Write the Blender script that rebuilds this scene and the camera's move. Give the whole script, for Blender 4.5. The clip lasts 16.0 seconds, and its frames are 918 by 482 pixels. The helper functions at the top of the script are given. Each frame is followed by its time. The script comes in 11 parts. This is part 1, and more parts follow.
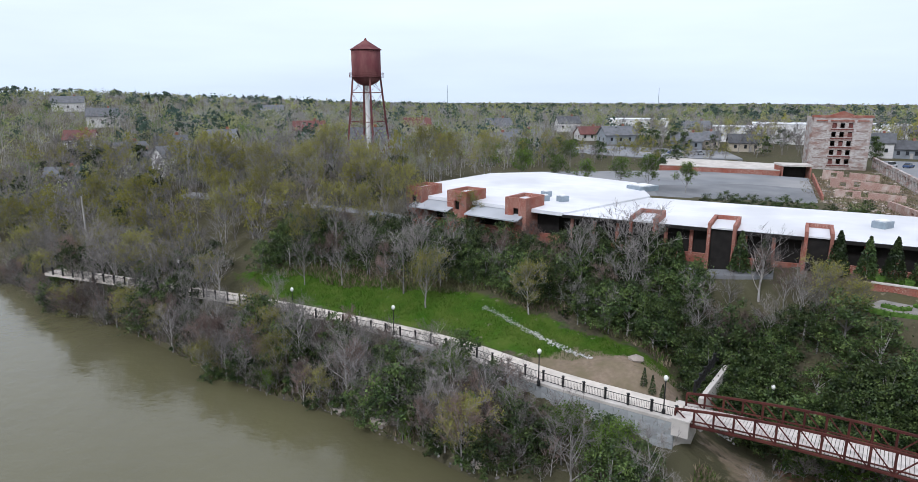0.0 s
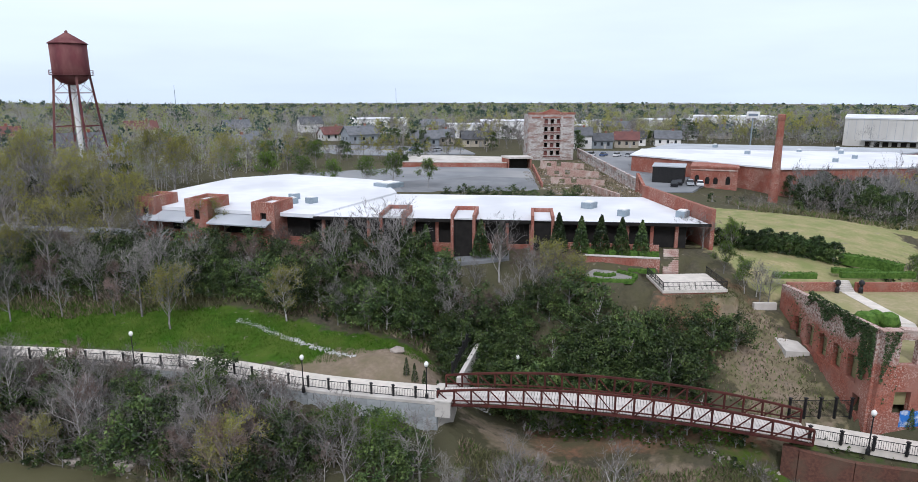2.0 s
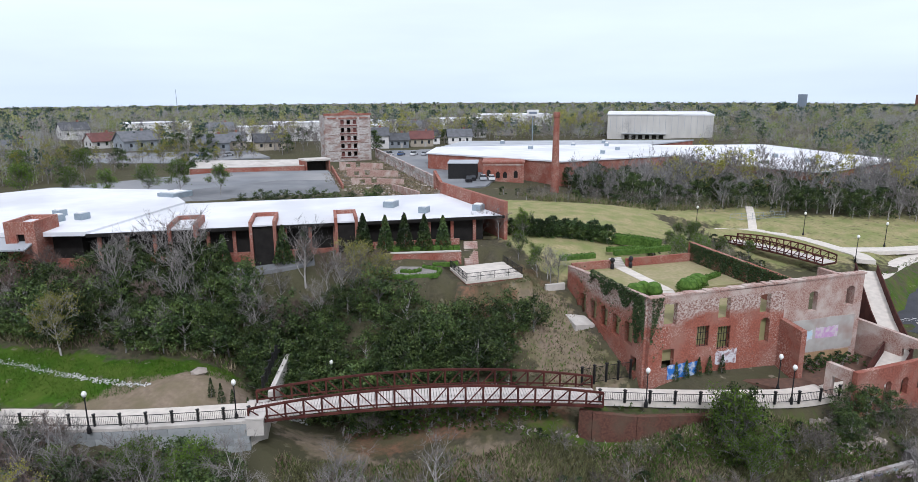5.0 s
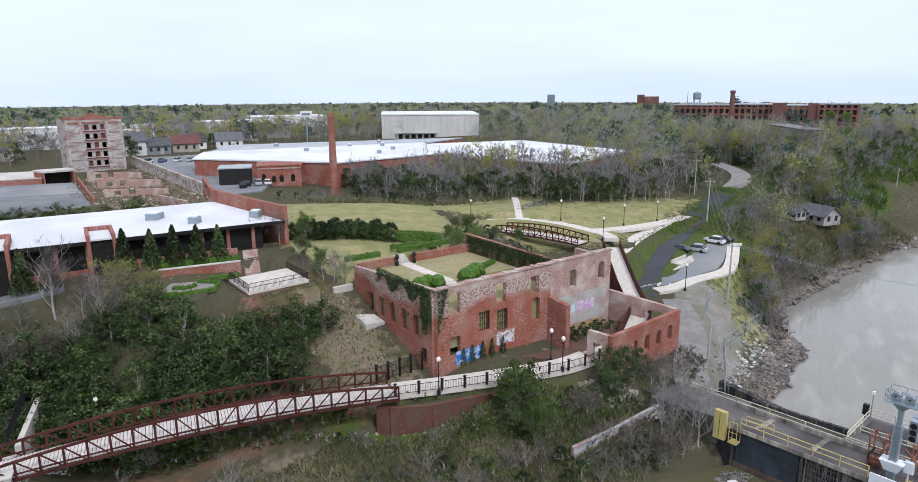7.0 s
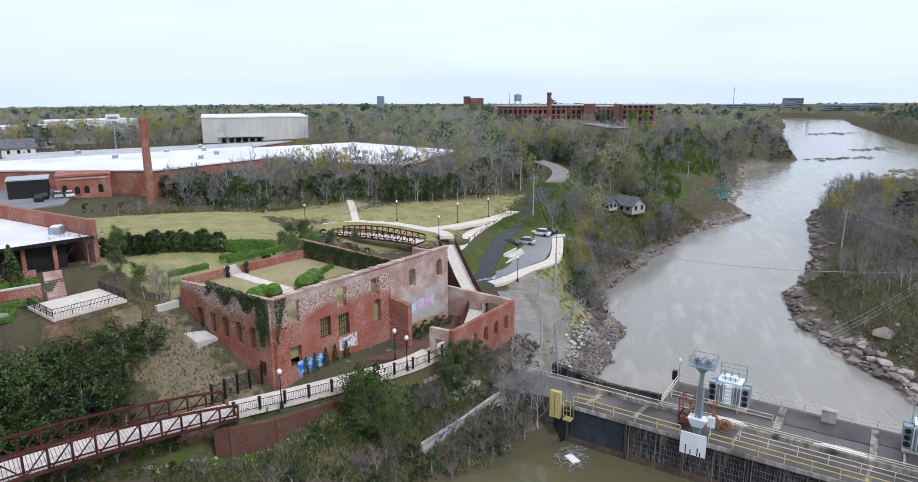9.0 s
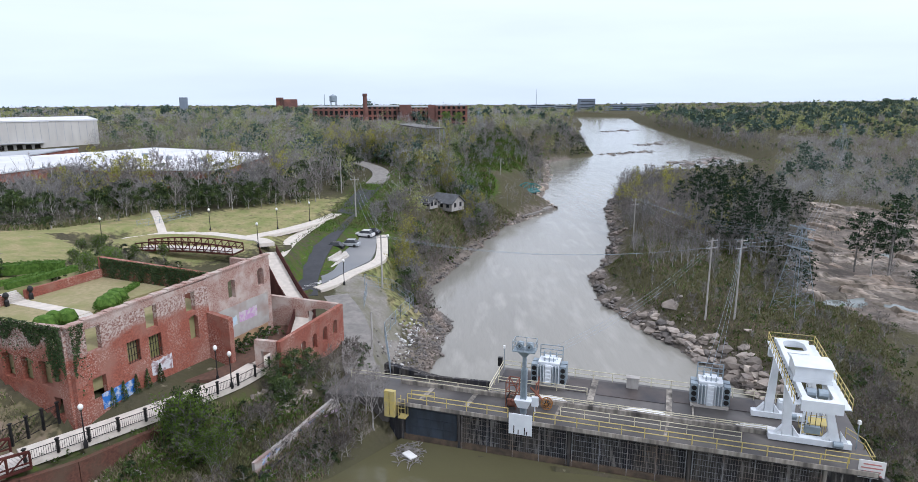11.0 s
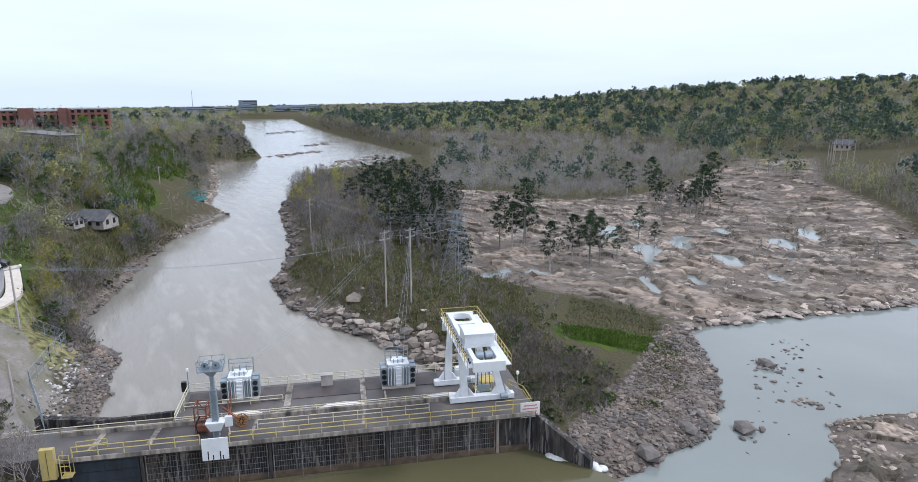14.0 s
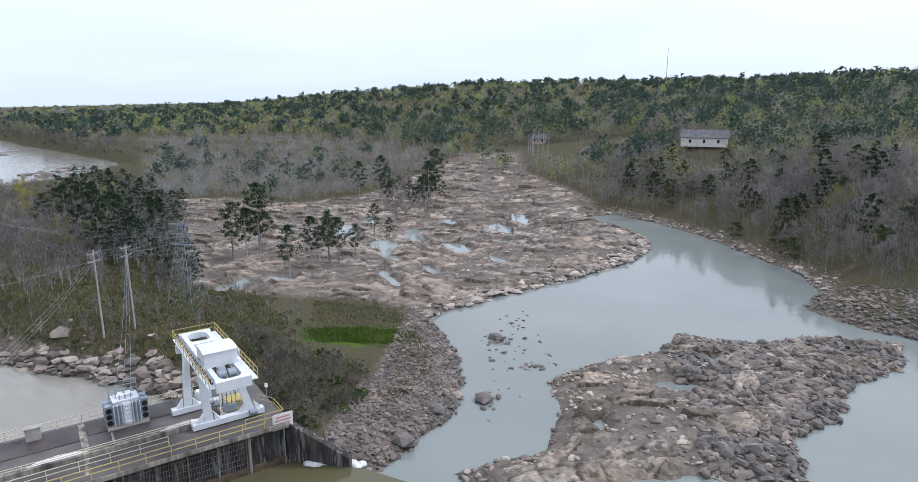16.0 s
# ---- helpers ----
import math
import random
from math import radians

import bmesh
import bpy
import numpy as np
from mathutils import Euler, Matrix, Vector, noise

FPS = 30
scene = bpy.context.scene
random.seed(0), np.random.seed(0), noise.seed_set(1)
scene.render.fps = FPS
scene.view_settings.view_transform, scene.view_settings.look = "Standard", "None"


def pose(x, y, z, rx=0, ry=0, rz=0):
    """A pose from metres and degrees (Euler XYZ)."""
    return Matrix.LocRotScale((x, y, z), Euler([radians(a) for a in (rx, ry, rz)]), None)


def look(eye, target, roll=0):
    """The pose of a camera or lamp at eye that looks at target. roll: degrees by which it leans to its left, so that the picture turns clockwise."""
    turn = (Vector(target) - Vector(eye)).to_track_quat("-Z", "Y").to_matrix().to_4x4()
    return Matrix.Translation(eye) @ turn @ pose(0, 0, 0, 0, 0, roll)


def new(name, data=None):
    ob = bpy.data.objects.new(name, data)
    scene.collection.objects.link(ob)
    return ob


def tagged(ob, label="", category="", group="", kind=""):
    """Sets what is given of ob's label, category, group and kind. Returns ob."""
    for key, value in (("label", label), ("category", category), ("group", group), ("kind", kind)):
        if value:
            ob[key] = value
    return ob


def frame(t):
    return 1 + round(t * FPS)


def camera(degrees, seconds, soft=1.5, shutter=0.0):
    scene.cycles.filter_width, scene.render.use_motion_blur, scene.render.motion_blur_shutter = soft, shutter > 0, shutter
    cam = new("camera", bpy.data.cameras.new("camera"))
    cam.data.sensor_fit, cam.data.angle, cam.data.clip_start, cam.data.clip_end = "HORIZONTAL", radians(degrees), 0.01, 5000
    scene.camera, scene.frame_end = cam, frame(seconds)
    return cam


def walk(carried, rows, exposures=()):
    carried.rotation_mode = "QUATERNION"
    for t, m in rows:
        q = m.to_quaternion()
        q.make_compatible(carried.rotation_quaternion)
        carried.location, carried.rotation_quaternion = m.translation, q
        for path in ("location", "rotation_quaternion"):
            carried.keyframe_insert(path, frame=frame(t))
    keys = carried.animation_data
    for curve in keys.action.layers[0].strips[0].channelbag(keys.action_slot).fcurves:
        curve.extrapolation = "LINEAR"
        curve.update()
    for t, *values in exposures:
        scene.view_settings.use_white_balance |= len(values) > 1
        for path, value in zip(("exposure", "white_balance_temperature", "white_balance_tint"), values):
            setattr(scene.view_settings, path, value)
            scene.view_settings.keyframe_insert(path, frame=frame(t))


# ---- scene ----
# ---- camera ----
# a drone that hovers over the mill pool and turns on the spot
cam = camera(71.19, 16.0, soft=0.5)
PATH = [
    (0.0, 0, 0, 31, 76.797, 0.028, -0.000),
    (0.5, 0, 0, 31, 76.822, 0.001, -5.905),
    (1.0, 0, 0, 31, 76.812, -0.063, -12.089),
    (1.5, 0, 0, 31, 76.796, -0.113, -18.257),
    (2.0, 0, 0, 31, 76.810, -0.012, -22.375),
    (2.5, 0, 0, 31, 76.818, -0.009, -23.512),
    (3.0, 0, 0, 31, 76.813, -0.024, -24.602),
    (3.2, 0, 0, 31, 76.813, -0.024, -25.270),
    (5.3, 0, 0, 31, 76.836, 0.242, -43.200),
    (5.5, 0, 0, 31, 76.836, 0.242, -45.163),
    (6.0, 0, 0, 31, 76.837, 0.204, -50.425),
    (6.5, 0, 0, 31, 76.830, 0.200, -55.569),
    (7.0, 0, 0, 31, 76.824, 0.253, -59.818),
    (7.5, 0, 0, 31, 76.832, 0.142, -63.791),
    (8.0, 0, 0, 31, 76.878, 0.174, -67.932),
    (8.5, 0, 0, 31, 76.907, 0.188, -70.988),
    (9.0, 0, 0, 31, 76.913, 0.156, -74.603),
    (9.2, 0, 0, 31, 76.913, 0.156, -76.100),
    (11.3, 0, 0, 31, 76.982, 0.059, -93.500),
    (11.5, 0, 0, 31, 76.982, 0.059, -95.559),
    (12.0, 0, 0, 31, 77.006, 0.049, -100.633),
    (12.5, 0, 0, 31, 77.002, 0.099, -105.662),
    (13.0, 0, 0, 31, 77.034, 0.082, -110.762),
    (13.5, 0, 0, 31, 77.042, 0.101, -115.020),
    (14.0, 0, 0, 31, 77.059, 0.035, -119.416),
    (14.5, 0, 0, 31, 77.067, -0.025, -124.112),
    (15.0, 0, 0, 31, 77.090, 0.006, -130.423),
    (15.5, 0, 0, 31, 77.089, -0.008, -136.619),
    (16.0, 0, 0, 31, 77.112, 0.067, -143.092),
]
walk(cam, [(t, pose(x, y, z, rx, ry, rz)) for t, x, y, z, rx, ry, rz in PATH], ((0.0, -0.08, 5900, 15.5), (16.0, -0.02, 5850, 17.0)))

# ---- world and light ----
world = bpy.data.worlds.new("overcast_sky")
scene.world = world
world.use_nodes = True
wn, wl = world.node_tree.nodes, world.node_tree.links
SUN_EL, SUN_ROT = radians(48), radians(215)
sky = wn.new("ShaderNodeTexSky")
sky.sky_type, sky.sun_disc = "NISHITA", False
sky.sun_elevation, sky.sun_rotation = SUN_EL, SUN_ROT
sky.air_density, sky.dust_density, sky.ozone_density = 1.0, 3.0, 1.0
wtc = wn.new("ShaderNodeTexCoord")
wsep = wn.new("ShaderNodeSeparateXYZ")
wl.new(wtc.outputs["Generated"], wsep.inputs[0])
cloud_ramp = wn.new("ShaderNodeValToRGB")       # pale cloud deck, bluer towards the horizon
cloud_ramp.color_ramp.elements[0].position, cloud_ramp.color_ramp.elements[0].color = 0.0, (0.74, 0.845, 0.93, 1)
cloud_ramp.color_ramp.elements[1].position, cloud_ramp.color_ramp.elements[1].color = 0.32, (0.96, 0.985, 0.99, 1)
e = cloud_ramp.color_ramp.elements.new(0.10)
e.color = (0.83, 0.925, 0.965, 1)
wl.new(wsep.outputs[2], cloud_ramp.inputs[0])
wmap = wn.new("ShaderNodeMapping")
wmap.inputs["Scale"].default_value = (1.5, 1.5, 9.0)
wl.new(wtc.outputs["Generated"], wmap.inputs[0])
wnoise = wn.new("ShaderNodeTexNoise")
wnoise.inputs["Scale"].default_value, wnoise.inputs["Detail"].default_value = 1.6, 5.0
wl.new(wmap.outputs[0], wnoise.inputs["Vector"])
wmr = wn.new("ShaderNodeMapRange")
wmr.inputs[1].default_value, wmr.inputs[2].default_value = 0.3, 0.7
wmr.inputs[3].default_value, wmr.inputs[4].default_value = 0.93, 1.05
wl.new(wnoise.outputs[0], wmr.inputs[0])
wmul = wn.new("ShaderNodeMixRGB")
wmul.blend_type, wmul.inputs[0].default_value = "MULTIPLY", 1.0
wl.new(cloud_ramp.outputs[0], wmul.inputs[1])
wl.new(wmr.outputs[0], wmul.inputs[2])
bg_sky, bg_cloud, bg_mix = wn.new("ShaderNodeBackground"), wn.new("ShaderNodeBackground"), wn.new("ShaderNodeMixShader")
wl.new(sky.outputs[0], bg_sky.inputs[0])
bg_sky.inputs[1].default_value = 0.10
wl.new(wmul.outputs[0], bg_cloud.inputs[0])
bg_cloud.inputs[1].default_value = 1.27
bg_mix.inputs[0].default_value = 0.86
wl.new(bg_sky.outputs[0], bg_mix.inputs[1])
wl.new(bg_cloud.outputs[0], bg_mix.inputs[2])
wl.new(bg_mix.outputs[0], wn["World Output"].inputs[0])

sun = new("sun", bpy.data.lights.new("sun", "SUN"))
sun.data.energy, sun.data.angle, sun.data.color = 1.9, radians(9), (1.0, 0.98, 0.95)
sun.matrix_world = look((math.sin(SUN_ROT) * 90, math.cos(SUN_ROT) * 90, 100), (0, 0, 0))
scene.view_settings.exposure = 0.0

# ---- builders ----
rnd = random.Random(7)
ORIGIN = {}


class Geo:
    """Collects plain solids as vertices and faces."""

    def __init__(self):
        self.v, self.f = [], []

    def add(self, vs, fs):
        n = len(self.v)
        self.v.extend(tuple(p) for p in vs)
        self.f.extend(tuple(i + n for i in f) for f in fs)
        return self

    def prism(self, poly, z0, z1):
        """Upright prism over a counter-clockwise plan outline; z1 may be one height a corner."""
        n = len(poly)
        tops = z1 if isinstance(z1, (list, tuple)) else [z1] * n
        lows = z0 if isinstance(z0, (list, tuple)) else [z0] * n
        vs = [(x, y, z) for (x, y), z in zip(poly, lows)] + [(x, y, z) for (x, y), z in zip(poly, tops)]
        fs = [tuple(reversed(range(n))), tuple(range(n, 2 * n))]
        fs += [(i, (i + 1) % n, n + (i + 1) % n, n + i) for i in range(n)]
        return self.add(vs, fs)

    def box(self, x, y, z, sx, sy, sz, turn=0.0):
        """Box of that size, centred in plan, standing on z."""
        c, s = math.cos(turn), math.sin(turn)
        poly = [(x + c * a * sx / 2 - s * b * sy / 2, y + s * a * sx / 2 + c * b * sy / 2) for a, b in ((-1, -1), (1, -1), (1, 1), (-1, 1))]
        return self.prism(poly, z, z + sz)

    def beam(self, p, q, w, h=None):
        """Square bar between two points."""
        p, q = Vector(p), Vector(q)
        h = h or w
        d = (q - p).normalized()
        side = d.cross(Vector((0, 0, 1)))
        side = side.normalized() if side.length > 1e-4 else Vector((1, 0, 0))
        up = side.cross(d)
        vs = [e + side * a * w / 2 + up * b * h / 2 for e in (p, q) for a, b in ((-1, -1), (1, -1), (1, 1), (-1, 1))]
        return self.add(vs, [(3, 2, 1, 0), (4, 5, 6, 7), (0, 1, 5, 4), (1, 2, 6, 5), (2, 3, 7, 6), (3, 0, 4, 7)])

    def chain(self, pts, w, h=None):
        """One continuous bar through several points, kept upright."""
        pts, h, n = [Vector(p) for p in pts], h or w, len(pts)
        vs = []
        for i, p in enumerate(pts):
            d = (pts[min(n - 1, i + 1)] - pts[max(0, i - 1)]).normalized()
            side = d.cross(Vector((0, 0, 1)))
            side = side.normalized() if side.length > 1e-4 else Vector((1, 0, 0))
            up = side.cross(d)
            vs += [p + side * a * w / 2 + up * b * h / 2 for a, b in ((-1, -1), (1, -1), (1, 1), (-1, 1))]
        fs = [(3, 2, 1, 0), tuple(4 * (n - 1) + k for k in range(4))]
        fs += [(4 * i + k, 4 * i + (k + 1) % 4, 4 * i + 4 + (k + 1) % 4, 4 * i + 4 + k) for i in range(n - 1) for k in range(4)]
        return self.add(vs, fs)

    def rod(self, p, q, r0, r1=None, n=6):
        """Round tapered bar between two points."""
        p, q = Vector(p), Vector(q)
        r1 = r0 if r1 is None else r1
        d = (q - p).normalized()
        side = d.cross(Vector((0, 0, 1)))
        side = side.normalized() if side.length > 1e-3 else Vector((1, 0, 0))
        up = side.cross(d)
        vs = [e + (side * math.cos(k * 2 * math.pi / n) + up * math.sin(k * 2 * math.pi / n)) * r for e, r in ((p, r0), (q, r1)) for k in range(n)]
        fs = [(k, (k + 1) % n, n + (k + 1) % n, n + k) for k in range(n)] + [tuple(reversed(range(n))), tuple(range(n, 2 * n))]
        return self.add(vs, fs)

    def turned(self, x, y, rings, n=16):
        """Solid of revolution: rings of (radius, z) from the bottom to the top."""
        vs = [(x + r * math.cos(k * 2 * math.pi / n), y + r * math.sin(k * 2 * math.pi / n), z) for r, z in rings for k in range(n)]
        fs = [(i * n + k, i * n + (k + 1) % n, (i + 1) * n + (k + 1) % n, (i + 1) * n + k) for i in range(len(rings) - 1) for k in range(n)]
        fs += [tuple(reversed(range(n))), tuple(range((len(rings) - 1) * n, len(rings) * n))]
        return self.add(vs, fs)

    def wall(self, p, q, z0, z1, thick, holes=()):
        """Straight wall from p to q with holes (u0, u1, v0, v1, rise) in metres along it and above z0; rise rounds the head. z1: one top or two."""
        p, q = Vector((p[0], p[1])), Vector((q[0], q[1]))
        length = (q - p).length
        d = (q - p) / length
        nrm = Vector((-d.y, d.x)) * thick / 2
        za, zb = z1 if isinstance(z1, (list, tuple)) else (z1, z1)
        cuts = []
        for h in holes:
            u0, u1, v0, v1 = h[:4]
            rise = h[4] if len(h) > 4 else 0
            if rise:
                k = 6
                for i in range(k):
                    m = (i + 0.5) / k * 2 - 1
                    cuts.append((u0 + (u1 - u0) * i / k, u0 + (u1 - u0) * (i + 1) / k, v0, v1 - rise * (1 - math.sqrt(max(0, 1 - m * m)))))
            else:
                cuts.append((u0, u1, v0, v1))
        us = sorted({0.0, length, *[c[0] for c in cuts], *[c[1] for c in cuts]})
        for a, b in zip(us, us[1:]):
            if b - a < 1e-4:
                continue
            mid = (a + b) / 2
            spans = sorted((c[2], c[3]) for c in cuts if c[0] - 1e-5 <= mid <= c[1] + 1e-5)
            low = 0.0
            ta, tb = za + (zb - za) * a / length, za + (zb - za) * b / length
            A, Bq = p + d * a, p + d * b
            poly = [A - nrm, Bq - nrm, Bq + nrm, A + nrm]
            for v0, v1 in spans:
                if v0 > low + 1e-3:
                    self.prism(poly, z0 + low, z0 + v0)
                low = max(low, v1)
            if min(ta, tb) > z0 + low + 1e-3:
                self.prism(poly, z0 + low, [ta, tb, tb, ta])
        return self


def thing(name, loc=(0, 0, 0), label="", category="", group="", kind=""):
    ob = new(name)
    ob.location = loc
    ob.empty_display_size = 0.2
    ORIGIN[ob] = Vector(loc)
    return tagged(ob, label, category, group, kind)


def mesh_of(name, geo, mat, off=(0, 0, 0), smooth=False):
    me = bpy.data.meshes.new(name)
    ox, oy, oz = off
    me.from_pydata([(x - ox, y - oy, z - oz) for x, y, z in geo.v], [], geo.f)
    if 8 < len(geo.v) < 1200:
        bm = bmesh.new()
        bm.from_mesh(me)
        bmesh.ops.remove_doubles(bm, verts=bm.verts, dist=0.0005)
        bm.to_mesh(me)
        bm.free()
    if mat:
        me.materials.append(mat)
    if smooth:
        me.polygons.foreach_set("use_smooth", [True] * len(me.polygons))
    me.update()
    return me


def part(name, geo, mat, parent, label="", smooth=False, kind=""):
    """One mesh under a thing or part; the solids are given in the thing's world place."""
    off = ORIGIN[parent]
    ob = new(name, mesh_of(name, geo, mat, off, smooth))
    ob.parent = parent
    ORIGIN[ob] = off
    return tagged(ob, label, kind=kind)


def solid(name, geo, mat, label="", category="", group="", kind="", smooth=False):
    """One mesh that is a thing by itself, its origin at its base."""
    xs, ys, zs = zip(*geo.v)
    loc = ((min(xs) + max(xs)) / 2, (min(ys) + max(ys)) / 2, min(zs))
    ob = new(name, mesh_of(name, geo, mat, loc, smooth))
    ob.location = loc
    ORIGIN[ob] = Vector(loc)
    return tagged(ob, label, category, group, kind)


def np_mesh(name, verts, faces, mat, label="", category="", kind="", smooth=False):
    """Mesh from arrays of vertices and of faces with one number of corners."""
    me = bpy.data.meshes.new(name)
    nv, nf, k = len(verts), len(faces), faces.shape[1]
    me.vertices.add(nv)
    me.vertices.foreach_set("co", np.asarray(verts, np.float32).ravel())
    me.loops.add(nf * k)
    me.loops.foreach_set("vertex_index", np.asarray(faces, np.int32).ravel())
    me.polygons.add(nf)
    me.polygons.foreach_set("loop_start", np.arange(0, nf * k, k, dtype=np.int32))
    me.polygons.foreach_set("loop_total", np.full(nf, k, np.int32))
    me.polygons.foreach_set("use_smooth", np.full(nf, smooth))
    me.materials.append(mat)
    me.update(calc_edges=True)
    return tagged(new(name, me), label, category, kind=kind)


# ---- materials ----
def material(name, base, second=None, scale=1.0, rough=0.85, metal=0.0, bump=0.0, bump_scale=None, third=None, third_scale=None, spread=(0.35, 0.65), stretch=(1, 1, 1), jitter=0.0, island=0.0, spec=0.3, speck=None, through_light=0.0):
    """Two or three tones mixed by noise at a fine and a coarse scale, with fine relief."""
    m = bpy.data.materials.new(name)
    m.use_nodes = True
    n, l = m.node_tree.nodes, m.node_tree.links
    b = n["Principled BSDF"]
    b.inputs["Roughness"].default_value, b.inputs["Metallic"].default_value = rough, metal
    b.inputs["Specular IOR Level"].default_value = spec
    tc, mp = n.new("ShaderNodeTexCoord"), n.new("ShaderNodeMapping")
    mp.inputs["Scale"].default_value = stretch
    l.new(tc.outputs["Object"], mp.inputs[0])
    second = second or tuple(c * 0.8 for c in base)
    out = None

    def mix(fac, a, c):
        x = n.new("ShaderNodeMixRGB")
        l.new(fac, x.inputs[0])
        for i, s in ((1, a), (2, c)):
            if isinstance(s, tuple):
                x.inputs[i].default_value = (*s, 1)
            else:
                l.new(s, x.inputs[i])
        return x.outputs[0]

    def noisy(sc, detail=6.0, lo=spread[0], hi=spread[1]):
        t = n.new("ShaderNodeTexNoise")
        t.inputs["Scale"].default_value, t.inputs["Detail"].default_value = sc, detail
        l.new(mp.outputs[0], t.inputs["Vector"])
        r = n.new("ShaderNodeMapRange")
        r.inputs[1].default_value, r.inputs[2].default_value = lo, hi
        l.new(t.outputs[0], r.inputs[0])
        return r.outputs[0]

    out = mix(noisy(scale), base, second)
    if third:
        out = mix(noisy(third_scale or scale * 0.2, 3.0, 0.45, 0.7), out, third)
    if speck:
        tone, sc, patch = speck
        m1, m2 = noisy(sc, 4.0, 0.5, 0.6), noisy(patch, 3.0, 0.42, 0.62)
        k = n.new("ShaderNodeMath")
        k.operation = "MULTIPLY"
        l.new(m1, k.inputs[0])
        l.new(m2, k.inputs[1])
        out = mix(k.outputs[0], out, tone)
    for amp, src in ((jitter, "object"), (island, "piece")):
        if not amp:
            continue
        src = n.new("ShaderNodeObjectInfo").outputs["Random"] if src == "object" else n.new("ShaderNodeNewGeometry").outputs["Random Per Island"]
        r = n.new("ShaderNodeMapRange")
        r.inputs[3].default_value, r.inputs[4].default_value = 1 - amp, 1 + amp
        l.new(src, r.inputs[0])
        x = n.new("ShaderNodeMixRGB")
        x.blend_type, x.inputs[0].default_value = "MULTIPLY", 1.0
        l.new(out, x.inputs[1])
        l.new(r.outputs[0], x.inputs[2])
        out = x.outputs[0]
    l.new(out, b.inputs["Base Color"])
    if through_light:
        thin, both = n.new("ShaderNodeBsdfTranslucent"), n.new("ShaderNodeMixShader")
        l.new(out, thin.inputs[0])
        both.inputs[0].default_value = through_light
        l.new(b.outputs[0], both.inputs[1])
        l.new(thin.outputs[0], both.inputs[2])
        l.new(both.outputs[0], n["Material Output"].inputs[0])
    if bump:
        t = n.new("ShaderNodeTexNoise")
        t.inputs["Scale"].default_value, t.inputs["Detail"].default_value = bump_scale or scale * 3, 5.0
        l.new(mp.outputs[0], t.inputs["Vector"])
        bp = n.new("ShaderNodeBump")
        bp.inputs["Strength"].default_value, bp.inputs["Distance"].default_value = min(1.0, bump), 0.05
        l.new(t.outputs[0], bp.inputs["Height"])
        l.new(bp.outputs[0], b.inputs["Normal"])
    return m


BRICK = material("red_brick", (0.32, 0.115, 0.08), (0.21, 0.075, 0.055), 5.0, 0.92, bump=0.6, bump_scale=14, third=(0.29, 0.15, 0.115), third_scale=0.5, spread=(0.35, 0.65), speck=((0.42, 0.28, 0.23), 6.0, 0.35), spec=0.15)
OLD_BRICK = material("brown_planter_brick", (0.15, 0.072, 0.052), (0.095, 0.05, 0.038), 4.0, 0.95, bump=0.6, bump_scale=14, third=(0.12, 0.085, 0.06), third_scale=0.5, spec=0.1)
PALE_BRICK = material("weathered_pale_brick", (0.45, 0.34, 0.29), (0.26, 0.13, 0.1), 7.0, 0.92, bump=0.6, bump_scale=12, third=(0.5, 0.43, 0.38), third_scale=0.5, spread=(0.35, 0.65))
PLASTER = material("old_limewash", (0.5, 0.485, 0.46), (0.3, 0.25, 0.225), 1.1, 0.9, bump=0.4, third=(0.26, 0.16, 0.13), third_scale=0.3, spread=(0.35, 0.7), stretch=(1, 1, 2.6))
WHITE_ROOF = material("white_roof_membrane", (0.72, 0.73, 0.75), (0.64, 0.65, 0.67), 0.25, 0.6, bump=0.1, third=(0.55, 0.56, 0.57), third_scale=0.08)
GREY_ROOF = material("grey_roof_gravel", (0.42, 0.44, 0.46), (0.33, 0.35, 0.37), 0.15, 0.8, bump=0.2)
CONCRETE = material("pale_concrete", (0.56, 0.53, 0.48), (0.47, 0.44, 0.4), 0.8, 0.85, bump=0.25, bump_scale=20, third=(0.4, 0.37, 0.33), third_scale=0.2)
PATHWAY = material("path_concrete", (0.62, 0.57, 0.5), (0.52, 0.48, 0.42), 1.2, 0.85, bump=0.2, bump_scale=20)
BLOCK = material("grey_wall_block", (0.36, 0.38, 0.38), (0.29, 0.31, 0.31), 1.5, 0.9, bump=0.8, bump_scale=8, jitter=0.14)
RUST = material("weathering_steel", (0.075, 0.024, 0.02), (0.045, 0.017, 0.015), 1.5, 0.8, bump=0.15, third=(0.105, 0.037, 0.028), third_scale=0.4, spec=0.1)
TANK_RED = material("rusty_red_tank", (0.14, 0.045, 0.048), (0.095, 0.032, 0.036), 0.7, 0.75, bump=0.2, third=(0.22, 0.1, 0.09), third_scale=0.35, stretch=(1, 1, 0.4), spec=0.15)
BLACK = material("black_painted_metal", (0.012, 0.012, 0.013), (0.02, 0.02, 0.02), 3, 0.5)
# near-black for trim and doors, and for shade painted into recesses and openings
DARK = material("dark_trim_and_shade", (0.012, 0.011, 0.01), (0.02, 0.018, 0.016), 1, 0.95)
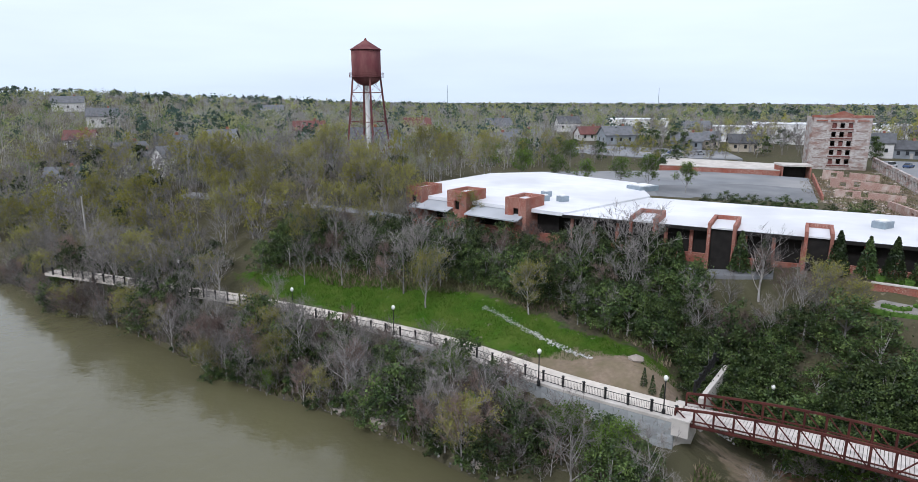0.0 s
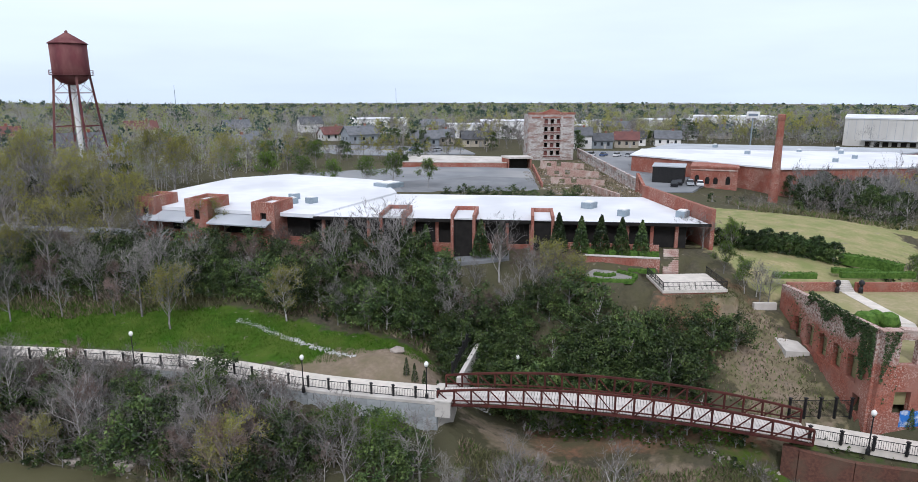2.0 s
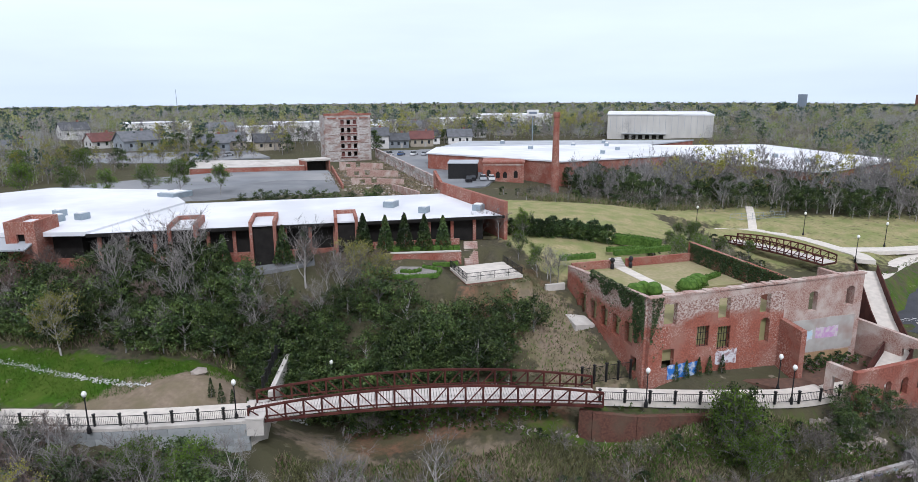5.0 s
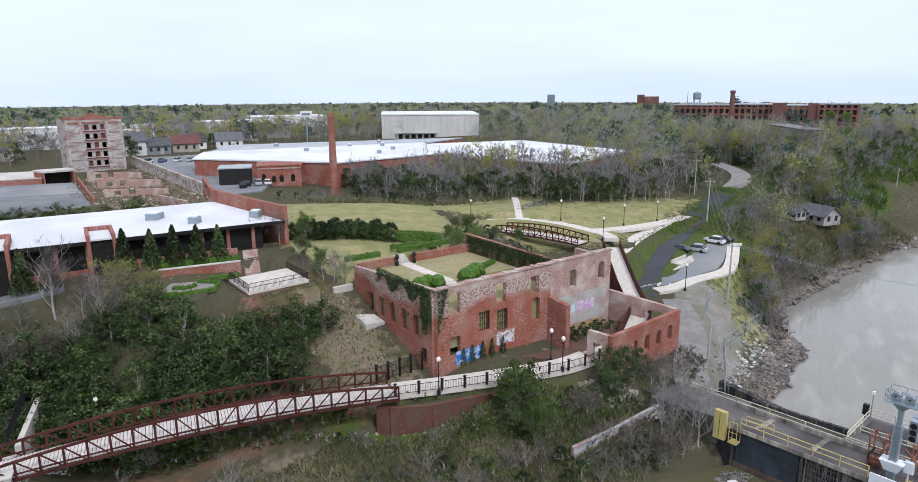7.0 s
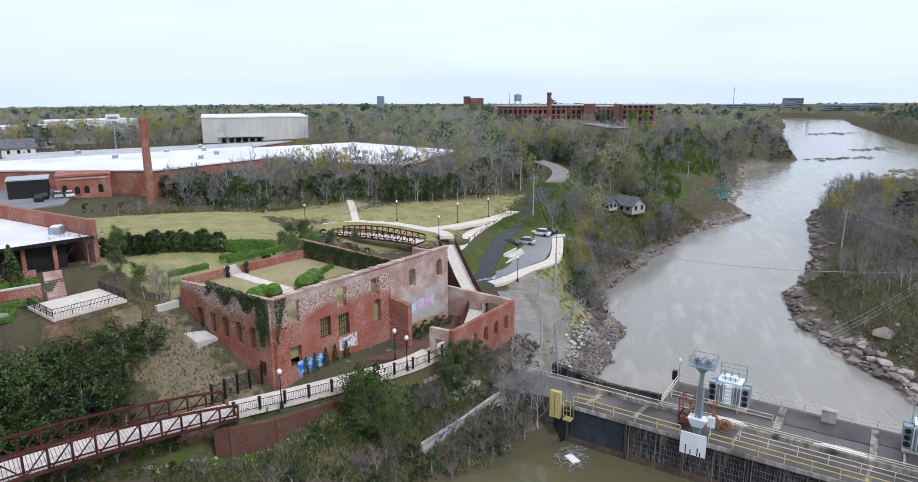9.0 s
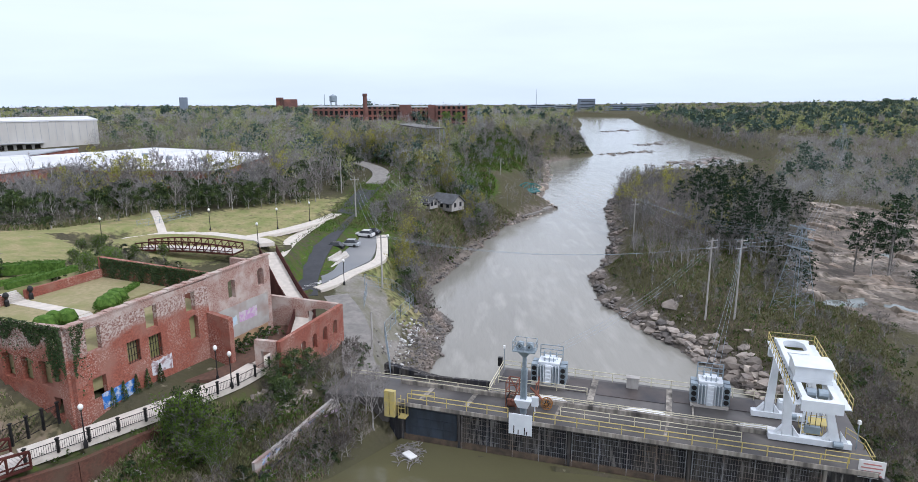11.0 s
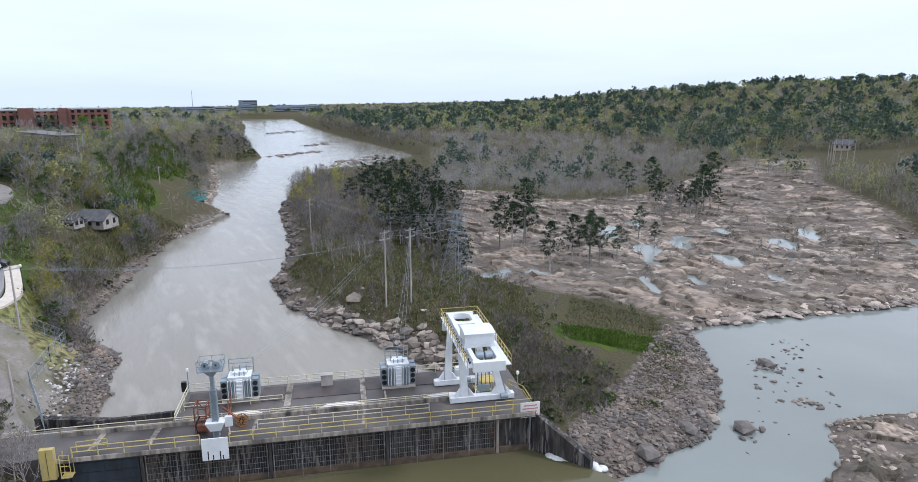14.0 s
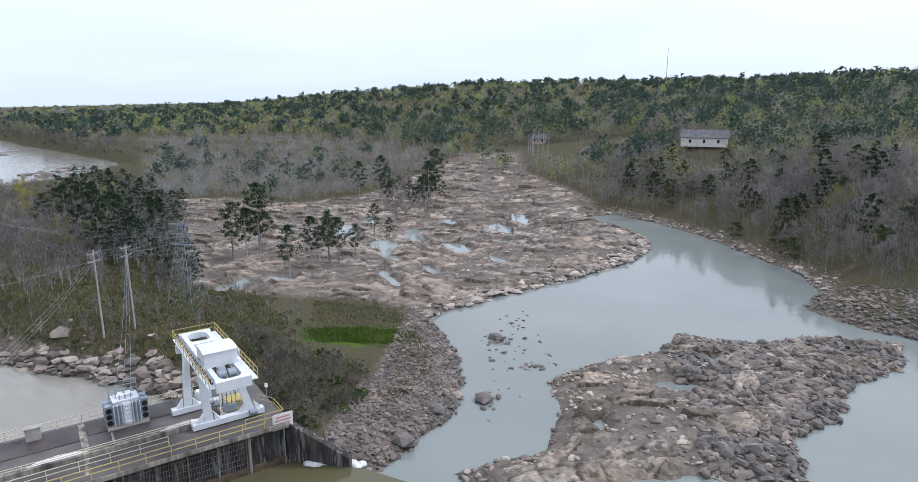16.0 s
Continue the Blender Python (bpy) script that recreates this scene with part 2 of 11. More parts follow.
DARK_CONC = material("stained_dam_concrete", (0.085, 0.078, 0.07), (0.026, 0.027, 0.031), 0.9, 0.9, spec=0.1, bump=0.4, bump_scale=9, third=(0.026, 0.028, 0.036), third_scale=0.3, stretch=(1.6, 1.6, 0.22), speck=((0.21, 0.2, 0.185), 2.2, 0.5))
DECK_CONC = material("wet_deck_concrete", (0.085, 0.08, 0.078), (0.135, 0.125, 0.115), 0.35, 0.45, bump=0.15, third=(0.04, 0.038, 0.04), third_scale=0.16)
ASPHALT = material("asphalt", (0.055, 0.058, 0.065), (0.045, 0.047, 0.052), 0.6, 0.85, bump=0.2, bump_scale=30)
OLD_ASPHALT = material("bleached_asphalt", (0.21, 0.22, 0.23), (0.16, 0.17, 0.18), 0.12, 0.9, bump=0.2, third=(0.27, 0.27, 0.265), third_scale=0.05)
GRAVEL = material("grey_gravel", (0.26, 0.245, 0.225), (0.19, 0.182, 0.168), 0.9, 0.95, bump=0.5, bump_scale=12)
YELLOW = material("yellow_rail_paint", (0.5, 0.4, 0.13), (0.42, 0.36, 0.17), 2, 0.6)
WHITE_STEEL = material("white_crane_paint", (0.72, 0.76, 0.79), (0.62, 0.66, 0.69), 0.8, 0.45, bump=0.05)
GALV = material("galvanised_steel", (0.3, 0.36, 0.4), (0.24, 0.29, 0.33), 1.5, 0.5, metal=0.3)
WOOD_GREY = material("weathered_timber", (0.4, 0.385, 0.36), (0.3, 0.285, 0.265), 2.0, 0.9, stretch=(1, 1, 0.2))
WHITE_PAINT = material("white_paint", (0.75, 0.75, 0.73), (0.66, 0.66, 0.64), 1.0, 0.6)
GLOBE = material("frosted_lamp_globe", (0.8, 0.8, 0.76), (0.75, 0.75, 0.7), 2, 0.3)
BARK = material("grey_bark", (0.36, 0.345, 0.325), (0.17, 0.158, 0.145), 1.5, 0.95, jitter=0.4, spec=0.08)
TWIG = material("bare_twigs", (0.29, 0.272, 0.255), (0.14, 0.13, 0.122), 0.5, 0.95, jitter=0.4, spec=0.05, through_light=0.12)
BRUSH = material("grey_brown_brush", (0.21, 0.187, 0.165), (0.08, 0.07, 0.06), 0.6, 0.95, jitter=0.45, spec=0.05, through_light=0.1)
TWIG_RED = material("reddish_twigs", (0.25, 0.185, 0.16), (0.15, 0.115, 0.1), 0.5, 0.95, jitter=0.35, spec=0.05, through_light=0.25)
BUD = material("budding_leaves", (0.3, 0.285, 0.075), (0.2, 0.2, 0.055), 0.6, 0.8, jitter=0.3, island=0.15, spec=0.08, through_light=0.4)
SPRING = material("fresh_green_leaves", (0.13, 0.205, 0.035), (0.085, 0.145, 0.028), 0.6, 0.8, jitter=0.35, island=0.25, spec=0.08, through_light=0.4)
WEED = material("bramble_leaves", (0.125, 0.185, 0.045), (0.07, 0.115, 0.028), 0.8, 0.8, jitter=0.45, island=0.3, spec=0.06, through_light=0.35)
EVERGREEN = material("evergreen_leaves", (0.052, 0.088, 0.026), (0.012, 0.024, 0.009), 0.9, 0.5, jitter=0.5, island=0.5, third=(0.105, 0.145, 0.04), third_scale=0.6, spec=0.25, through_light=0.1)
PINE = material("pine_needles", (0.042, 0.074, 0.036), (0.012, 0.025, 0.014), 0.7, 0.75, jitter=0.35, island=0.35, spec=0.08, through_light=0.1)
HEDGE = material("clipped_hedge_leaves", (0.1, 0.18, 0.035), (0.045, 0.095, 0.018), 2.5, 0.8, bump=0.8, bump_scale=8, spec=0.08)
IVY = material("ivy_leaves", (0.06, 0.095, 0.03), (0.03, 0.055, 0.02), 2, 0.7, island=0.3)
ROCK = material("river_rock", (0.34, 0.298, 0.258), (0.19, 0.168, 0.148), 0.6, 0.9, bump=0.9, bump_scale=4, third=(0.39, 0.335, 0.28), third_scale=0.2, island=0.5)
DARK_ROCK = material("dark_river_rock", (0.17, 0.155, 0.142), (0.085, 0.08, 0.076), 0.8, 0.8, bump=0.8, bump_scale=4, third=(0.22, 0.18, 0.15), third_scale=0.2, island=0.4)
WHITE_ROCK = material("pale_riprap", (0.5, 0.5, 0.49), (0.4, 0.4, 0.39), 1.5, 0.9, bump=0.5, island=0.3)

# ---- ground and water ----
POOL_Z, RIVER_Z = -6.2, -10.5
POOL_SHORE = [(-400, 330), (-150, 185), (-75, 114), (-30, 78), (-9.5, 65.5), (1, 56.4), (10, 53), (20, 49), (35, 38), (47, 24), (57, 12), (63.6, 6.3)]
POOL = POOL_SHORE + [(64.2, 5.8), (50.3, -37), (43, -41), (-20, -52), (-400, -120)]
RIVER = [(69, 3.5), (76, 3.5), (88, 4.5), (96.6, 2.3), (110, 0.4), (119, 4), (129, 6), (163, -5), (198, -16), (214, -27), (232, -38), (239, -37), (260, -36), (287, -43), (330, -50),
         (391, -58), (433, -94), (500, -105), (600, -115), (877, -173), (1130, -214), (1105, -300), (934, -263), (630, -217), (418, -195), (380, -183),
         (346, -141), (328, -113), (312, -88), (235, -57), (176, -45), (150, -36), (141, -31), (125, -30), (111, -33), (94.5, -39), (82, -42), (62, -37), (60, -30)]
POND = [(44, -41), (46.5, -47), (47, -60), (52, -70), (57, -76), (65, -83), (74, -88), (73, -99), (69.5, -112), (64, -130), (60, -150), (60, -165), (66, -180), (82, -190), (97, -199), (90, -212),
        (70, -203), (55, -194), (38, -178), (22, -163), (17, -151), (18, -137), (6, -131), (-20, -128), (-60, -112), (-150, -150), (-150, -70), (-20, -52)]
ROCK_BAR = [(39.5, -51), (34, -62), (36, -70), (43, -78), (40, -88), (33, -99), (33, -108), (22, -112), (12, -122), (1, -126), (0, -115), (6, -104), (6, -91), (10, -82), (7, -73), (16, -66), (14, -50), (28, -47)]
LAND_A = [(44, 43, -2.8), (46.5, 37.5, -4.4), (-100, 128, 0), (-60, 106, -0.7), (-24, 89, -0.7), (-2, 77, -0.7), (10.5, 66, -0.7), (19, 61, -0.7), (-40, 112, 3), (-15, 98, 2), (3.3, 83, 2.2), (15, 71, 0.4), (22, 68, 0),
          ]
LAND_HILL = [(-60, 135, 8), (-25, 122, 8), (0, 106, 7), (17, 94.5, 6.5), (33, 83.5, 8), (44, 76, 9.3), (59.5, 70.4, 9.4), (45.5, 66, 7.4), (50, 68.5, 8.2), (54, 66.5, 7.9), (41, 66.5, 5.5), (0, 125, 9), (40, 110, 9), (64, 70, 9.3), (70, 92, 8.5),
          (31, 47, -5.5), (26, 57, -4.5), (27, 67, -4), (30, 75, -1), (40, 54, -4), (38, 64, -2), (56, 61, 7.3), (57.5, 53, 4.0), (46, 59, 2.5), (52, 48, -0.5), (56, 43, -0.3), (62.4, 51.5, 4.2), (60, 45, 1.8), (63, 56, 5.6)]
LAND_B = [(66, 28, -0.7), (75, 26, -0.8), (60, 30, -0.8), (70, 17, -1.8), (84, 14, -2.2), (95, 13, -2.2), (75, 10, -2.2), (105, 12, -2.2), (68, 60, 7.6), (80, 60, 7.9), (95, 75, 8),
          (110, 80, 7.5), (100, 92, 8), (90, 42, 3), (100, 46, 3), (112, 48, 3), (113, 34, 3), (128, 46, 4), (135, 60, 4.5), (130, 30, 1.5), (109, 27, -0.4), (125, 22, -0.9), (135, 15, -1),
          (150, 25, 2.6), (184, 22, 5), (204, 28, 9), (150, 45, 4), (165, 60, 5), (150, 95, 3), (130, 100, 4), (72, 44, 4), (49.5, 32.5, -4.4)]
LAND_C = [(93, 120, 7.5), (130, 150, 7), (100, 185, 7), (60, 170, 8), (20, 190, 8), (60, 240, 8), (-40, 180, 10), (-20, 175, 11), (-100, 260, 12), (-300, 500, 21), (-500, 750, 28), (0, 500, 8), (200, 400, 8),
          (300, 210, 6), (500, 500, 7), (180, 120, 6.5), (230, 90, 7), (300, 60, 10), (250, 20, 4), (400, 0, 10), (500, 50, 11), (900, -60, 4), (1500, 0, -6), (-500, 200, 15), (0, 1000, 1), (0, 2500, -26), (2500, 1500, -30), (-1500, 1500, 0), (900, 700, -2), (4000, 1500, -48), (0, 4300, -54)]
LAND_D = [(100, -50, -5), (130, -50, -5), (170, -75, -6), (230, -85, -6), (300, -105, -7), (85, -60, -7), (70, -60, -8), (60, -55, -8.5), (52, -46, -8), (100, -88, -9.6), (125, -78, -10.3), (150, -95, -9.9), (100, -110, -9.9), (130, -140, -9.9),
          (180, -160, -9.9), (250, -180, -9.9), (120, -190, -9.9), (300, -260, -9.5), (60, -225, -4), (20, -185, 0), (0, -160, -6), (0, -205, 9), (100, -300, 10), (60, -350, 15), (200, -350, 4)]
LAND_E = [(250, -420, 10), (400, -350, -4), (600, -400, 0), (0, -400, 26), (500, -740, 40), (800, -800, 32), (1500, -600, -14), (900, -450, -4), (0, -1000, 55), (-200, -300, 22), (-100, -160, -4), (200, -900, 42),
          (2500, -1500, -14), (0, -3000, 40), (-1500, -1000, 40), (2500, -400, -26), (4200, -400, -52), (-100, -30, -9)]
RUIN_YARD = [(57.6, 37.0), (74.2, 29.6), (82.0, 47.0), (65.2, 53.8)]
PUDDLES = [(105.5, -138, 10, 3.2, 2.6), (86, -133, 9, 2.8, 2.7), (124, -142, 8, 3.5, 2.4), (122, -78, 7, 3, -1.2), (117, -88, 4, 2, 0.5), (96, -116, 5, 1.8, 2.7), (112, -184, 14, 3.5, 2.2), (128, -165, 6, 3, 2.4),
           (150, -150, 9, 3, 2.4), (98, -152, 5, 2, 0.6), (160, -112, 6, 2.5, 2.3), (26, -88, 5, 2.6, 0.5), (31, -71, 3.4, 1.6, 2.2), (20, -62, 7, 3, 0.7), (36, -60, 3, 1.2, 0.8), (120, -126, 13, 4, 2.5), (146, -136, 12, 3.5, 2.4), (98, -104, 6, 2.2, 2.6), (108, -166, 10, 3, 2.5), (25, -100, 5, 2.2, 1.2)]
LEVELS = [([(14, 150), (24, 140), (75, 132), (94, 172), (70, 190), (20, 186)], 8.0), ([(34, 252), (52, 284), (104, 252), (98, 222), (66, 226)], 8.0), ([(100, 128), (112, 122), (124, 131), (176, 214), (146, 226)], 7.0),
          ([(-9, 110), (16, 92), (66, 66), (73, 91), (36, 128), (19, 145), (5, 143)], 9.6), (RUIN_YARD, 1.5), ([(49.0, 58.2), (58.6, 54.6), (62.4, 62.6), (60.5, 66.0), (53.2, 66.6), (50.6, 62.4)], 7.35), ([(43.4, 66.8), (45.4, 63.4), (49.6, 60.6), (51.0, 63.0), (53.2, 66.4), (48.0, 70.6)], 8.1)]
MEADOW = [(104, 44), (112, 36), (150, 30), (168, 28), (162, 42), (146, 56), (128, 66), (110, 62)]
ROADS = [
    ("asphalt", 5.4, [(101, 25, -1.6), (110, 26.6, -0.8), (128, 27.3, 0.6), (151, 25.8, 2.4), (165, 24, 4.5), (177, 21.8, 6.5)]),
    ("gravel", 5.0, [(177, 21.8, 6.5), (185, 20.8, 7.5), (193, 22, 8.2), (200, 25.5, 8.8), (206, 31, 9.6)]),
    ("path", 2.6, [(114, 67, 3.5), (118, 65, 3.5), (123, 62.5, 3.5), (127, 57.5, 3.5), (126.5, 49, 3.5), (122.5, 40.5, 3.5), (119, 36.5, 3.9), (114, 33.8, 4.4)]),
    ("path", 3.0, [(122.5, 40.5, 3.5), (131, 35.5, 3.1), (142, 30.6, 2.8), (152, 28, 2.7)]),
    ("path", 3.0, [(108, 31.2, 3.6), (113.5, 32.0, 2.2), (128, 32.6, 1.9), (142, 30.2, 2.7)]),
    ("path", 1.6, [(127, 58.5, 3.5), (137, 64, 5.0), (141, 66.5, 5.6)]),
    ("path", 2.4, [(104, 23, -1.2), (107, 20.5, -1.0), (113, 18.4, -1.0), (121, 14.8, -1.0), (128.5, 14.6, -0.9), (141, 16, -0.1)]),
    ("gravel", 4.0, [(68, 9.5, -2.0), (75.6, 12, -2.0), (86, 13.8, -2.0), (95, 16.5, -1.9), (102, 19.5, -1.7)]),
    ("road", 4.0, [(-60, 140, 9), (-17, 122.5, 8), (-4, 111, 7.6), (10, 98, 7), (20, 88.8, 6.8), (31, 83.0, 7.5), (40, 78.5, 8.4)]),
    ("none", 3.2, [(-72, 109.5, -0.4), (-46, 99.2, -0.4), (-24, 89.2, -0.4), (-2, 76.6, -0.4), (10.6, 65.9, -0.4), (20.5, 59.2, -0.4)]),
    ("none", 3.0, [(51.5, 37.5, -0.5), (56.5, 32.6, -0.5), (61, 28.6, -0.5), (66, 24.6, -0.5), (70, 22.8, -0.5)]),
]
_ctrl = np.array(LAND_A + LAND_HILL + LAND_B + LAND_C + LAND_D + LAND_E, float)


def _kernel(d2):
    return np.sqrt(d2 + 16.0)


_K = _kernel(((_ctrl[:, None, :2] - _ctrl[None, :, :2]) ** 2).sum(-1))
_n = len(_ctrl)
_sys = np.zeros((_n + 1, _n + 1))
_sys[:_n, :_n], _sys[:_n, _n], _sys[_n, :_n] = _K, 1, 1
_w = np.linalg.solve(_sys, np.append(_ctrl[:, 2], 0))


def inside(poly, x, y):
    hit = np.zeros(x.shape, bool)
    for (x0, y0), (x1, y1) in zip(poly, poly[1:] + poly[:1]):
        if y0 != y1:
            hit ^= ((y0 > y) != (y1 > y)) & (x < (x1 - x0) * (y - y0) / (y1 - y0) + x0)
    return hit


def away(line, x, y, closed=True):
    best = np.full(x.shape, 1e9)
    for (x0, y0), (x1, y1) in zip(line, (line[1:] + line[:1]) if closed else line[1:]):
        dx, dy = x1 - x0, y1 - y0
        t = np.clip(((x - x0) * dx + (y - y0) * dy) / (dx * dx + dy * dy), 0, 1)
        best = np.minimum(best, np.hypot(x - x0 - t * dx, y - y0 - t * dy))
    return best


def rough(x, y, size, seed=0.0):
    """Cheap smooth unevenness between -1 and 1."""
    s = np.zeros(np.shape(x))
    for k, (a, b, c) in enumerate(((1.0, 0.3, 0.0), (-0.6, 1.1, 2.0), (0.45, -0.9, 4.1), (1.7, 1.3, 1.3), (-2.1, 0.7, 5.2), (2.3, -2.6, 0.7))):
        s += np.sin((a * x + b * y) / size * 2.2 + c + seed * (k + 1)) * (0.4 if k < 3 else 0.22)
    return s * 0.55


def signed(poly, x, y):
    d = away(poly, x, y)
    return np.where(inside(poly, x, y), -d, d)


def land(x, y):
    """Height of the ground at places in plan."""
    x, y = np.asarray(x, float), np.asarray(y, float)
    shape = x.shape
    x, y = x.ravel(), y.ravel()
    h = np.full(x.shape, _w[_n])
    for i in range(_n):
        h += _w[i] * _kernel((x - _ctrl[i, 0]) ** 2 + (y - _ctrl[i, 1]) ** 2)
    r = np.hypot(x, y)
    h = np.clip(h, -10.1 - np.clip(r - 1500, 0, 2800) * 0.0157, 75)
    h = h + rough(x, y, 7) * 0.12 + rough(x, y, 60, 1) * np.clip((r - 250) / 400, 0, 1) * 3
    fl = np.clip((-9.3 - h) / 0.5, 0, 1) * (y < -50)
    h = h + fl * (0.1 + rough(x, y, 9, 3) * 0.5 + rough(x, y, 26, 5) * 0.45)
    pud = np.zeros(x.shape)
    for px, py, ra, rb, an in PUDDLES:
        c, s = math.cos(an), math.sin(an)
        q = ((x - px) * c + (y - py) * s) / ra, (-(x - px) * s + (y - py) * c) / rb
        pud = np.maximum(pud, 2.2 * np.clip(1.25 - np.hypot(*q) + rough(x, y, 4, 6) * 0.35, 0, 1))
    h = h - pud
    wob = rough(x, y, 5, 2) * 0.8
    dp, dr, dq = signed(POOL, x, y), signed(RIVER, x, y), signed(POND, x, y)
    dp, dr, dq = dp + wob, dr + wob * np.clip(r / 120, 1, 4), dq + wob
    h = np.where(y > 0, np.minimum(h, POOL_Z + np.where(dp > 0, dp * 0.42, dp * 0.3 - 0.2)), h)
    h = np.minimum(h, RIVER_Z + np.where(dr > 0, dr * 0.62 + 0.1, dr * 0.2 - 0.3))
    h = np.minimum(h, RIVER_Z + np.where(dq > 0, dq * 0.4 + 0.1, dq * 0.2 - 0.3))
    for poly, z in LEVELS:
        h = np.where(inside(poly, x, y), z - 0.3, h)
    for _, width, line in ROADS:
        best, level = np.full(x.shape, 1e9), np.zeros(x.shape)
        for (x0, y0, z0), (x1, y1, z1) in zip(line, line[1:]):
            dx, dy = x1 - x0, y1 - y0
            t = np.clip(((x - x0) * dx + (y - y0) * dy) / (dx * dx + dy * dy), 0, 1)
            d = np.hypot(x - x0 - t * dx, y - y0 - t * dy)
            level, best = np.where(d < best, z0 + t * (z1 - z0), level), np.minimum(d, best)
        w = np.clip(1 - (best - width / 2 + 0.1) / (3.0 if _ != "none" else 0.7), 0, 1)
        h = h * (1 - w) + (level - 0.12) * w
    bar = inside(ROCK_BAR, x, y)
    db = away(ROCK_BAR, x, y)
    h = np.where(bar, RIVER_Z + np.minimum(1.3, db * 0.35) + rough(x, y, 8, 7) * 0.55 - 0.05 - pud, h)
    h = np.where((inside(POOL, x, y)) & (dp < -1), np.minimum(h, POOL_Z - 2), h)
    return h.reshape(shape)


GRASS_AREA = [(-38, 105), (-24, 91.5), (-2, 79.5), (8, 72), (20, 68), (25, 67), (25, 71), (14, 77), (3.5, 86), (-20, 101)]
LAWN_AREA = [(66, 68), (72, 92), (85, 112), (101, 94), (115, 76), (104, 60), (88, 48), (64, 55)]
LAWN_B = [(112, 74), (128, 62), (150, 62), (160, 70), (140, 82), (120, 88)]
DIRT_AREA = [(4, 71), (19, 61), (25, 62), (25, 69), (14, 72)]
YARD_AREA = [(50, 40), (56, 37), (63, 54), (58, 58), (52, 50)]
WASTE_AREA = [(70, 100), (80, 150), (96, 178), (130, 196), (98, 120), (88, 112)]
GRAVEL_AREA = [(66, 6), (76, 16), (84, 12), (96, 17), (112, 22), (112, 14), (96, 8), (78, 4)]
VERGE_AREA = [(100, 2), (126, 8), (128, 14), (112, 18), (98, 12)]
FLATS = [(74, -90), (90, -87), (112, -73), (126, -70), (150, -82), (200, -112), (238, -124), (226, -148), (196, -156), (190, -190), (205, -250), (228, -300), (185, -300), (150, -250), (110, -222), (84, -198), (66, -181), (59.5, -165), (59.5, -150), (63.5, -130), (69, -112), (73, -99)]
STONY = [(50, -40), (57, -50), (64, -66), (76, -84), (62, -84), (44, -62), (43, -42)]
LOOKOUT_SLOPE = [(48, 57), (52, 52), (57, 49), (62, 53), (63, 58), (61, 62), (58, 56.5), (51, 59)]
SLOPE_RED = [(30, 52), (40, 46), (48, 39), (51, 43), (42, 51), (32, 58)]
TRACK = [(25, 60), (27, 48.5), (35, 41), (42, 35.5), (45, 36), (41, 43), (37, 45.5), (31, 50), (30, 59)]
BANK_GREEN = [(42, 46), (46, 37), (50, 31), (58, 22), (66, 14), (66, 22), (58, 29), (50, 37), (46, 44)]


RIVER_SLOPE = [(190, 2), (208, -12), (226, -16), (244, -12), (256, 0), (232, 10), (206, 8)]
GREEN_PATCH = [(64, -76), (70, -79.5), (77, -75), (83, -66), (78, -62.5), (71, -67)]


def cover(poly, x, y, soft=2.5):
    return np.clip(0.5 - (signed(poly, x, y) + rough(x, y, 3, 4) * 0.8) / soft, 0, 1)


_az = np.radians(np.concatenate([np.arange(-60, 200, 0.5), np.arange(200, 300, 4.0)]))
_rings = 28 * 1.0152 ** np.arange(338)
RR, AA = np.meshgrid(_rings, _az, indexing="ij")
GX, GY = RR * np.sin(AA), RR * np.cos(AA)
GZ = land(GX, GY)
nr, na = GX.shape
idx = np.arange(nr * na).reshape(nr, na)
nxt = np.roll(idx, -1, axis=1)
quads = np.stack([idx[:-1], idx[1:], nxt[1:], nxt[:-1]], -1).reshape(-1, 4)
verts = np.stack([GX, GY, GZ], -1).reshape(-1, 3)


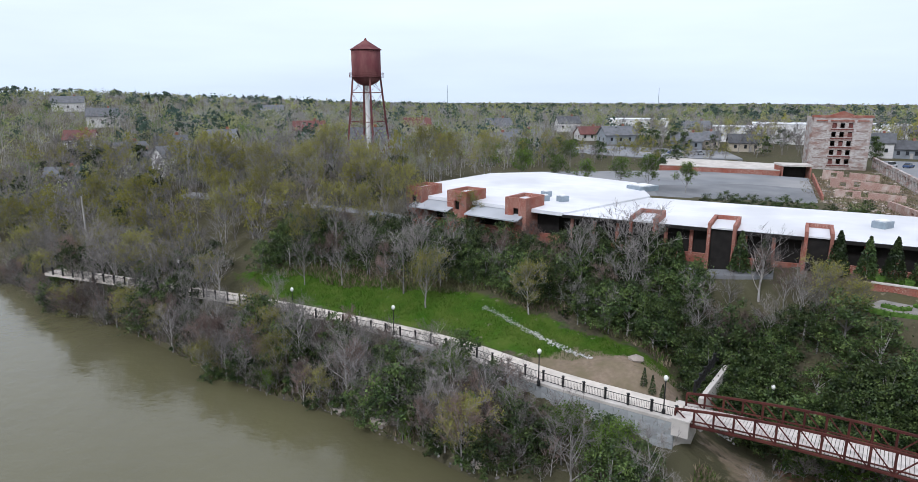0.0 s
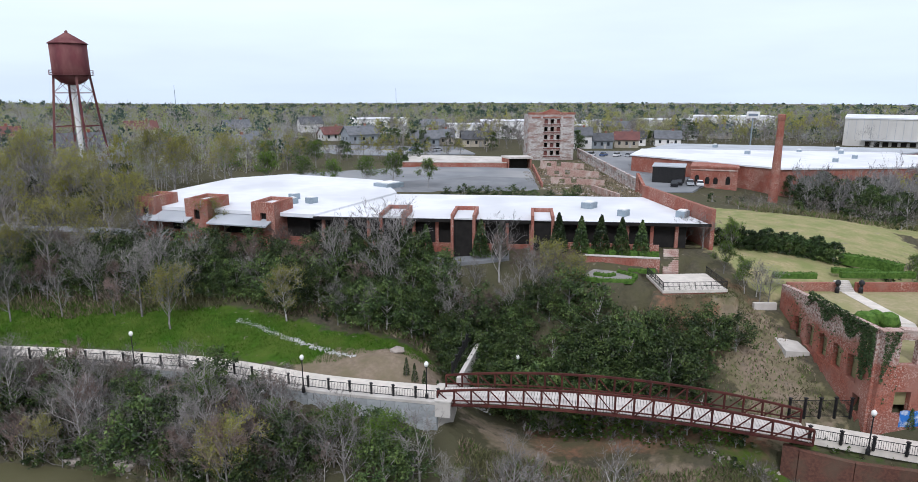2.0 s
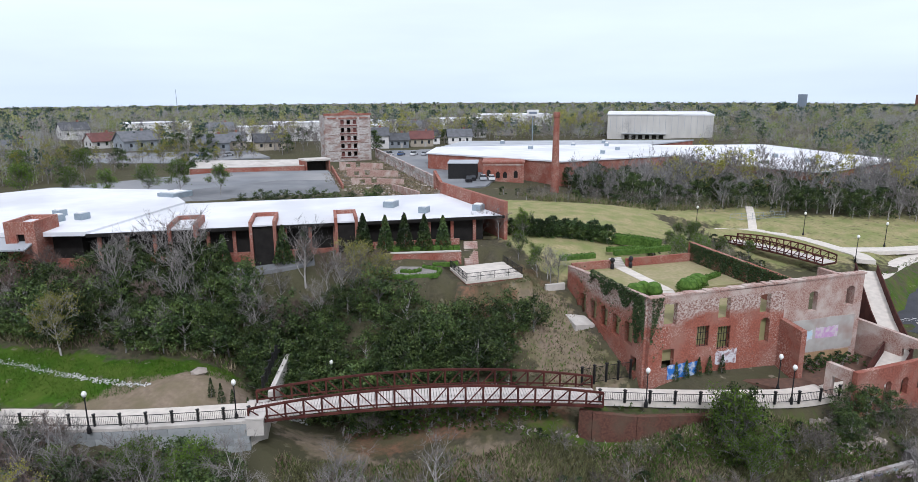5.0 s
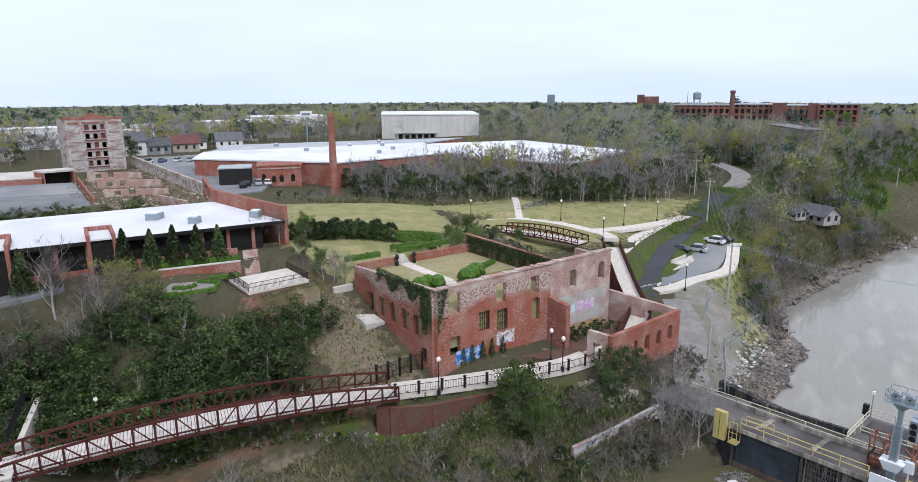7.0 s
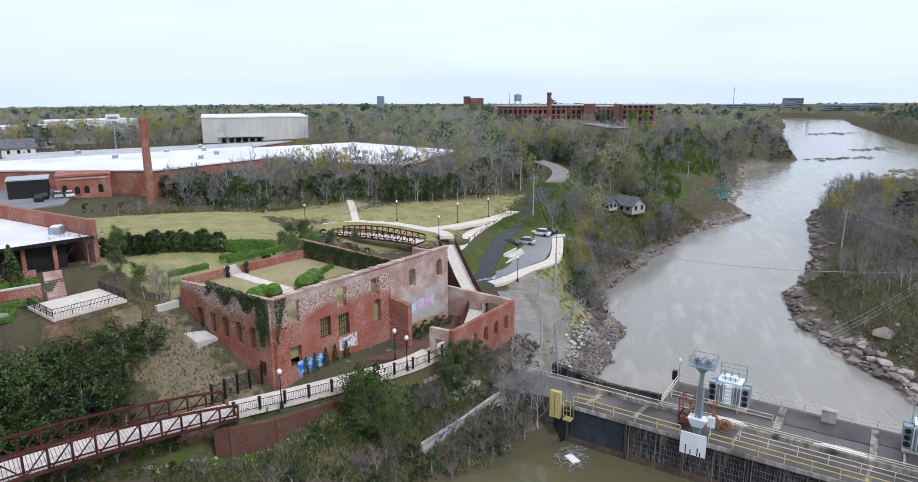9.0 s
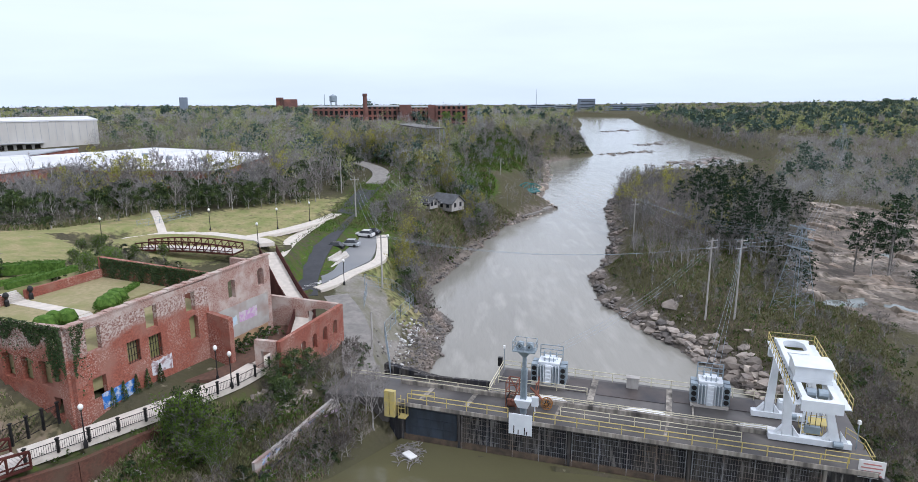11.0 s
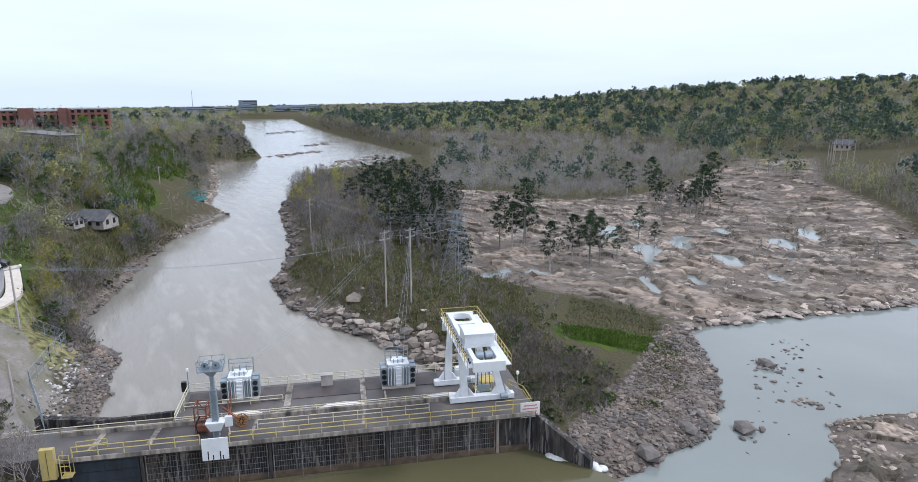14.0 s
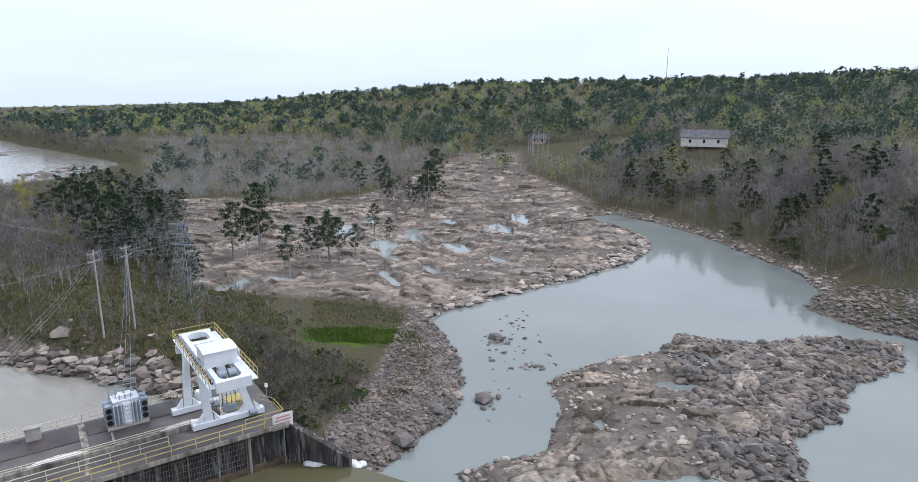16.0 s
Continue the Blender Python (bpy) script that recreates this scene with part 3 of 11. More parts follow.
def ground_material():
    m = bpy.data.materials.new("ground_cover")
    m.use_nodes = True
    n, l = m.node_tree.nodes, m.node_tree.links
    b = n["Principled BSDF"]
    b.inputs["Roughness"].default_value, b.inputs["Specular IOR Level"].default_value = 0.95, 0.05
    tc = n.new("ShaderNodeTexCoord")

    def noisy(sc, lo, hi, detail=6.0):
        t = n.new("ShaderNodeTexNoise")
        t.inputs["Scale"].default_value, t.inputs["Detail"].default_value = sc, detail
        l.new(tc.outputs["Object"], t.inputs["Vector"])
        r = n.new("ShaderNodeMapRange")
        r.inputs[1].default_value, r.inputs[2].default_value = lo, hi
        l.new(t.outputs[0], r.inputs[0])
        return r.outputs[0]

    def mix(fac, a, c):
        x = n.new("ShaderNodeMixRGB")
        l.new(fac, x.inputs[0])
        for i, s in ((1, a), (2, c)):
            if isinstance(s, tuple):
                x.inputs[i].default_value = (*s, 1)
            else:
                l.new(s, x.inputs[i])
        return x.outputs[0]

    def edge(name):
        a = n.new("ShaderNodeAttribute")
        a.attribute_name = name
        s = n.new("ShaderNodeMath")
        s.operation = "ADD"
        l.new(a.outputs["Fac"], s.inputs[0])
        k = noisy(0.9, 0.2, 0.8)
        l.new(k, s.inputs[1])
        r = n.new("ShaderNodeMapRange")
        r.inputs[1].default_value, r.inputs[2].default_value = 0.75, 1.15
        l.new(s.outputs[0], r.inputs[0])
        return r.outputs[0]

    fine, mid, big = noisy(2.2, 0.35, 0.65), noisy(0.35, 0.35, 0.65), noisy(0.06, 0.4, 0.62)
    litter = mix(fine, (0.098, 0.085, 0.062), (0.058, 0.052, 0.04))
    litter = mix(mid, litter, (0.085, 0.08, 0.042))
    litter = mix(big, litter, (0.075, 0.072, 0.042))
    grass = mix(mid, mix(fine, (0.045, 0.105, 0.01), (0.03, 0.075, 0.008)), (0.075, 0.11, 0.02))
    lawn = mix(mid, mix(fine, (0.34, 0.29, 0.16), (0.27, 0.24, 0.12)), (0.2, 0.22, 0.085))
    dirt = mix(mid, mix(fine, (0.25, 0.195, 0.145), (0.185, 0.145, 0.108)), (0.16, 0.135, 0.085))
    gravel = mix(mid, mix(fine, (0.28, 0.262, 0.235), (0.21, 0.2, 0.18)), (0.17, 0.165, 0.12))
    rock = mix(mid, mix(fine, (0.24, 0.205, 0.175), (0.16, 0.138, 0.118)), (0.11, 0.098, 0.085))
    red = mix(mid, mix(fine, (0.23, 0.12, 0.075), (0.14, 0.09, 0.06)), (0.1, 0.09, 0.05))
    out = litter
    for name, c in (("red_clay", red), ("grass", grass), ("lawn", lawn), ("dirt", dirt), ("gravel", gravel), ("rock", rock)):
        out = mix(edge(name), out, c)
    l.new(out, b.inputs["Base Color"])
    t = n.new("ShaderNodeTexNoise")
    t.inputs["Scale"].default_value, t.inputs["Detail"].default_value = 1.3, 8.0
    l.new(tc.outputs["Object"], t.inputs["Vector"])
    bp = n.new("ShaderNodeBump")
    bp.inputs["Strength"].default_value, bp.inputs["Distance"].default_value = 0.7, 0.35
    l.new(t.outputs[0], bp.inputs["Height"])
    l.new(bp.outputs[0], b.inputs["Normal"])
    return m


ground = np_mesh("ground", verts, quads, ground_material(), "uneven river valley ground with grass, leaf litter and rock", "ground", "structure", True)
fx, fy = verts[:, 0], verts[:, 1]
near_water = np.clip(1 - np.minimum(np.abs(signed(RIVER, fx, fy)), np.abs(signed(POND, fx, fy))) / 7, 0, 1) * (np.hypot(fx, fy) < 420)
covers = {
    "grass": np.maximum.reduce([cover(GRASS_AREA, fx, fy), 0.6 * cover(BANK_GREEN, fx, fy), 0.95 * cover([(232, -8), (290, -30), (400, -46), (420, -16), (300, 6), (250, 4)], fx, fy, 10), 0.5 * cover([(150, 14), (176, 14), (190, 18), (186, 28), (160, 30)], fx, fy, 6),  0.95 * cover(GREEN_PATCH, fx, fy), 0.5 * cover([(100, 30), (112, 32), (150, 31), (178, 27), (188, 14), (150, 12), (128, 8), (106, 13)], fx, fy, 6), 1.0 * cover(RIVER_SLOPE, fx, fy, 6)]),
    "lawn": np.maximum.reduce([0.55 * cover(YARD_AREA, fx, fy), 0.3 * cover(WASTE_AREA, fx, fy), 0.75 * cover(MEADOW, fx, fy, 6), cover(LAWN_AREA, fx, fy), cover(LAWN_B, fx, fy), 0.5 * cover(VERGE_AREA, fx, fy)]),
    "dirt": np.maximum.reduce([0.3 * cover(WASTE_AREA, fx, fy, 8), cover(DIRT_AREA, fx, fy), 0.8 * cover(TRACK, fx, fy), 0.62 * cover(YARD_AREA, fx, fy), 0.55 * cover(WASTE_AREA, fx, fy)]),
    "gravel": cover(GRAVEL_AREA, fx, fy),
    "rock": np.maximum.reduce([near_water * 0.8, cover(FLATS, fx, fy, 6), cover(STONY, fx, fy), cover(ROCK_BAR, fx, fy)]),
    "red_clay": np.maximum(cover(SLOPE_RED, fx, fy), 0.85 * cover(LOOKOUT_SLOPE, fx, fy, 4)),
}
for name, values in covers.items():
    at = ground.data.attributes.new(name, "FLOAT", "POINT")
    at.data.foreach_set("value", values.astype(np.float32))


def water_material(name, base, rough_value, ripple, strength, streak=(1, 1, 1), light=None):
    m = bpy.data.materials.new(name)
    m.use_nodes = True
    n, l = m.node_tree.nodes, m.node_tree.links
    b = n["Principled BSDF"]
    b.inputs["Roughness"].default_value, b.inputs["IOR"].default_value = rough_value, 1.42
    tc, mp = n.new("ShaderNodeTexCoord"), n.new("ShaderNodeMapping")
    mp.inputs["Scale"].default_value = streak
    l.new(tc.outputs["Object"], mp.inputs[0])

    def tones(sc, lo, hi, a, c):
        t = n.new("ShaderNodeTexNoise")
        t.inputs["Scale"].default_value, t.inputs["Detail"].default_value = sc, 5.0
        l.new(mp.outputs[0], t.inputs["Vector"])
        r = n.new("ShaderNodeMapRange")
        r.inputs[1].default_value, r.inputs[2].default_value = lo, hi
        l.new(t.outputs[0], r.inputs[0])
        x = n.new("ShaderNodeMixRGB")
        l.new(r.outputs[0], x.inputs[0])
        for i, s in ((1, a), (2, c)):
            if isinstance(s, tuple):
                x.inputs[i].default_value = (*s, 1)
            else:
                l.new(s, x.inputs[i])
        return x.outputs[0]

    out = tones(0.03, 0.35, 0.65, base, tuple(c * 0.82 for c in base))
    if light:
        out = tones(0.25, 0.5, 0.75, out, light)
    l.new(out, b.inputs["Base Color"])
    prev = None
    for sc, st, dist in ((ripple, strength, 0.12), (ripple * 0.22, strength, 0.5)):
        t = n.new("ShaderNodeTexNoise")
        t.inputs["Scale"].default_value, t.inputs["Detail"].default_value = sc, 4.0
        l.new(mp.outputs[0], t.inputs["Vector"])
        bp = n.new("ShaderNodeBump")
        bp.inputs["Strength"].default_value, bp.inputs["Distance"].default_value = st, dist
        l.new(t.outputs[0], bp.inputs["Height"])
        if prev:
            l.new(prev, bp.inputs["Normal"])
        prev = bp.outputs[0]
    l.new(prev, b.inputs["Normal"])
    return m


POOL_WATER = water_material("olive_pool_water", (0.112, 0.106, 0.056), 0.07, 1.6, 0.16)
RIVER_WATER = water_material("silty_river_water", (0.255, 0.248, 0.215), 0.09, 0.9, 0.6, (0.35, 1.3, 1), (0.3, 0.292, 0.258))
POND_WATER = water_material("grey_green_pond_water", (0.225, 0.258, 0.245), 0.04, 0.9, 0.09)
me = bpy.data.meshes.new("water")
me.from_pydata([(x, y, POOL_Z) for x, y in reversed(POOL)], [], [tuple(range(len(POOL)))])
me.materials.append(POOL_WATER)
tagged(new("water", me), "still olive-brown mill pool above the dam", "water", kind="structure")
SPLIT = [(45, -41.5), (60, -44), (80, -58), (105, -64), (150, -72), (240, -92), (300, -112), (420, -260), (700, -700)]
me = bpy.data.meshes.new("water_river")
me.from_pydata([(x, y, RIVER_Z) for x, y in SPLIT + [(1180, -700), (1180, 60), (66, 60), (66, 0)]], [], [tuple(range(len(SPLIT) + 4))])
me.materials.append(RIVER_WATER)
tagged(new("water_river", me), "pale silty river with ripples below the dam", "water", kind="structure")
me = bpy.data.meshes.new("water_pond")
me.from_pydata([(x, y, RIVER_Z) for x, y in SPLIT[::-1] + [(-300, -60), (-300, -400), (200, -700)]], [], [tuple(range(len(SPLIT) + 3))])
me.materials.append(POND_WATER)
tagged(new("water_pond", me), "still grey-green water between the rocks", "water", kind="structure")


def gz(x, y):
    return float(land(np.array([x]), np.array([y]))[0])


# ---- path, retaining wall and truss bridge ----
def offset_line(line, d):
    """The line moved sideways to its left by d."""
    out = []
    for i, p in enumerate(line):
        a, b = Vector(line[max(0, i - 1)][:2]), Vector(line[min(len(line) - 1, i + 1)][:2])
        t = (b - a).normalized()
        out.append((p[0] - t.y * d, p[1] + t.x * d))
    return out


def strip(geo, line, width, zs, depth):
    """A paved strip with real thickness along a line; zs: one height a point."""
    l, r = offset_line(line, width / 2), offset_line(line, -width / 2)
    for i in range(len(line) - 1):
        geo.prism([r[i], r[i + 1], l[i + 1], l[i]], min(zs[i], zs[i + 1]) - depth, [zs[i], zs[i + 1], zs[i + 1], zs[i]])
    return geo


def smooth_line(pts, n=6):
    out = []
    for i in range(len(pts) - 1):
        p0, p1, p2, p3 = (Vector(pts[max(0, min(len(pts) - 1, i + k))]) for k in (-1, 0, 1, 2))
        for j in range(n):
            t = j / n
            out.append(tuple(0.5 * (2 * p1 + (p2 - p0) * t + (2 * p0 - 5 * p1 + 4 * p2 - p3) * t * t + (3 * p1 - p0 - 3 * p2 + p3) * t ** 3)))
    return out + [tuple(pts[-1])]


PATH_W = smooth_line([(-72, 109.5), (-46, 99.2), (-24, 89.2), (-2, 76.6), (10.6, 65.9), (22, 58.2)])
solid("path_west", strip(Geo(), PATH_W, 3.2, [0.0] * len(PATH_W), 0.5), PATHWAY, "pale concrete riverside path", "path", kind="structure")
PATH_E = smooth_line([(51, 38), (56.5, 32.6), (61, 28.6), (66, 24.6), (70, 22.8)])
solid("path_east", strip(Geo(), PATH_E, 3.0, [0.0] * len(PATH_E), 0.6), PATHWAY, "pale concrete path beside the brick ruin", "path", kind="structure")

WALL_LINE = offset_line(PATH_W, -1.95)
WALL_LINE = [p for p in WALL_LINE if p[0] > -12] 
wall_body = thing("retaining_wall", (10, 62, -5), "tall grey block retaining wall under the riverside path", "wall", kind="structure")
core, cap = Geo(), Geo()
strip(core, WALL_LINE, 0.5, [-0.25] * len(WALL_LINE), 4.9)
strip(cap, WALL_LINE, 0.75, [0.05] * len(WALL_LINE), 0.3)
part("core", core, BLOCK, wall_body)
part("coping", cap, CONCRETE, wall_body, "pale concrete coping")
pier = Geo().box(21.4, 56.0, -1.3, 1.6, 1.3, 1.7, -0.6).box(21.4, 56.0, 0.4, 1.8, 1.5, 0.15, -0.6)
part("end_pier", pier, CONCRETE, wall_body, "pale concrete end block")
# block facing
block_mesh = mesh_of("block", Geo().prism([(-0.73, -0.08), (0.73, -0.08), (0.73, 0.06), (-0.73, 0.06)], -0.36, 0.36), BLOCK)
wl_pts = [Vector(p) for p in WALL_LINE]
seg_len = [(b - a).length for a, b in zip(wl_pts, wl_pts[1:])]
total = sum(seg_len)
u = total - 0.8
while u > 0.8:
    s, i = u, 0
    while s > seg_len[i]:
        s -= seg_len[i]
        i += 1
    d = (wl_pts[i + 1] - wl_pts[i]).normalized()
    for row in range(6):
        su = (0.75 if row % 2 else 0.0)
        p = wl_pts[i] + d * (s - su) + Vector((d.y, -d.x)) * (0.27 + rnd.uniform(0, 0.03))
        ob = new("block", block_mesh)
        ob.parent = wall_body
        ob.location = Vector((p.x, p.y, -0.66 - row * 0.74)) - ORIGIN[wall_body]
        ob.rotation_euler = (0, 0, math.atan2(d.y, d.x))
    u -= 1.49


def fence(line, height, name, label, step=2.4, kind="black"):
    """Rail fence of posts, two rails and thin pickets."""
    pts = [Vector(p) for p in line]
    f = thing(name, (*pts[0][:2], pts[0][2]), label, "fence", "path fences")
    lens = [(b - a).length for a, b in zip(pts, pts[1:])]
    tot = sum(lens)

    def at(u):
        for a, b, le in zip(pts, pts[1:], lens):
            if u <= le + 1e-6:
                return a.lerp(b, u / le)
            u -= le
        return pts[-1]
    n = max(1, round(tot / step))
    for k in range(n + 1):
        p = at(tot * k / n)
        g = Geo().box(p.x, p.y, p.z - 0.1, 0.2, 0.2, height + 0.25)
        g.box(p.x, p.y, p.z + height + 0.15, 0.3, 0.3, 0.1)
        part("post", g, BLACK, f)
    for k in range(n):
        a, b = at(tot * k / n), at(tot * (k + 1) / n)
        g = Geo()
        for hz in (0.15, height - 0.05):
            g.beam(a + Vector((0, 0, hz)), b + Vector((0, 0, hz)), 0.05)
        m = 14
        for j in range(1, m):
            q = a.lerp(b, j / m)
            g.beam(q + Vector((0, 0, 0.15)), q + Vector((0, 0, height - 0.05)), 0.022)
        part("panel", g, BLACK, f, kind="stuff")
    return f


full_edge = [(*p, 0.02) for p in offset_line(PATH_W, -1.75)]
fence(full_edge, 1.05, "path_fence", "black metal picket fence with square posts along the river path", 2.4)
fence([(*p, 0.0) for p in offset_line(PATH_E, -1.6)], 1.05, "path_fence", "black metal picket fence beside the ruin path", 2.4)


def truss_bridge(a, b, width, rise, depth_end, depth_mid, panels, name, label, mat, planks=True):
    """Bowed steel footbridge: two trusses, cross beams and a plank deck."""
    a, b = Vector(a), Vector(b)
    d = (b - a)
    L = d.length
    d.normalize()
    flat = Vector((d.x, d.y, 0)).normalized()
    s = Vector((-flat.y, flat.x, 0))
    br = thing(name, tuple(a), label, "bridge")

    def deck(u):
        return a + d * (u * L) + Vector((0, 0, rise * (1 - (2 * u - 1) ** 2)))
    up = Vector((0, 0, 1))
    us = [i / panels for i in range(panels + 1)]
    hs = [depth_end + (depth_mid - depth_end) * (1 - (2 * u - 1) ** 2) for u in us]
    for side in (-1, 1):
        off = s * side * width / 2
        ps = [deck(u) + off for u in us]
        part("top_chord", Geo().chain([p + up * h for p, h in zip(ps, hs)], 0.2), mat, br)
        part("bottom_chord", Geo().chain([p - up * 0.35 for p in ps], 0.2, 0.22), mat, br)
        part("kick_rail", Geo().chain([p + up * 0.15 for p in ps], 0.07, 0.14), mat, br)
        for i, (p, h) in enumerate(zip(ps, hs)):
            part("vertical", Geo().beam(p - up * 0.35, p + up * h, 0.15), mat, br)
            if i < panels:
                a0, b0 = (p + up * h, ps[i + 1] - up * 0.35) if i < panels / 2 else (p - up * 0.35, ps[i + 1] + up * hs[i + 1])
                part("diagonal", Geo().beam(a0, b0, 0.1), mat, br)
    for u in us:
        p = deck(u) - Vector((0, 0, 0.38))
        part("cross_beam", Geo().beam(p - s * width / 2, p + s * width / 2, 0.16, 0.24), mat, br)
    n = int(L / 0.30)
    plank = mesh_of("plank", Geo().box(0, 0, 0, 0.255, width - 0.35, 0.06), PLANK)
    turn = math.atan2(flat.y, flat.x)
    for i in range(n):
        p = deck((i + 0.5) / n)
        ob = new("plank", plank)
        ob.parent = br
        ob.location = p - ORIGIN[br] - Vector((0, 0, 0.2 + rnd.uniform(0, 0.012)))
        ob.rotation_euler = (0, -math.asin((deck((i + 1) / n).z - deck(i / n).z) / (L / n)), turn)
    return br


PLANK = material("pale_bridge_planks", (0.6, 0.56, 0.52), (0.5, 0.46, 0.42), 1.5, 0.85, jitter=0.08)
truss_bridge((21.9, 57.9, 0.1), (50.8, 37.9, 0.0), 3.9, 0.9, 1.15, 1.75, 20, "truss_footbridge", "rust-brown steel truss footbridge with pale plank deck", RUST)
truss_bridge((112, 55.5, 4.3), (107.5, 37, 4.6), 3.4, 0.22, 0.9, 1.35, 14, "arched_footbridge", "rust-brown arched steel footbridge over the gully", RUST)

# abutments
SOIL = material("weedy_bed_soil", (0.1, 0.085, 0.055), (0.06, 0.07, 0.03), 1.5, 0.95, bump=0.6, bump_scale=6, third=(0.07, 0.11, 0.03), third_scale=0.7, spec=0.05)
PLANTER = [(48.4, 38.2), (48.9, 36.9), (51.6, 33.5), (56.8, 29.5), (62.0, 27.0), (62.8, 27.8), (53.5, 36.5), (50.6, 39.4)]
pln = thing("brick_planter", (52, 35, -5), "brown brick planter wall below the path", "planter", kind="structure")
for k in range(5):
    part("planter_wall", Geo().wall(PLANTER[k], PLANTER[k + 1], -5.8, -1.05, 0.45), OLD_BRICK, pln)
    part("planter_coping", Geo().wall(PLANTER[k], PLANTER[k + 1], -1.05, -0.93, 0.52), OLD_BRICK, pln)
part("planter_soil", Geo().prism([(x * 0.96 + 2.2, y * 0.96 + 1.34) for x, y in PLANTER], -5.5, -1.15), SOIL, pln, "weedy brown soil bed")
ab2 = Geo().prism([(20.9, 56.6), (23.0, 57.4), (24.4, 59.9), (22.6, 61.3)], -5.5, -0.3)
solid("concrete_abutment", ab2, CONCRETE, "grey concrete bridge abutment", "abutment", kind="structure")
ch = Geo().wall((24.9, 60.6), (30.6, 68.2), -5, (0.1, 0.4), 0.5)
solid("channel_wall", ch, CONCRETE, "pale concrete wing wall of the creek culvert", "wall", kind="structure")


def street_lamp(x, y, z, h=4.1):
    o = thing("street_lamp", (x, y, z), "black lamp post with a white acorn globe by the path", "street lamp", "path lamps")
    g = Geo().turned(x, y, [(0.2, z - 0.2), (0.2, z + 0.25), (0.12, z + 0.5), (0.07, z + 0.7), (0.055, z + h - 0.75), (0.11, z + h - 0.7), (0.13, z + h - 0.6)], 8)
    part("post", g, BLACK, o)
    part("globe", Geo().turned(x, y, [(0.1, z + h - 0.6), (0.22, z + h - 0.42), (0.24, z + h - 0.25), (0.14, z + h - 0.06), (0.04, z + h)], 10), GLOBE, o, "white frosted globe", True)
    return o


for x, y, z in ((20.1, 57.6, 0), (8.6, 64.2, 0), (-8.5, 78.5, 0), (-23.5, 86.2, 0), (-46, 101.5, 0), (52.6, 33.2, 0), (64.4, 24.0, 0), (66.8, 26.4, -0.3), (33.5, 63.0, -3.6), (52.0, 50.6, -3.6)):
    street_lamp(x, y, z)

for x, y in ((114.5, 35.6), (128.6, 49.5), (119.0, 66.4), (143.0, 32.4), (106.5, 18.8), (127.5, 13.2), (133.0, 37.0)):
    street_lamp(x, y, gz(x, y), 4.6)

# ---- white-roofed brick building ----
wb = thing("brick_office_building", (25, 95, 8), "long low brick building with white flat roofs and stair towers", "building")
roofB = [(15.5, 93.8), (65.2, 67.2), (71.6, 89.6), (33.0, 109.5)]
roofA = [(-7.2, 111.2), (15.5, 93.8), (33.0, 109.5), (35, 126), (19, 143), (7, 141), (-7.0, 123.5)]
part("roof", Geo().prism(roofB, 12.6, 13.0), WHITE_ROOF, wb)
part("roof", Geo().prism(roofA, 12.75, 13.3), WHITE_ROOF, wb)
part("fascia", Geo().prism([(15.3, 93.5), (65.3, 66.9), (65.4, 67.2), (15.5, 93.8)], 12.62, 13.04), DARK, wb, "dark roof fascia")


def inset(poly, d):
    c = Vector((sum(p[0] for p in poly) / len(poly), sum(p[1] for p in poly) / len(poly)))
    return [tuple(Vector(p) + (c - Vector(p)).normalized() * d) for p in poly]


# solid near-black cores: the shade under the roof is put into their colour
part("body", Geo().prism(inset(roofB, 3.0), 5.5, 12.6), DARK, wb, "near-black solid core painted as shade under the roof")
part("body", Geo().prism(inset(roofA, 2.5), 5.5, 12.75), DARK, wb, "near-black solid core painted as shade under the roof")
part("end_wall", Geo().wall((66.0, 67.4), (71.9, 90.2), 6.5, 15.0, 0.6), BRICK, wb, "tall red brick end wall")
dF = Vector((49.7, -26.6)).normalized()
nF = Vector((-dF.y, dF.x))
fl = Geo()
p0, p1 = Vector((15.5, 93.8)), Vector((65.2, 67.2))
fl.wall(tuple(p0 + nF * 0.8), tuple(p1 + nF * 0.8), 5.5, 9.3, 0.3)
part("plinth_wall", fl, BRICK, wb, "low brick wall under the windows")
Lf = (p1 - p0).length
for k in range(int(Lf / 3.4)):
    q = p0 + dF * (1.2 + k * 3.4) + nF * 0.8
    part("pier", Geo().box(q.x, q.y, 9.3, 0.45, 0.4, 3.3, math.atan2(dF.y, dF.x)), BRICK, wb)
fa = Vector((22.7, -17.4)).normalized()
nA = Vector((-fa.y, fa.x))
q0, q1 = Vector((-7.2, 111.2)), Vector((15.5, 93.8))
part("plinth_wall", Geo().wall(tuple(q0 + nA * 0.8), tuple(q1 + nA * 0.8), 5.5, 9.6, 0.3), BRICK, wb)
for a0, b0 in ((0.5, 9.0), (12.5, 22.5)):
    aa, bb = q0 + fa * a0, q0 + fa * b0
    can = [aa - nA * 3.2, bb - nA * 3.2, bb + nA * 0.3, aa + nA * 0.3]
    part("canopy", Geo().prism([tuple(p) for p in can], [11.6, 11.6, 12.5, 12.5], [11.8, 11.8, 12.75, 12.75]), GREY_ROOF, wb, "grey sloping canopy roof")


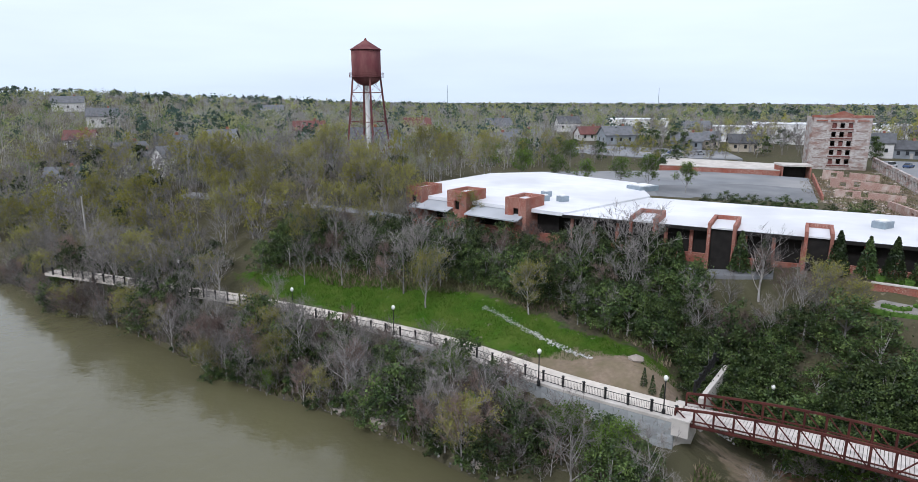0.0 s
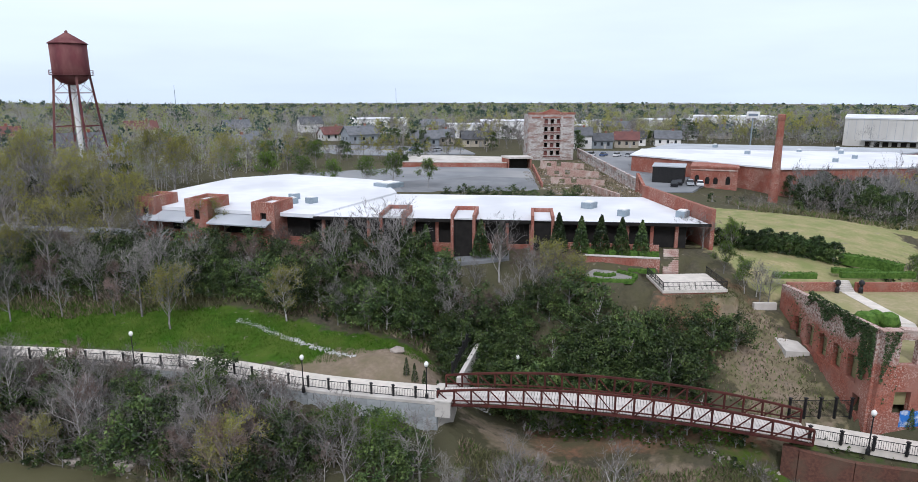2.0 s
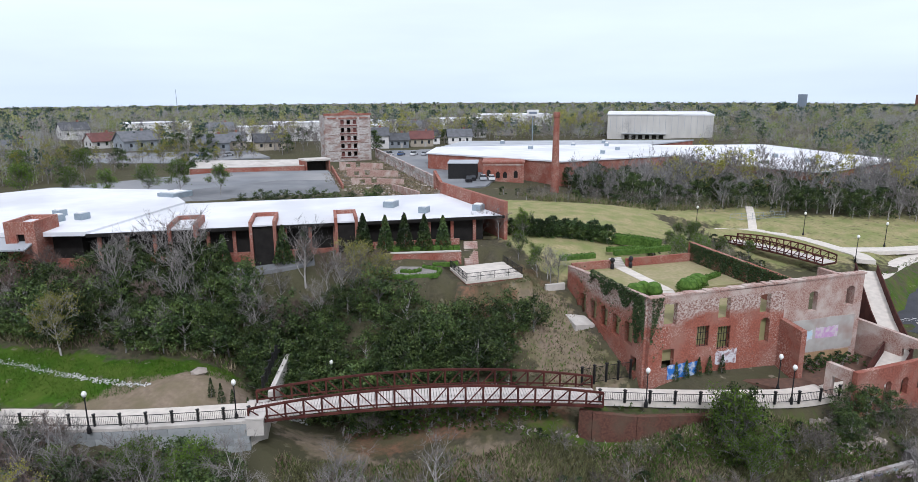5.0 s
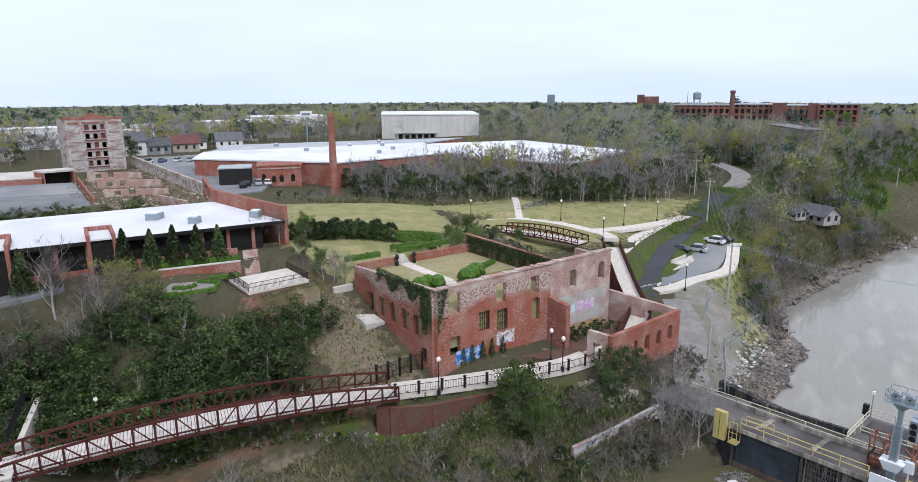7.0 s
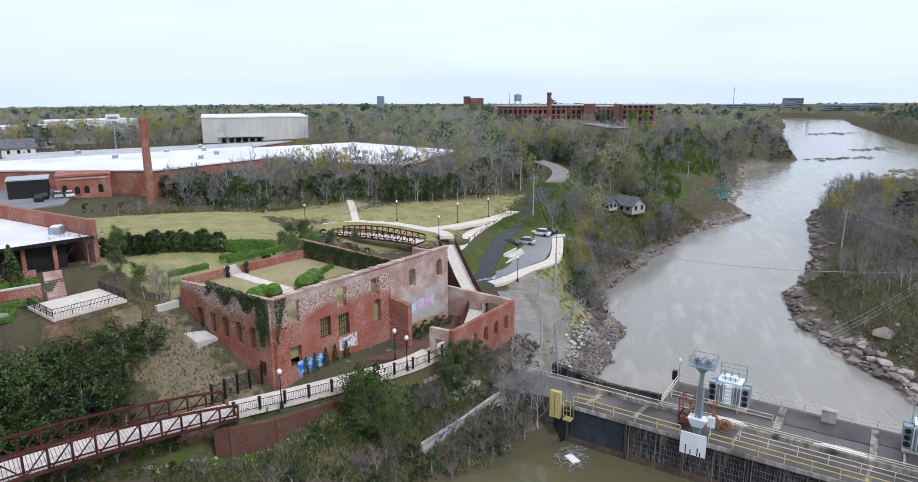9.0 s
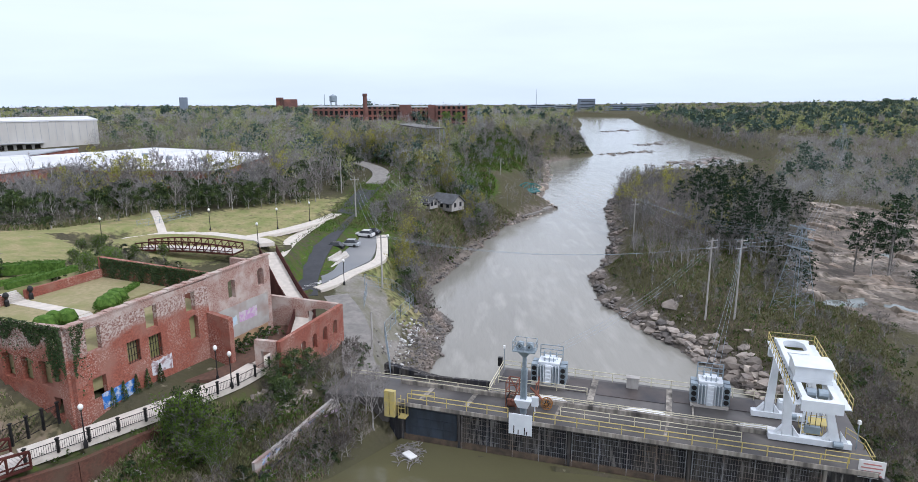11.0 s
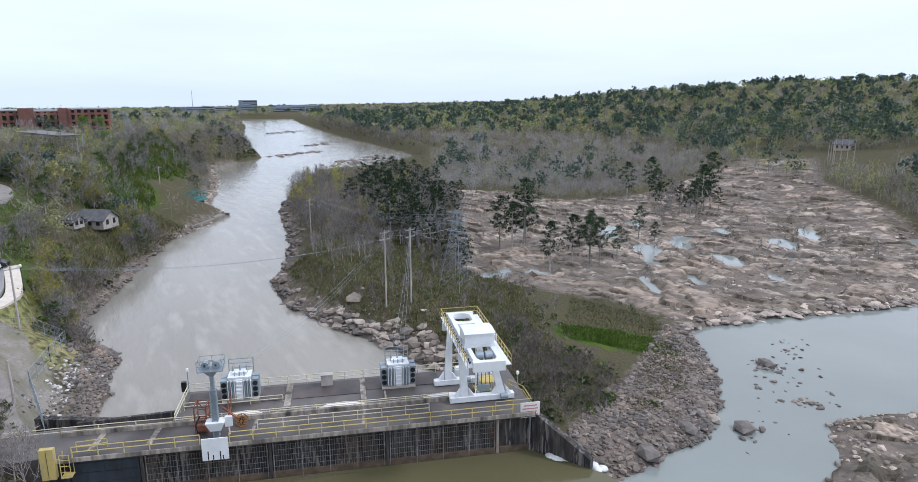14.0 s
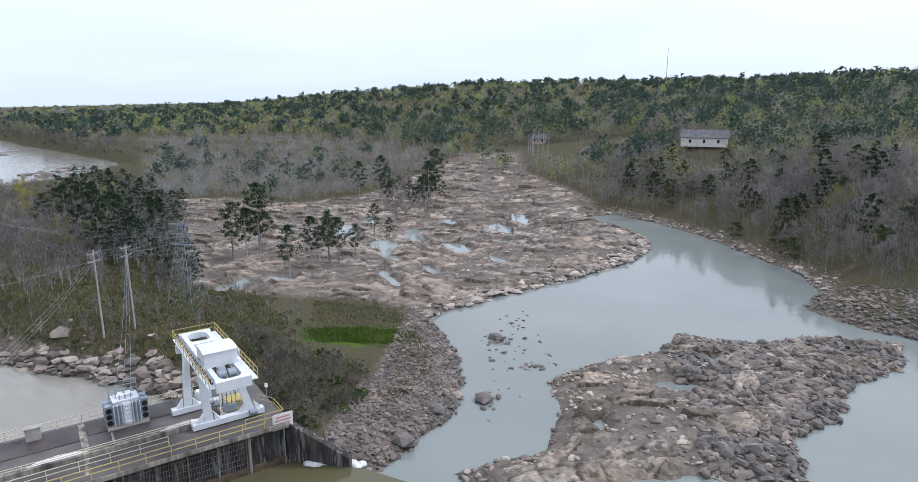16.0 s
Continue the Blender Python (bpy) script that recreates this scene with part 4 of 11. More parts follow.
def stair_tower(c, along, w, depth, top, solid_front):
    n = Vector((-along.y, along.x))
    t = math.atan2(along.y, along.x)
    f = Vector(c)
    g = Geo()
    for sgn in (-1, 1):
        q = f + along * sgn * (w / 2 - 0.2) + n * depth / 2
        g.box(q.x, q.y, 5.5, 0.4, depth, top - 5.5, t)
    q = f + n * (depth - 0.2)
    g.box(q.x, q.y, 5.5, w - 0.82, 0.4, top - 5.5, t)
    tw = part("tower", g, BRICK, wb, "red brick stair tower")
    if solid_front:
        a, b = f - along * (w / 2 - 0.41) + n * 0.2, f + along * (w / 2 - 0.41) + n * 0.2
        part("tower_front", Geo().wall(tuple(a), tuple(b), 5.5, top, 0.36, ((w / 2 - 0.9, w / 2 + 0.1, 6.4, 7.9),)), BRICK, tw)
    q = f + n * depth / 2
    part("tower_roof", Geo().box(q.x, q.y, top - 0.75, w - 0.84, depth - 0.5, 0.2, t), WHITE_ROOF, tw)
    # filler box whose near-black colour stands in for shade in the open front
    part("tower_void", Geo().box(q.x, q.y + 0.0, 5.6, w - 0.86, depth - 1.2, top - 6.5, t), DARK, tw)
    return tw


for s0, base, al, nn, w, dep, sf in ((0.5, q0, fa, nA, 3.6, 5.5, True), (9.8, q0, fa, nA, 4.0, 5.5, True), (21.2, q0, fa, nA, 3.8, 5.5, True),
                                 (12.0, p0, dF, nF, 3.6, 7, False), (22.2, p0, dF, nF, 3.5, 7, False), (33.4, p0, dF, nF, 3.2, 6.5, False)):
    stair_tower(tuple(base + al * s0 - nn * 1.6), al, w, dep, 15.0 if sf else 14.0, sf)
for x, y, s in ((57, 84.5, 2.2), (58, 77, 1.6), (65.5, 73, 1.8), (15, 109, 1.5), (17, 104, 1.6), (14, 104.5, 1.5), (34, 118, 4.5)):
    o = thing("roof_unit", (x, y, 13.0), "grey rooftop air conditioning unit on the white roof", "air conditioner", "roof units")
    part("casing", Geo().box(x, y, 13.0 if x > 20 else 13.3, s, s * 0.8, 0.9, 0.5), GALV, o)
    part("hood", Geo().box(x, y, 13.9 if x > 20 else 14.2, s * 0.7, s * 0.6, 0.15, 0.5), WHITE_PAINT, o)

# ---- brick ruin with roof garden ----
RC = Vector((57.2, 36.4))
ru = Vector((0.916, -0.401)).normalized()
rv = Vector((0.401, 0.916))


def R(u, v):
    return tuple(RC + ru * u + rv * v)


def bleached_top(m, low, high):
    """Lime-bleached patches that creep down from the top of an old wall."""
    n, l = m.node_tree.nodes, m.node_tree.links
    b = n["Principled BSDF"]
    src = b.inputs["Base Color"].links[0].from_socket
    tc, sp, t, t2 = n.new("ShaderNodeTexCoord"), n.new("ShaderNodeSeparateXYZ"), n.new("ShaderNodeTexNoise"), n.new("ShaderNodeTexNoise")
    l.new(tc.outputs["Object"], sp.inputs[0])
    r1, r2, ad, x = n.new("ShaderNodeMapRange"), n.new("ShaderNodeMapRange"), n.new("ShaderNodeMath"), n.new("ShaderNodeMixRGB")
    r1.inputs[1].default_value, r1.inputs[2].default_value, r1.inputs[3].default_value, r1.inputs[4].default_value, r1.clamp = low, high, -0.55, 0.55, False
    l.new(sp.outputs[2], r1.inputs[0])
    t.inputs["Scale"].default_value, t.inputs["Detail"].default_value = 0.16, 6.0
    l.new(tc.outputs["Object"], t.inputs["Vector"])
    l.new(r1.outputs[0], ad.inputs[0])
    l.new(t.outputs[0], ad.inputs[1])
    r2.inputs[1].default_value, r2.inputs[2].default_value = 0.56, 0.7
    l.new(ad.outputs[0], r2.inputs[0])
    t2.inputs["Scale"].default_value, t2.inputs["Detail"].default_value = 5.0, 4.0
    l.new(tc.outputs["Object"], t2.inputs["Vector"])
    ramp = n.new("ShaderNodeValToRGB")
    ramp.color_ramp.elements[0].position, ramp.color_ramp.elements[0].color = 0.4, (0.24, 0.13, 0.105, 1)
    ramp.color_ramp.elements[1].position, ramp.color_ramp.elements[1].color = 0.6, (0.5, 0.42, 0.37, 1)
    l.new(t2.outputs[0], ramp.inputs[0])
    l.new(r2.outputs[0], x.inputs[0])
    l.new(src, x.inputs[1])
    l.new(ramp.outputs[0], x.inputs[2])
    l.new(x.outputs[0], b.inputs["Base Color"])
    return m


RUIN_BRICK = bleached_top(material("bleached_red_brick", (0.34, 0.12, 0.08), (0.22, 0.078, 0.056), 5.0, 0.92, bump=0.6, bump_scale=14, third=(0.3, 0.15, 0.115), third_scale=0.4, speck=((0.42, 0.28, 0.23), 6.0, 0.35), spec=0.15), 4.2, 10.2)
ruin = thing("brick_mill_ruin", (*R(12, 8), -1), "roofless red brick mill ruin with a terrace garden inside", "ruin")
front = [(1.7, 3.2, 1.2, 3.6), (5.9, 7.5, 3.4, 5.8), (8.6, 10.3, 2.8, 5.5), (1.6, 3.2, 6.3, 8.8), (8.5, 10.0, 6.3, 8.8), (14.0, 15.4, 6.4, 8.7), (14.3, 15.6, 2.9, 5.9, 0.6), (20.8, 22.0, 6.0, 8.4, 0.3), (26.2, 27.4, 6.2, 8.6, 0.5)]
part("front_wall", Geo().wall(R(0, 0), R(17.4, 0), -1.5, 9.6, 0.6, [(a, b, c + 1.5, d + 1.5, *k) for a, b, c, d, *k in front if b < 17.4]), RUIN_BRICK, ruin, "red brick front wall with empty windows")
part("front_wall", Geo().wall(R(17.4, 0.0), R(28.6, 0.0), -1.5, (9.7, 10.0), 0.6, [(a - 17.4, b - 17.4, c + 1.5, d + 1.5, *k) for a, b, c, d, *k in front if b > 17.4]), PALE_BRICK, ruin, "paler brick wall with two window holes")
part("wall_band", Geo().wall(R(0.0, -0.312), R(17.38, -0.312), 8.95, 9.58, 0.03), PALE_BRICK, ruin, "pale weathered top courses")
part("wall_pier", Geo().wall(R(17.3, -3.6), R(17.3, -0.31), -1.5, (5.2, 5.6), 0.7), BRICK, ruin)
side_w = [(2.3 + 2.75 * k, 4.0 + 2.75 * k, 4.6, 7.2, 0.3) for k in range(5)] + [(1.2, 2.3, 8.2, 10.2), (1.2, 2.4, 1.8, 3.6)]
part("side_wall", Geo().wall(R(0.0, 0.31), R(0, 19.0), -1.5, (9.6, 8.2), 0.6, side_w), RUIN_BRICK, ruin, "red brick side wall with a row of empty windows")
back_w = [(1.5 + 2.4 * k, 2.6 + 2.4 * k, 9.0, 10.9, 0.3) for k in range(7)]
part("far_wall", Geo().wall(R(19.0, 19.5), R(19.0, 0.31), -1.5, (10.0, 9.8), 0.6, back_w), BRICK, ruin, "ivy-grown brick wall with window openings")
part("back_wall", Geo().wall(R(28.4, 0.31), R(28.4, 6.0), -1.5, 9.0, 0.6, [(1.0, 2.2, 7.2, 9.4, 0.4)]), PALE_BRICK, ruin)
terrace = part("terrace", Geo().prism([R(0.4, 7.6), R(18.6, 7.6), R(18.6, 18.9), R(0.4, 18.9)], 2.0, 7.4), material("dormant_lawn", (0.33, 0.28, 0.16), (0.26, 0.23, 0.12), 1.8, 0.95, bump=0.6, bump_scale=9, third=(0.22, 0.22, 0.09), third_scale=0.25), ruin, "straw-coloured terrace lawn inside the ruin")
LAWN_MAT = terrace.data.materials[0]
part("terrace_walk", Geo().prism([R(6.6, 7.7), R(8.2, 7.7), R(8.2, 18.6), R(6.6, 18.6)], 7.3, 7.44), PATHWAY, ruin, "pale concrete walk across the lawn")
part("upper_wall", Geo().wall(R(0.2, 18.9), R(6.4, 18.9), 6.5, 8.5, 0.4), BRICK, ruin)
part("upper_wall", Geo().wall(R(8.4, 18.9), R(19, 18.9), 6.5, 8.5, 0.4), BRICK, ruin)
st = Geo()
for k in range(6):
    a = 18.6 + k * 0.28
    st.prism([R(6.5, a), R(8.3, a), R(8.3, a + 0.3), R(6.5, a + 0.3)], 7.0, 7.5 + k * 0.17)
part("staircase", st, CONCRETE, ruin)
# annex and courtyard
ax0, ax1, ax2, ax3 = (68.7, 19.9), (82.8, 15.2), (85.0, 26.6), (68.2, 22.2)
part("annex_front", Geo().wall(ax0, ax1, -3.5, (3.4, 3.2), 0.55, [(4.2 + 2.6 * k, 5.3 + 2.6 * k, 3.2, 5.2, 0.5) for k in range(4)]), BRICK, ruin, "low red brick annex wall with small arched windows")
part("annex_side", Geo().wall((68.95, 20.2), (69.55, 22.8), -3.5, 3.4, 0.55, [(0.7, 1.9, 3.6, 5.6)]), PALE_BRICK, ruin, "weathered brick end with a window hole")
part("annex_back", Geo().wall((82.9, 15.55), ax2, -3.5, (3.2, 4.0), 0.55, [(0.6, 4.4, 1.5, 5.9, 1.0)]), PALE_BRICK, ruin, "brick cross wall with a wide arch")
solid("courtyard_floor", Geo().prism([R(10.5, -1.8), (68.6, 22.4), (82.6, 16.4), (84.7, 25.2), R(28, -0.5), R(17.8, -0.5), R(17.8, -3.6)], -1.5, -0.35), material("brown_mulch", (0.14, 0.08, 0.055), (0.1, 0.06, 0.045), 2, 0.95, bump=0.5), "brown mulch planting bed in the courtyard", "ground", kind="structure")
RAMP = [(70, 22.6), (76, 19.6), (84, 20.4), (92, 24.6), (106, 31.4)]
ramp = thing("ramp_walkway", (84, 20.4, 0), "pale concrete ramp between rust-red steel side walls", "walkway", kind="structure")
part("deck", strip(Geo(), RAMP, 2.6, [0.0, 0.3, 1.0, 2.2, 4.6], 0.4), PATHWAY, ramp)
for sgn in (-1, 1):
    ln = offset_line(RAMP[1:], sgn * 1.4)
    g = Geo()
    zs = [0.3, 1.0, 2.2, 4.6]
    for i in range(3):
        g.wall(ln[i], ln[i + 1], min(zs[i], zs[i + 1]) - 2.2, (zs[i] + 1.1, zs[i + 1] + 1.1), 0.12)
    part("side_wall", g, RUST, ramp, "rust-red steel parapet")

# ---- dam and powerhouse deck ----
DO = Vector((64.3, 5.8))
du = Vector((-0.309, -0.951)).normalized()
dv = Vector((0.951, -0.309)).normalized()


def D(u, v):
    return tuple(DO + du * u + dv * v)


def D3(u, v, z):
    return (*D(u, v), z)


DZ = -1.6
RACK = material("pale_iron_rack", (0.3, 0.31, 0.32), (0.13, 0.13, 0.135), 2, 0.7, third=(0.2, 0.15, 0.11), third_scale=0.3)
BLUE_GATE = material("blue_grey_gate_plate", (0.05, 0.065, 0.085), (0.03, 0.036, 0.045), 0.8, 0.6, bump=0.2, stretch=(1, 1, 0.4))
FASCIA = material("streaked_fascia_concrete", (0.4, 0.37, 0.32), (0.2, 0.18, 0.155), 1.6, 0.9, bump=0.3, third=(0.07, 0.065, 0.06), third_scale=0.5, stretch=(1.5, 1.5, 0.2))
TIDE = material("brown_waterline_concrete", (0.13, 0.095, 0.065), (0.07, 0.055, 0.042), 1.4, 0.8, bump=0.3)
TAR = material("tarred_deck_cover", (0.035, 0.034, 0.038), (0.075, 0.062, 0.058), 0.5, 0.45, third=(0.12, 0.1, 0.09), third_scale=0.18)
RAIL_PALE = material("pale_yellow_paint", (0.62, 0.58, 0.42), (0.52, 0.49, 0.36), 2, 0.6)
dam = thing("hydro_dam", D3(22, 5, -12), "stained concrete hydro dam with a deck, trash racks and railings", "dam")
part("deck", Geo().prism([D(u, v) for u, v in ((-1.5, -0.5), (-1.5, 5.6), (8.6, 6.2), (8.6, 11.6), (45.5, 11.6), (45.5, -0.5))], DZ - 0.5, DZ), DECK_CONC, dam, "damp grey concrete deck")
part("fascia", Geo().prism([D(u, v) for u, v in ((-0.5, -0.62), (-0.5, -0.51), (45.4, -0.51), (45.4, -0.62))], DZ - 0.35, DZ + 0.08), FASCIA, dam, "pale streaked deck edge")
part("upstream_wall", Geo().prism([D(u, v) for u, v in ((-1.5, 0.35), (-1.5, 4.0), (45.3, 4.0), (45.3, 0.35))], -13, DZ - 0.502), DARK_CONC, dam, "black-stained upstream face")
part("waterline_band", Geo().prism([D(u, v) for u, v in ((0.2, 0.1), (0.2, 0.34), (45.2, 0.34), (45.2, 0.1))], -9, POOL_Z + 0.55), TIDE, dam, "brown waterline course")
part("downstream_wall", Geo().prism([D(u, v) for u, v in ((8.6, 4.02), (8.6, 11.2), (45.3, 11.2), (45.3, 4.02))], -13, DZ - 0.502), DARK_CONC, dam)
for uu in (0.2, 6.7, 18.4, 29.9, 41.5):
    part("buttress", Geo().prism([D(a, b) for a, b in ((uu - 0.14, 0.0), (uu - 0.14, 0.33), (uu + 0.14, 0.33), (uu + 0.14, 0.0))], -9, DZ - 0.56), FASCIA if uu > 40 else DARK_CONC, dam)
part("gate_plate", Geo().prism([D(u, v) for u, v in ((0.5, 0.2), (0.5, 0.33), (6.4, 0.33), (6.4, 0.2))], -9, DZ - 0.9), BLUE_GATE, dam, "blue-grey steel gate plate")
g = Geo()
for uu in (1.9, 3.4, 4.9):
    g.beam(D3(uu, 0.16, -6.5), D3(uu, 0.16, DZ - 1.2), 0.05)
for zz in (-5.6, -4.6, -3.6, -2.6):
    g.beam(D3(0.6, 0.15, zz), D3(6.3, 0.15, zz), 0.05)
part("gate_rib", g, BLUE_GATE, dam)
for u0, u1 in ((7.0, 18.1), (18.7, 29.6), (30.2, 41.2)):
    g = Geo()
    n_ = 46
    for j in range(n_ + 1):
        uu = u0 + (u1 - u0) * j / n_
        g.beam(D3(uu, 0.24, -6.6), D3(uu, 0.24, DZ - 1.05), 0.022)
    for zz in (-5.7, -5.1, -4.5, -3.9, -3.3, -2.75):
        g.beam(D3(u0, 0.2, zz), D3(u1, 0.2, zz), 0.03)
    part("trash_rack", g, RACK, dam, "grid of thin iron trash rack bars", kind="stuff")
    for j in range(5):
        uu = u0 + (u1 - u0) * j / 4
        part("rack_post", Geo().beam(D3(uu, 0.14, -6.6), D3(uu, 0.14, DZ - 0.8), 0.09), RACK, dam)
part("parapet", Geo().prism([D(u, v) for u, v in ((-1.5, 3.75), (-1.5, 4.15), (37.0, 4.15), (37.0, 3.75))], DZ, DZ + 0.42), FASCIA, dam, "stained kerb between roadway and deck")
part("low_wall", Geo().wall(D(-0.5, 5.5), D(8.5, 6.1), DZ - 0.4, DZ + 0.55, 0.4), DARK_CONC, dam)
part("wing_wall", Geo().wall(D(45.3, 0.6), (44.5, -40.6), -13, (DZ, -5.2), 0.8), DARK_CONC, dam, "sloping black-stained wing wall")
part("shore_wall", Geo().wall(D(8.6, 6.3), (75.5, 8.5), -13, (DZ - 0.6, -2.2), 0.7), DARK_CONC, dam)
for u0, u1, v0 in ((9.2, 12.7, 7.6), (16.9, 19.4, 7.6), (20.3, 27.6, 7.5), (28.4, 30.2, 8.2), (33.7, 36.8, 8.2)):
    part("hatch_cover", Geo().prism([D(u, v) for u, v in ((u0, v0), (u0, 11.0), (u1, 11.0), (u1, v0))], DZ, DZ + 0.06), TAR, dam, "dark tarred deck cover")
for u0, u1 in ((19.5, 20.2), (27.7, 28.3), (30.3, 30.5)):
    part("joint_strip", Geo().prism([D(u, v) for u, v in ((u0 - 0.1, 4.3), (u0, 11.2), (u1, 11.2), (u1 - 0.1, 4.3))], DZ, DZ + 0.09), FASCIA, dam, "pale concrete joint strip")
for u0, u1 in ((2.2, 2.7), (7.3, 7.8), (16.8, 17.1), (27.7, 28.0)):
    part("kerb_strip", Geo().prism([D(u, v) for u, v in ((u0 - 0.3, 0.5), (u0, 3.7), (u1, 3.7), (u1 - 0.3, 0.5))], DZ, DZ + 0.03), FASCIA, dam)
for k, (c_, w_) in enumerate(((15.7, 1.9), (25.6, 2.7), (36.6, 2.6))):
    ring = [D(c_ + w_ * math.cos(a), 4.2 + 1.1 * math.sin(a)) for a in [math.pi * j / 12 for j in range(13)]]
    part("hatch_dome", Geo().prism(ring, DZ, [DZ + 0.08 + 0.2 * math.sin(math.pi * j / 12) for j in range(13)]), WHITE_PAINT, dam, "white rounded hatch cover")


def pipe_rail(line, name="railing", label="yellow painted pipe railing on the dam deck", mat=None, h=1.05, step=2.2, r=0.045):
    mat = mat or YELLOW
    f = thing(name, line[0], label, "railing", "dam railings")
    pts = [Vector(p) for p in line]
    for a, b in zip(pts, pts[1:]):
        n = max(1, round((b - a).length / step))
        for hz in (h, h * 0.52):
            part("rail", Geo().rod(a + Vector((0, 0, hz)), b + Vector((0, 0, hz)), r, n=5), mat, f)
        for k in range(n + 1):
            p = a.lerp(b, k / n)
            part("post", Geo().rod(p - Vector((0, 0, 0.02)), p + Vector((0, 0, h)), r, n=5), mat, f)
    return f


pipe_rail([D3(1, -0.38, DZ), D3(12.1, -0.38, DZ)], r=0.055)
pipe_rail([D3(14.8, -0.38, DZ), D3(43, -0.38, DZ)], r=0.055)
pipe_rail([D3(41.4, 0.5, DZ), D3(45.3, 0.5, DZ), D3(45.3, 3.5, DZ), D3(44.2, 5.5, DZ)])
pipe_rail([D3(1.0, 0.8, DZ), D3(3.6, 1.0, DZ)], h=0.9)
pipe_rail([D3(-8, 4.2, DZ - 0.2), D3(-1.5, 3.95, DZ), D3(8.8, 3.95, DZ)], mat=RAIL_PALE, h=0.9, step=4)
pipe_rail([D3(8.8, 3.95, DZ + 0.42), D3(37, 3.95, DZ + 0.42)], mat=RAIL_PALE, h=0.45, step=4.4)
pipe_rail([D3(8.9, 4.4, DZ), D3(8.9, 11.3, DZ), D3(45.3, 11.3, DZ)], mat=RAIL_PALE)
pipe_rail([D3(17.2, 1.7, DZ), D3(34.5, 1.7, DZ)], "barrier", "pale pipe barrier standing on the deck", RAIL_PALE, 0.95, 2.6)
pipe_rail([D3(9.2, 7.2, DZ), D3(19.3, 7.2, DZ)], mat=RAIL_PALE, h=0.8, step=3.2)

# gantry crane: two frames on long sills, a long top frame that reaches out over the pool
cr = thing("gantry_crane", D3(40, 5.2, DZ), "white steel gantry crane standing on the dam", "crane")
CT = 6.7
side, ahead = Vector((*du, 0)), Vector((*dv, 0))


def taper(foot, head, fu, hu, fv, hv):
    vs = [foot + side * a * fu + ahead * b * fv for a, b in ((-1, -1), (1, -1), (1, 1), (-1, 1))]
    vs += [head + side * a * hu + ahead * b * hv for a, b in ((-1, -1), (1, -1), (1, 1), (-1, 1))]
    return Geo().add(vs, [(3, 2, 1, 0), (4, 5, 6, 7), (0, 1, 5, 4), (1, 2, 6, 5), (2, 3, 7, 6), (3, 0, 4, 7)])


for vv, us in ((3.2, (38.6, 42.7)), (7.7, (37.6, 41.9))):
    for uu, tu in zip(us, (38.1, 41.0) if vv < 5 else (37.9, 40.7)):
        part("leg", taper(Vector(D3(uu, vv, DZ + 0.7)), Vector(D3(tu, vv, CT - 0.8)), 0.42, 0.25, 0.26, 0.24), WHITE_STEEL, cr)
        for sg in (-1, 1):
            b_ = Vector(D3(uu + sg * 0.5, vv, DZ + 0.7))
            part("gusset", Geo().add([b_ + ahead * 0.28, b_ - ahead * 0.28, b_ + side * sg * 0.6 + ahead * 0.28, b_ + side * sg * 0.6 - ahead * 0.28, b_ + Vector((0, 0, 0.9)) - side * sg * 0.05 + ahead * 0.28, b_ + Vector((0, 0, 0.9)) - side * sg * 0.05 - ahead * 0.28],
                                    [(0, 2, 4), (1, 5, 3), (0, 1, 3, 2), (2, 3, 5, 4), (0, 4, 5, 1)]), WHITE_STEEL, cr)
    part("sill_beam", Geo().prism([D(u, v) for u, v in ((us[0] - 1.6, vv - 0.4), (us[0] - 1.6, vv + 0.4), (us[1] + 1.4, vv + 0.4), (us[1] + 1.4, vv - 0.4))], DZ + 0.12, DZ + 0.7), WHITE_STEEL, cr)
    for uu in (us[0] - 1.1, us[0] + 0.2, us[1] - 0.3, us[1] + 0.9):
        part("wheel", Geo().rod(D3(uu, vv - 0.15, DZ + 0.2), D3(uu, vv + 0.15, DZ + 0.2), 0.2, n=10), BLACK, cr)
    part("portal_tie", Geo().beam(D3(us[0] - 0.6, vv, CT - 1.2), D3(us[1] - 0.6, vv, CT - 1.2), 0.5, 0.8), WHITE_STEEL, cr)
for uu in (37.95, 40.35):
    part("girder", Geo().prism([D(u, v) for u, v in ((uu - 0.22, -5.2), (uu - 0.22, 8.6), (uu + 0.22, 8.6), (uu + 0.22, -5.2))], CT - 0.6, CT), WHITE_STEEL, cr, "long white box girder")
for v0, v1, zb in ((-5.5, -5.0, CT - 0.95), (8.3, 8.8, CT - 0.65)):
    part("end_beam", Geo().prism([D(u, v) for u, v in ((37.6, v0), (37.6, v1), (40.7, v1), (40.7, v0))], zb, CT + 0.02), WHITE_STEEL, cr)
for vc, sg in ((8.3, -1), (-5.0, 1), (5.6, 1)):
    for uc, su in ((38.17, 1), (40.13, -1)):
        rr = 0.8
        pts = [D(uc, vc)] + [D(uc + su * (rr - rr * math.sin(a)), vc + sg * (rr - rr * math.cos(a))) for a in [math.pi / 2 * j / 6 for j in range(7)]]
        g = Geo().prism(pts, CT - 0.5, CT - 0.01)
        part("corner_plate", g, WHITE_STEEL, cr)
part("cross_beam", Geo().prism([D(u, v) for u, v in ((37.9, 5.0), (37.9, 5.6), (40.4, 5.6), (40.4, 5.0))], CT - 0.7, CT - 0.02), WHITE_STEEL, cr)
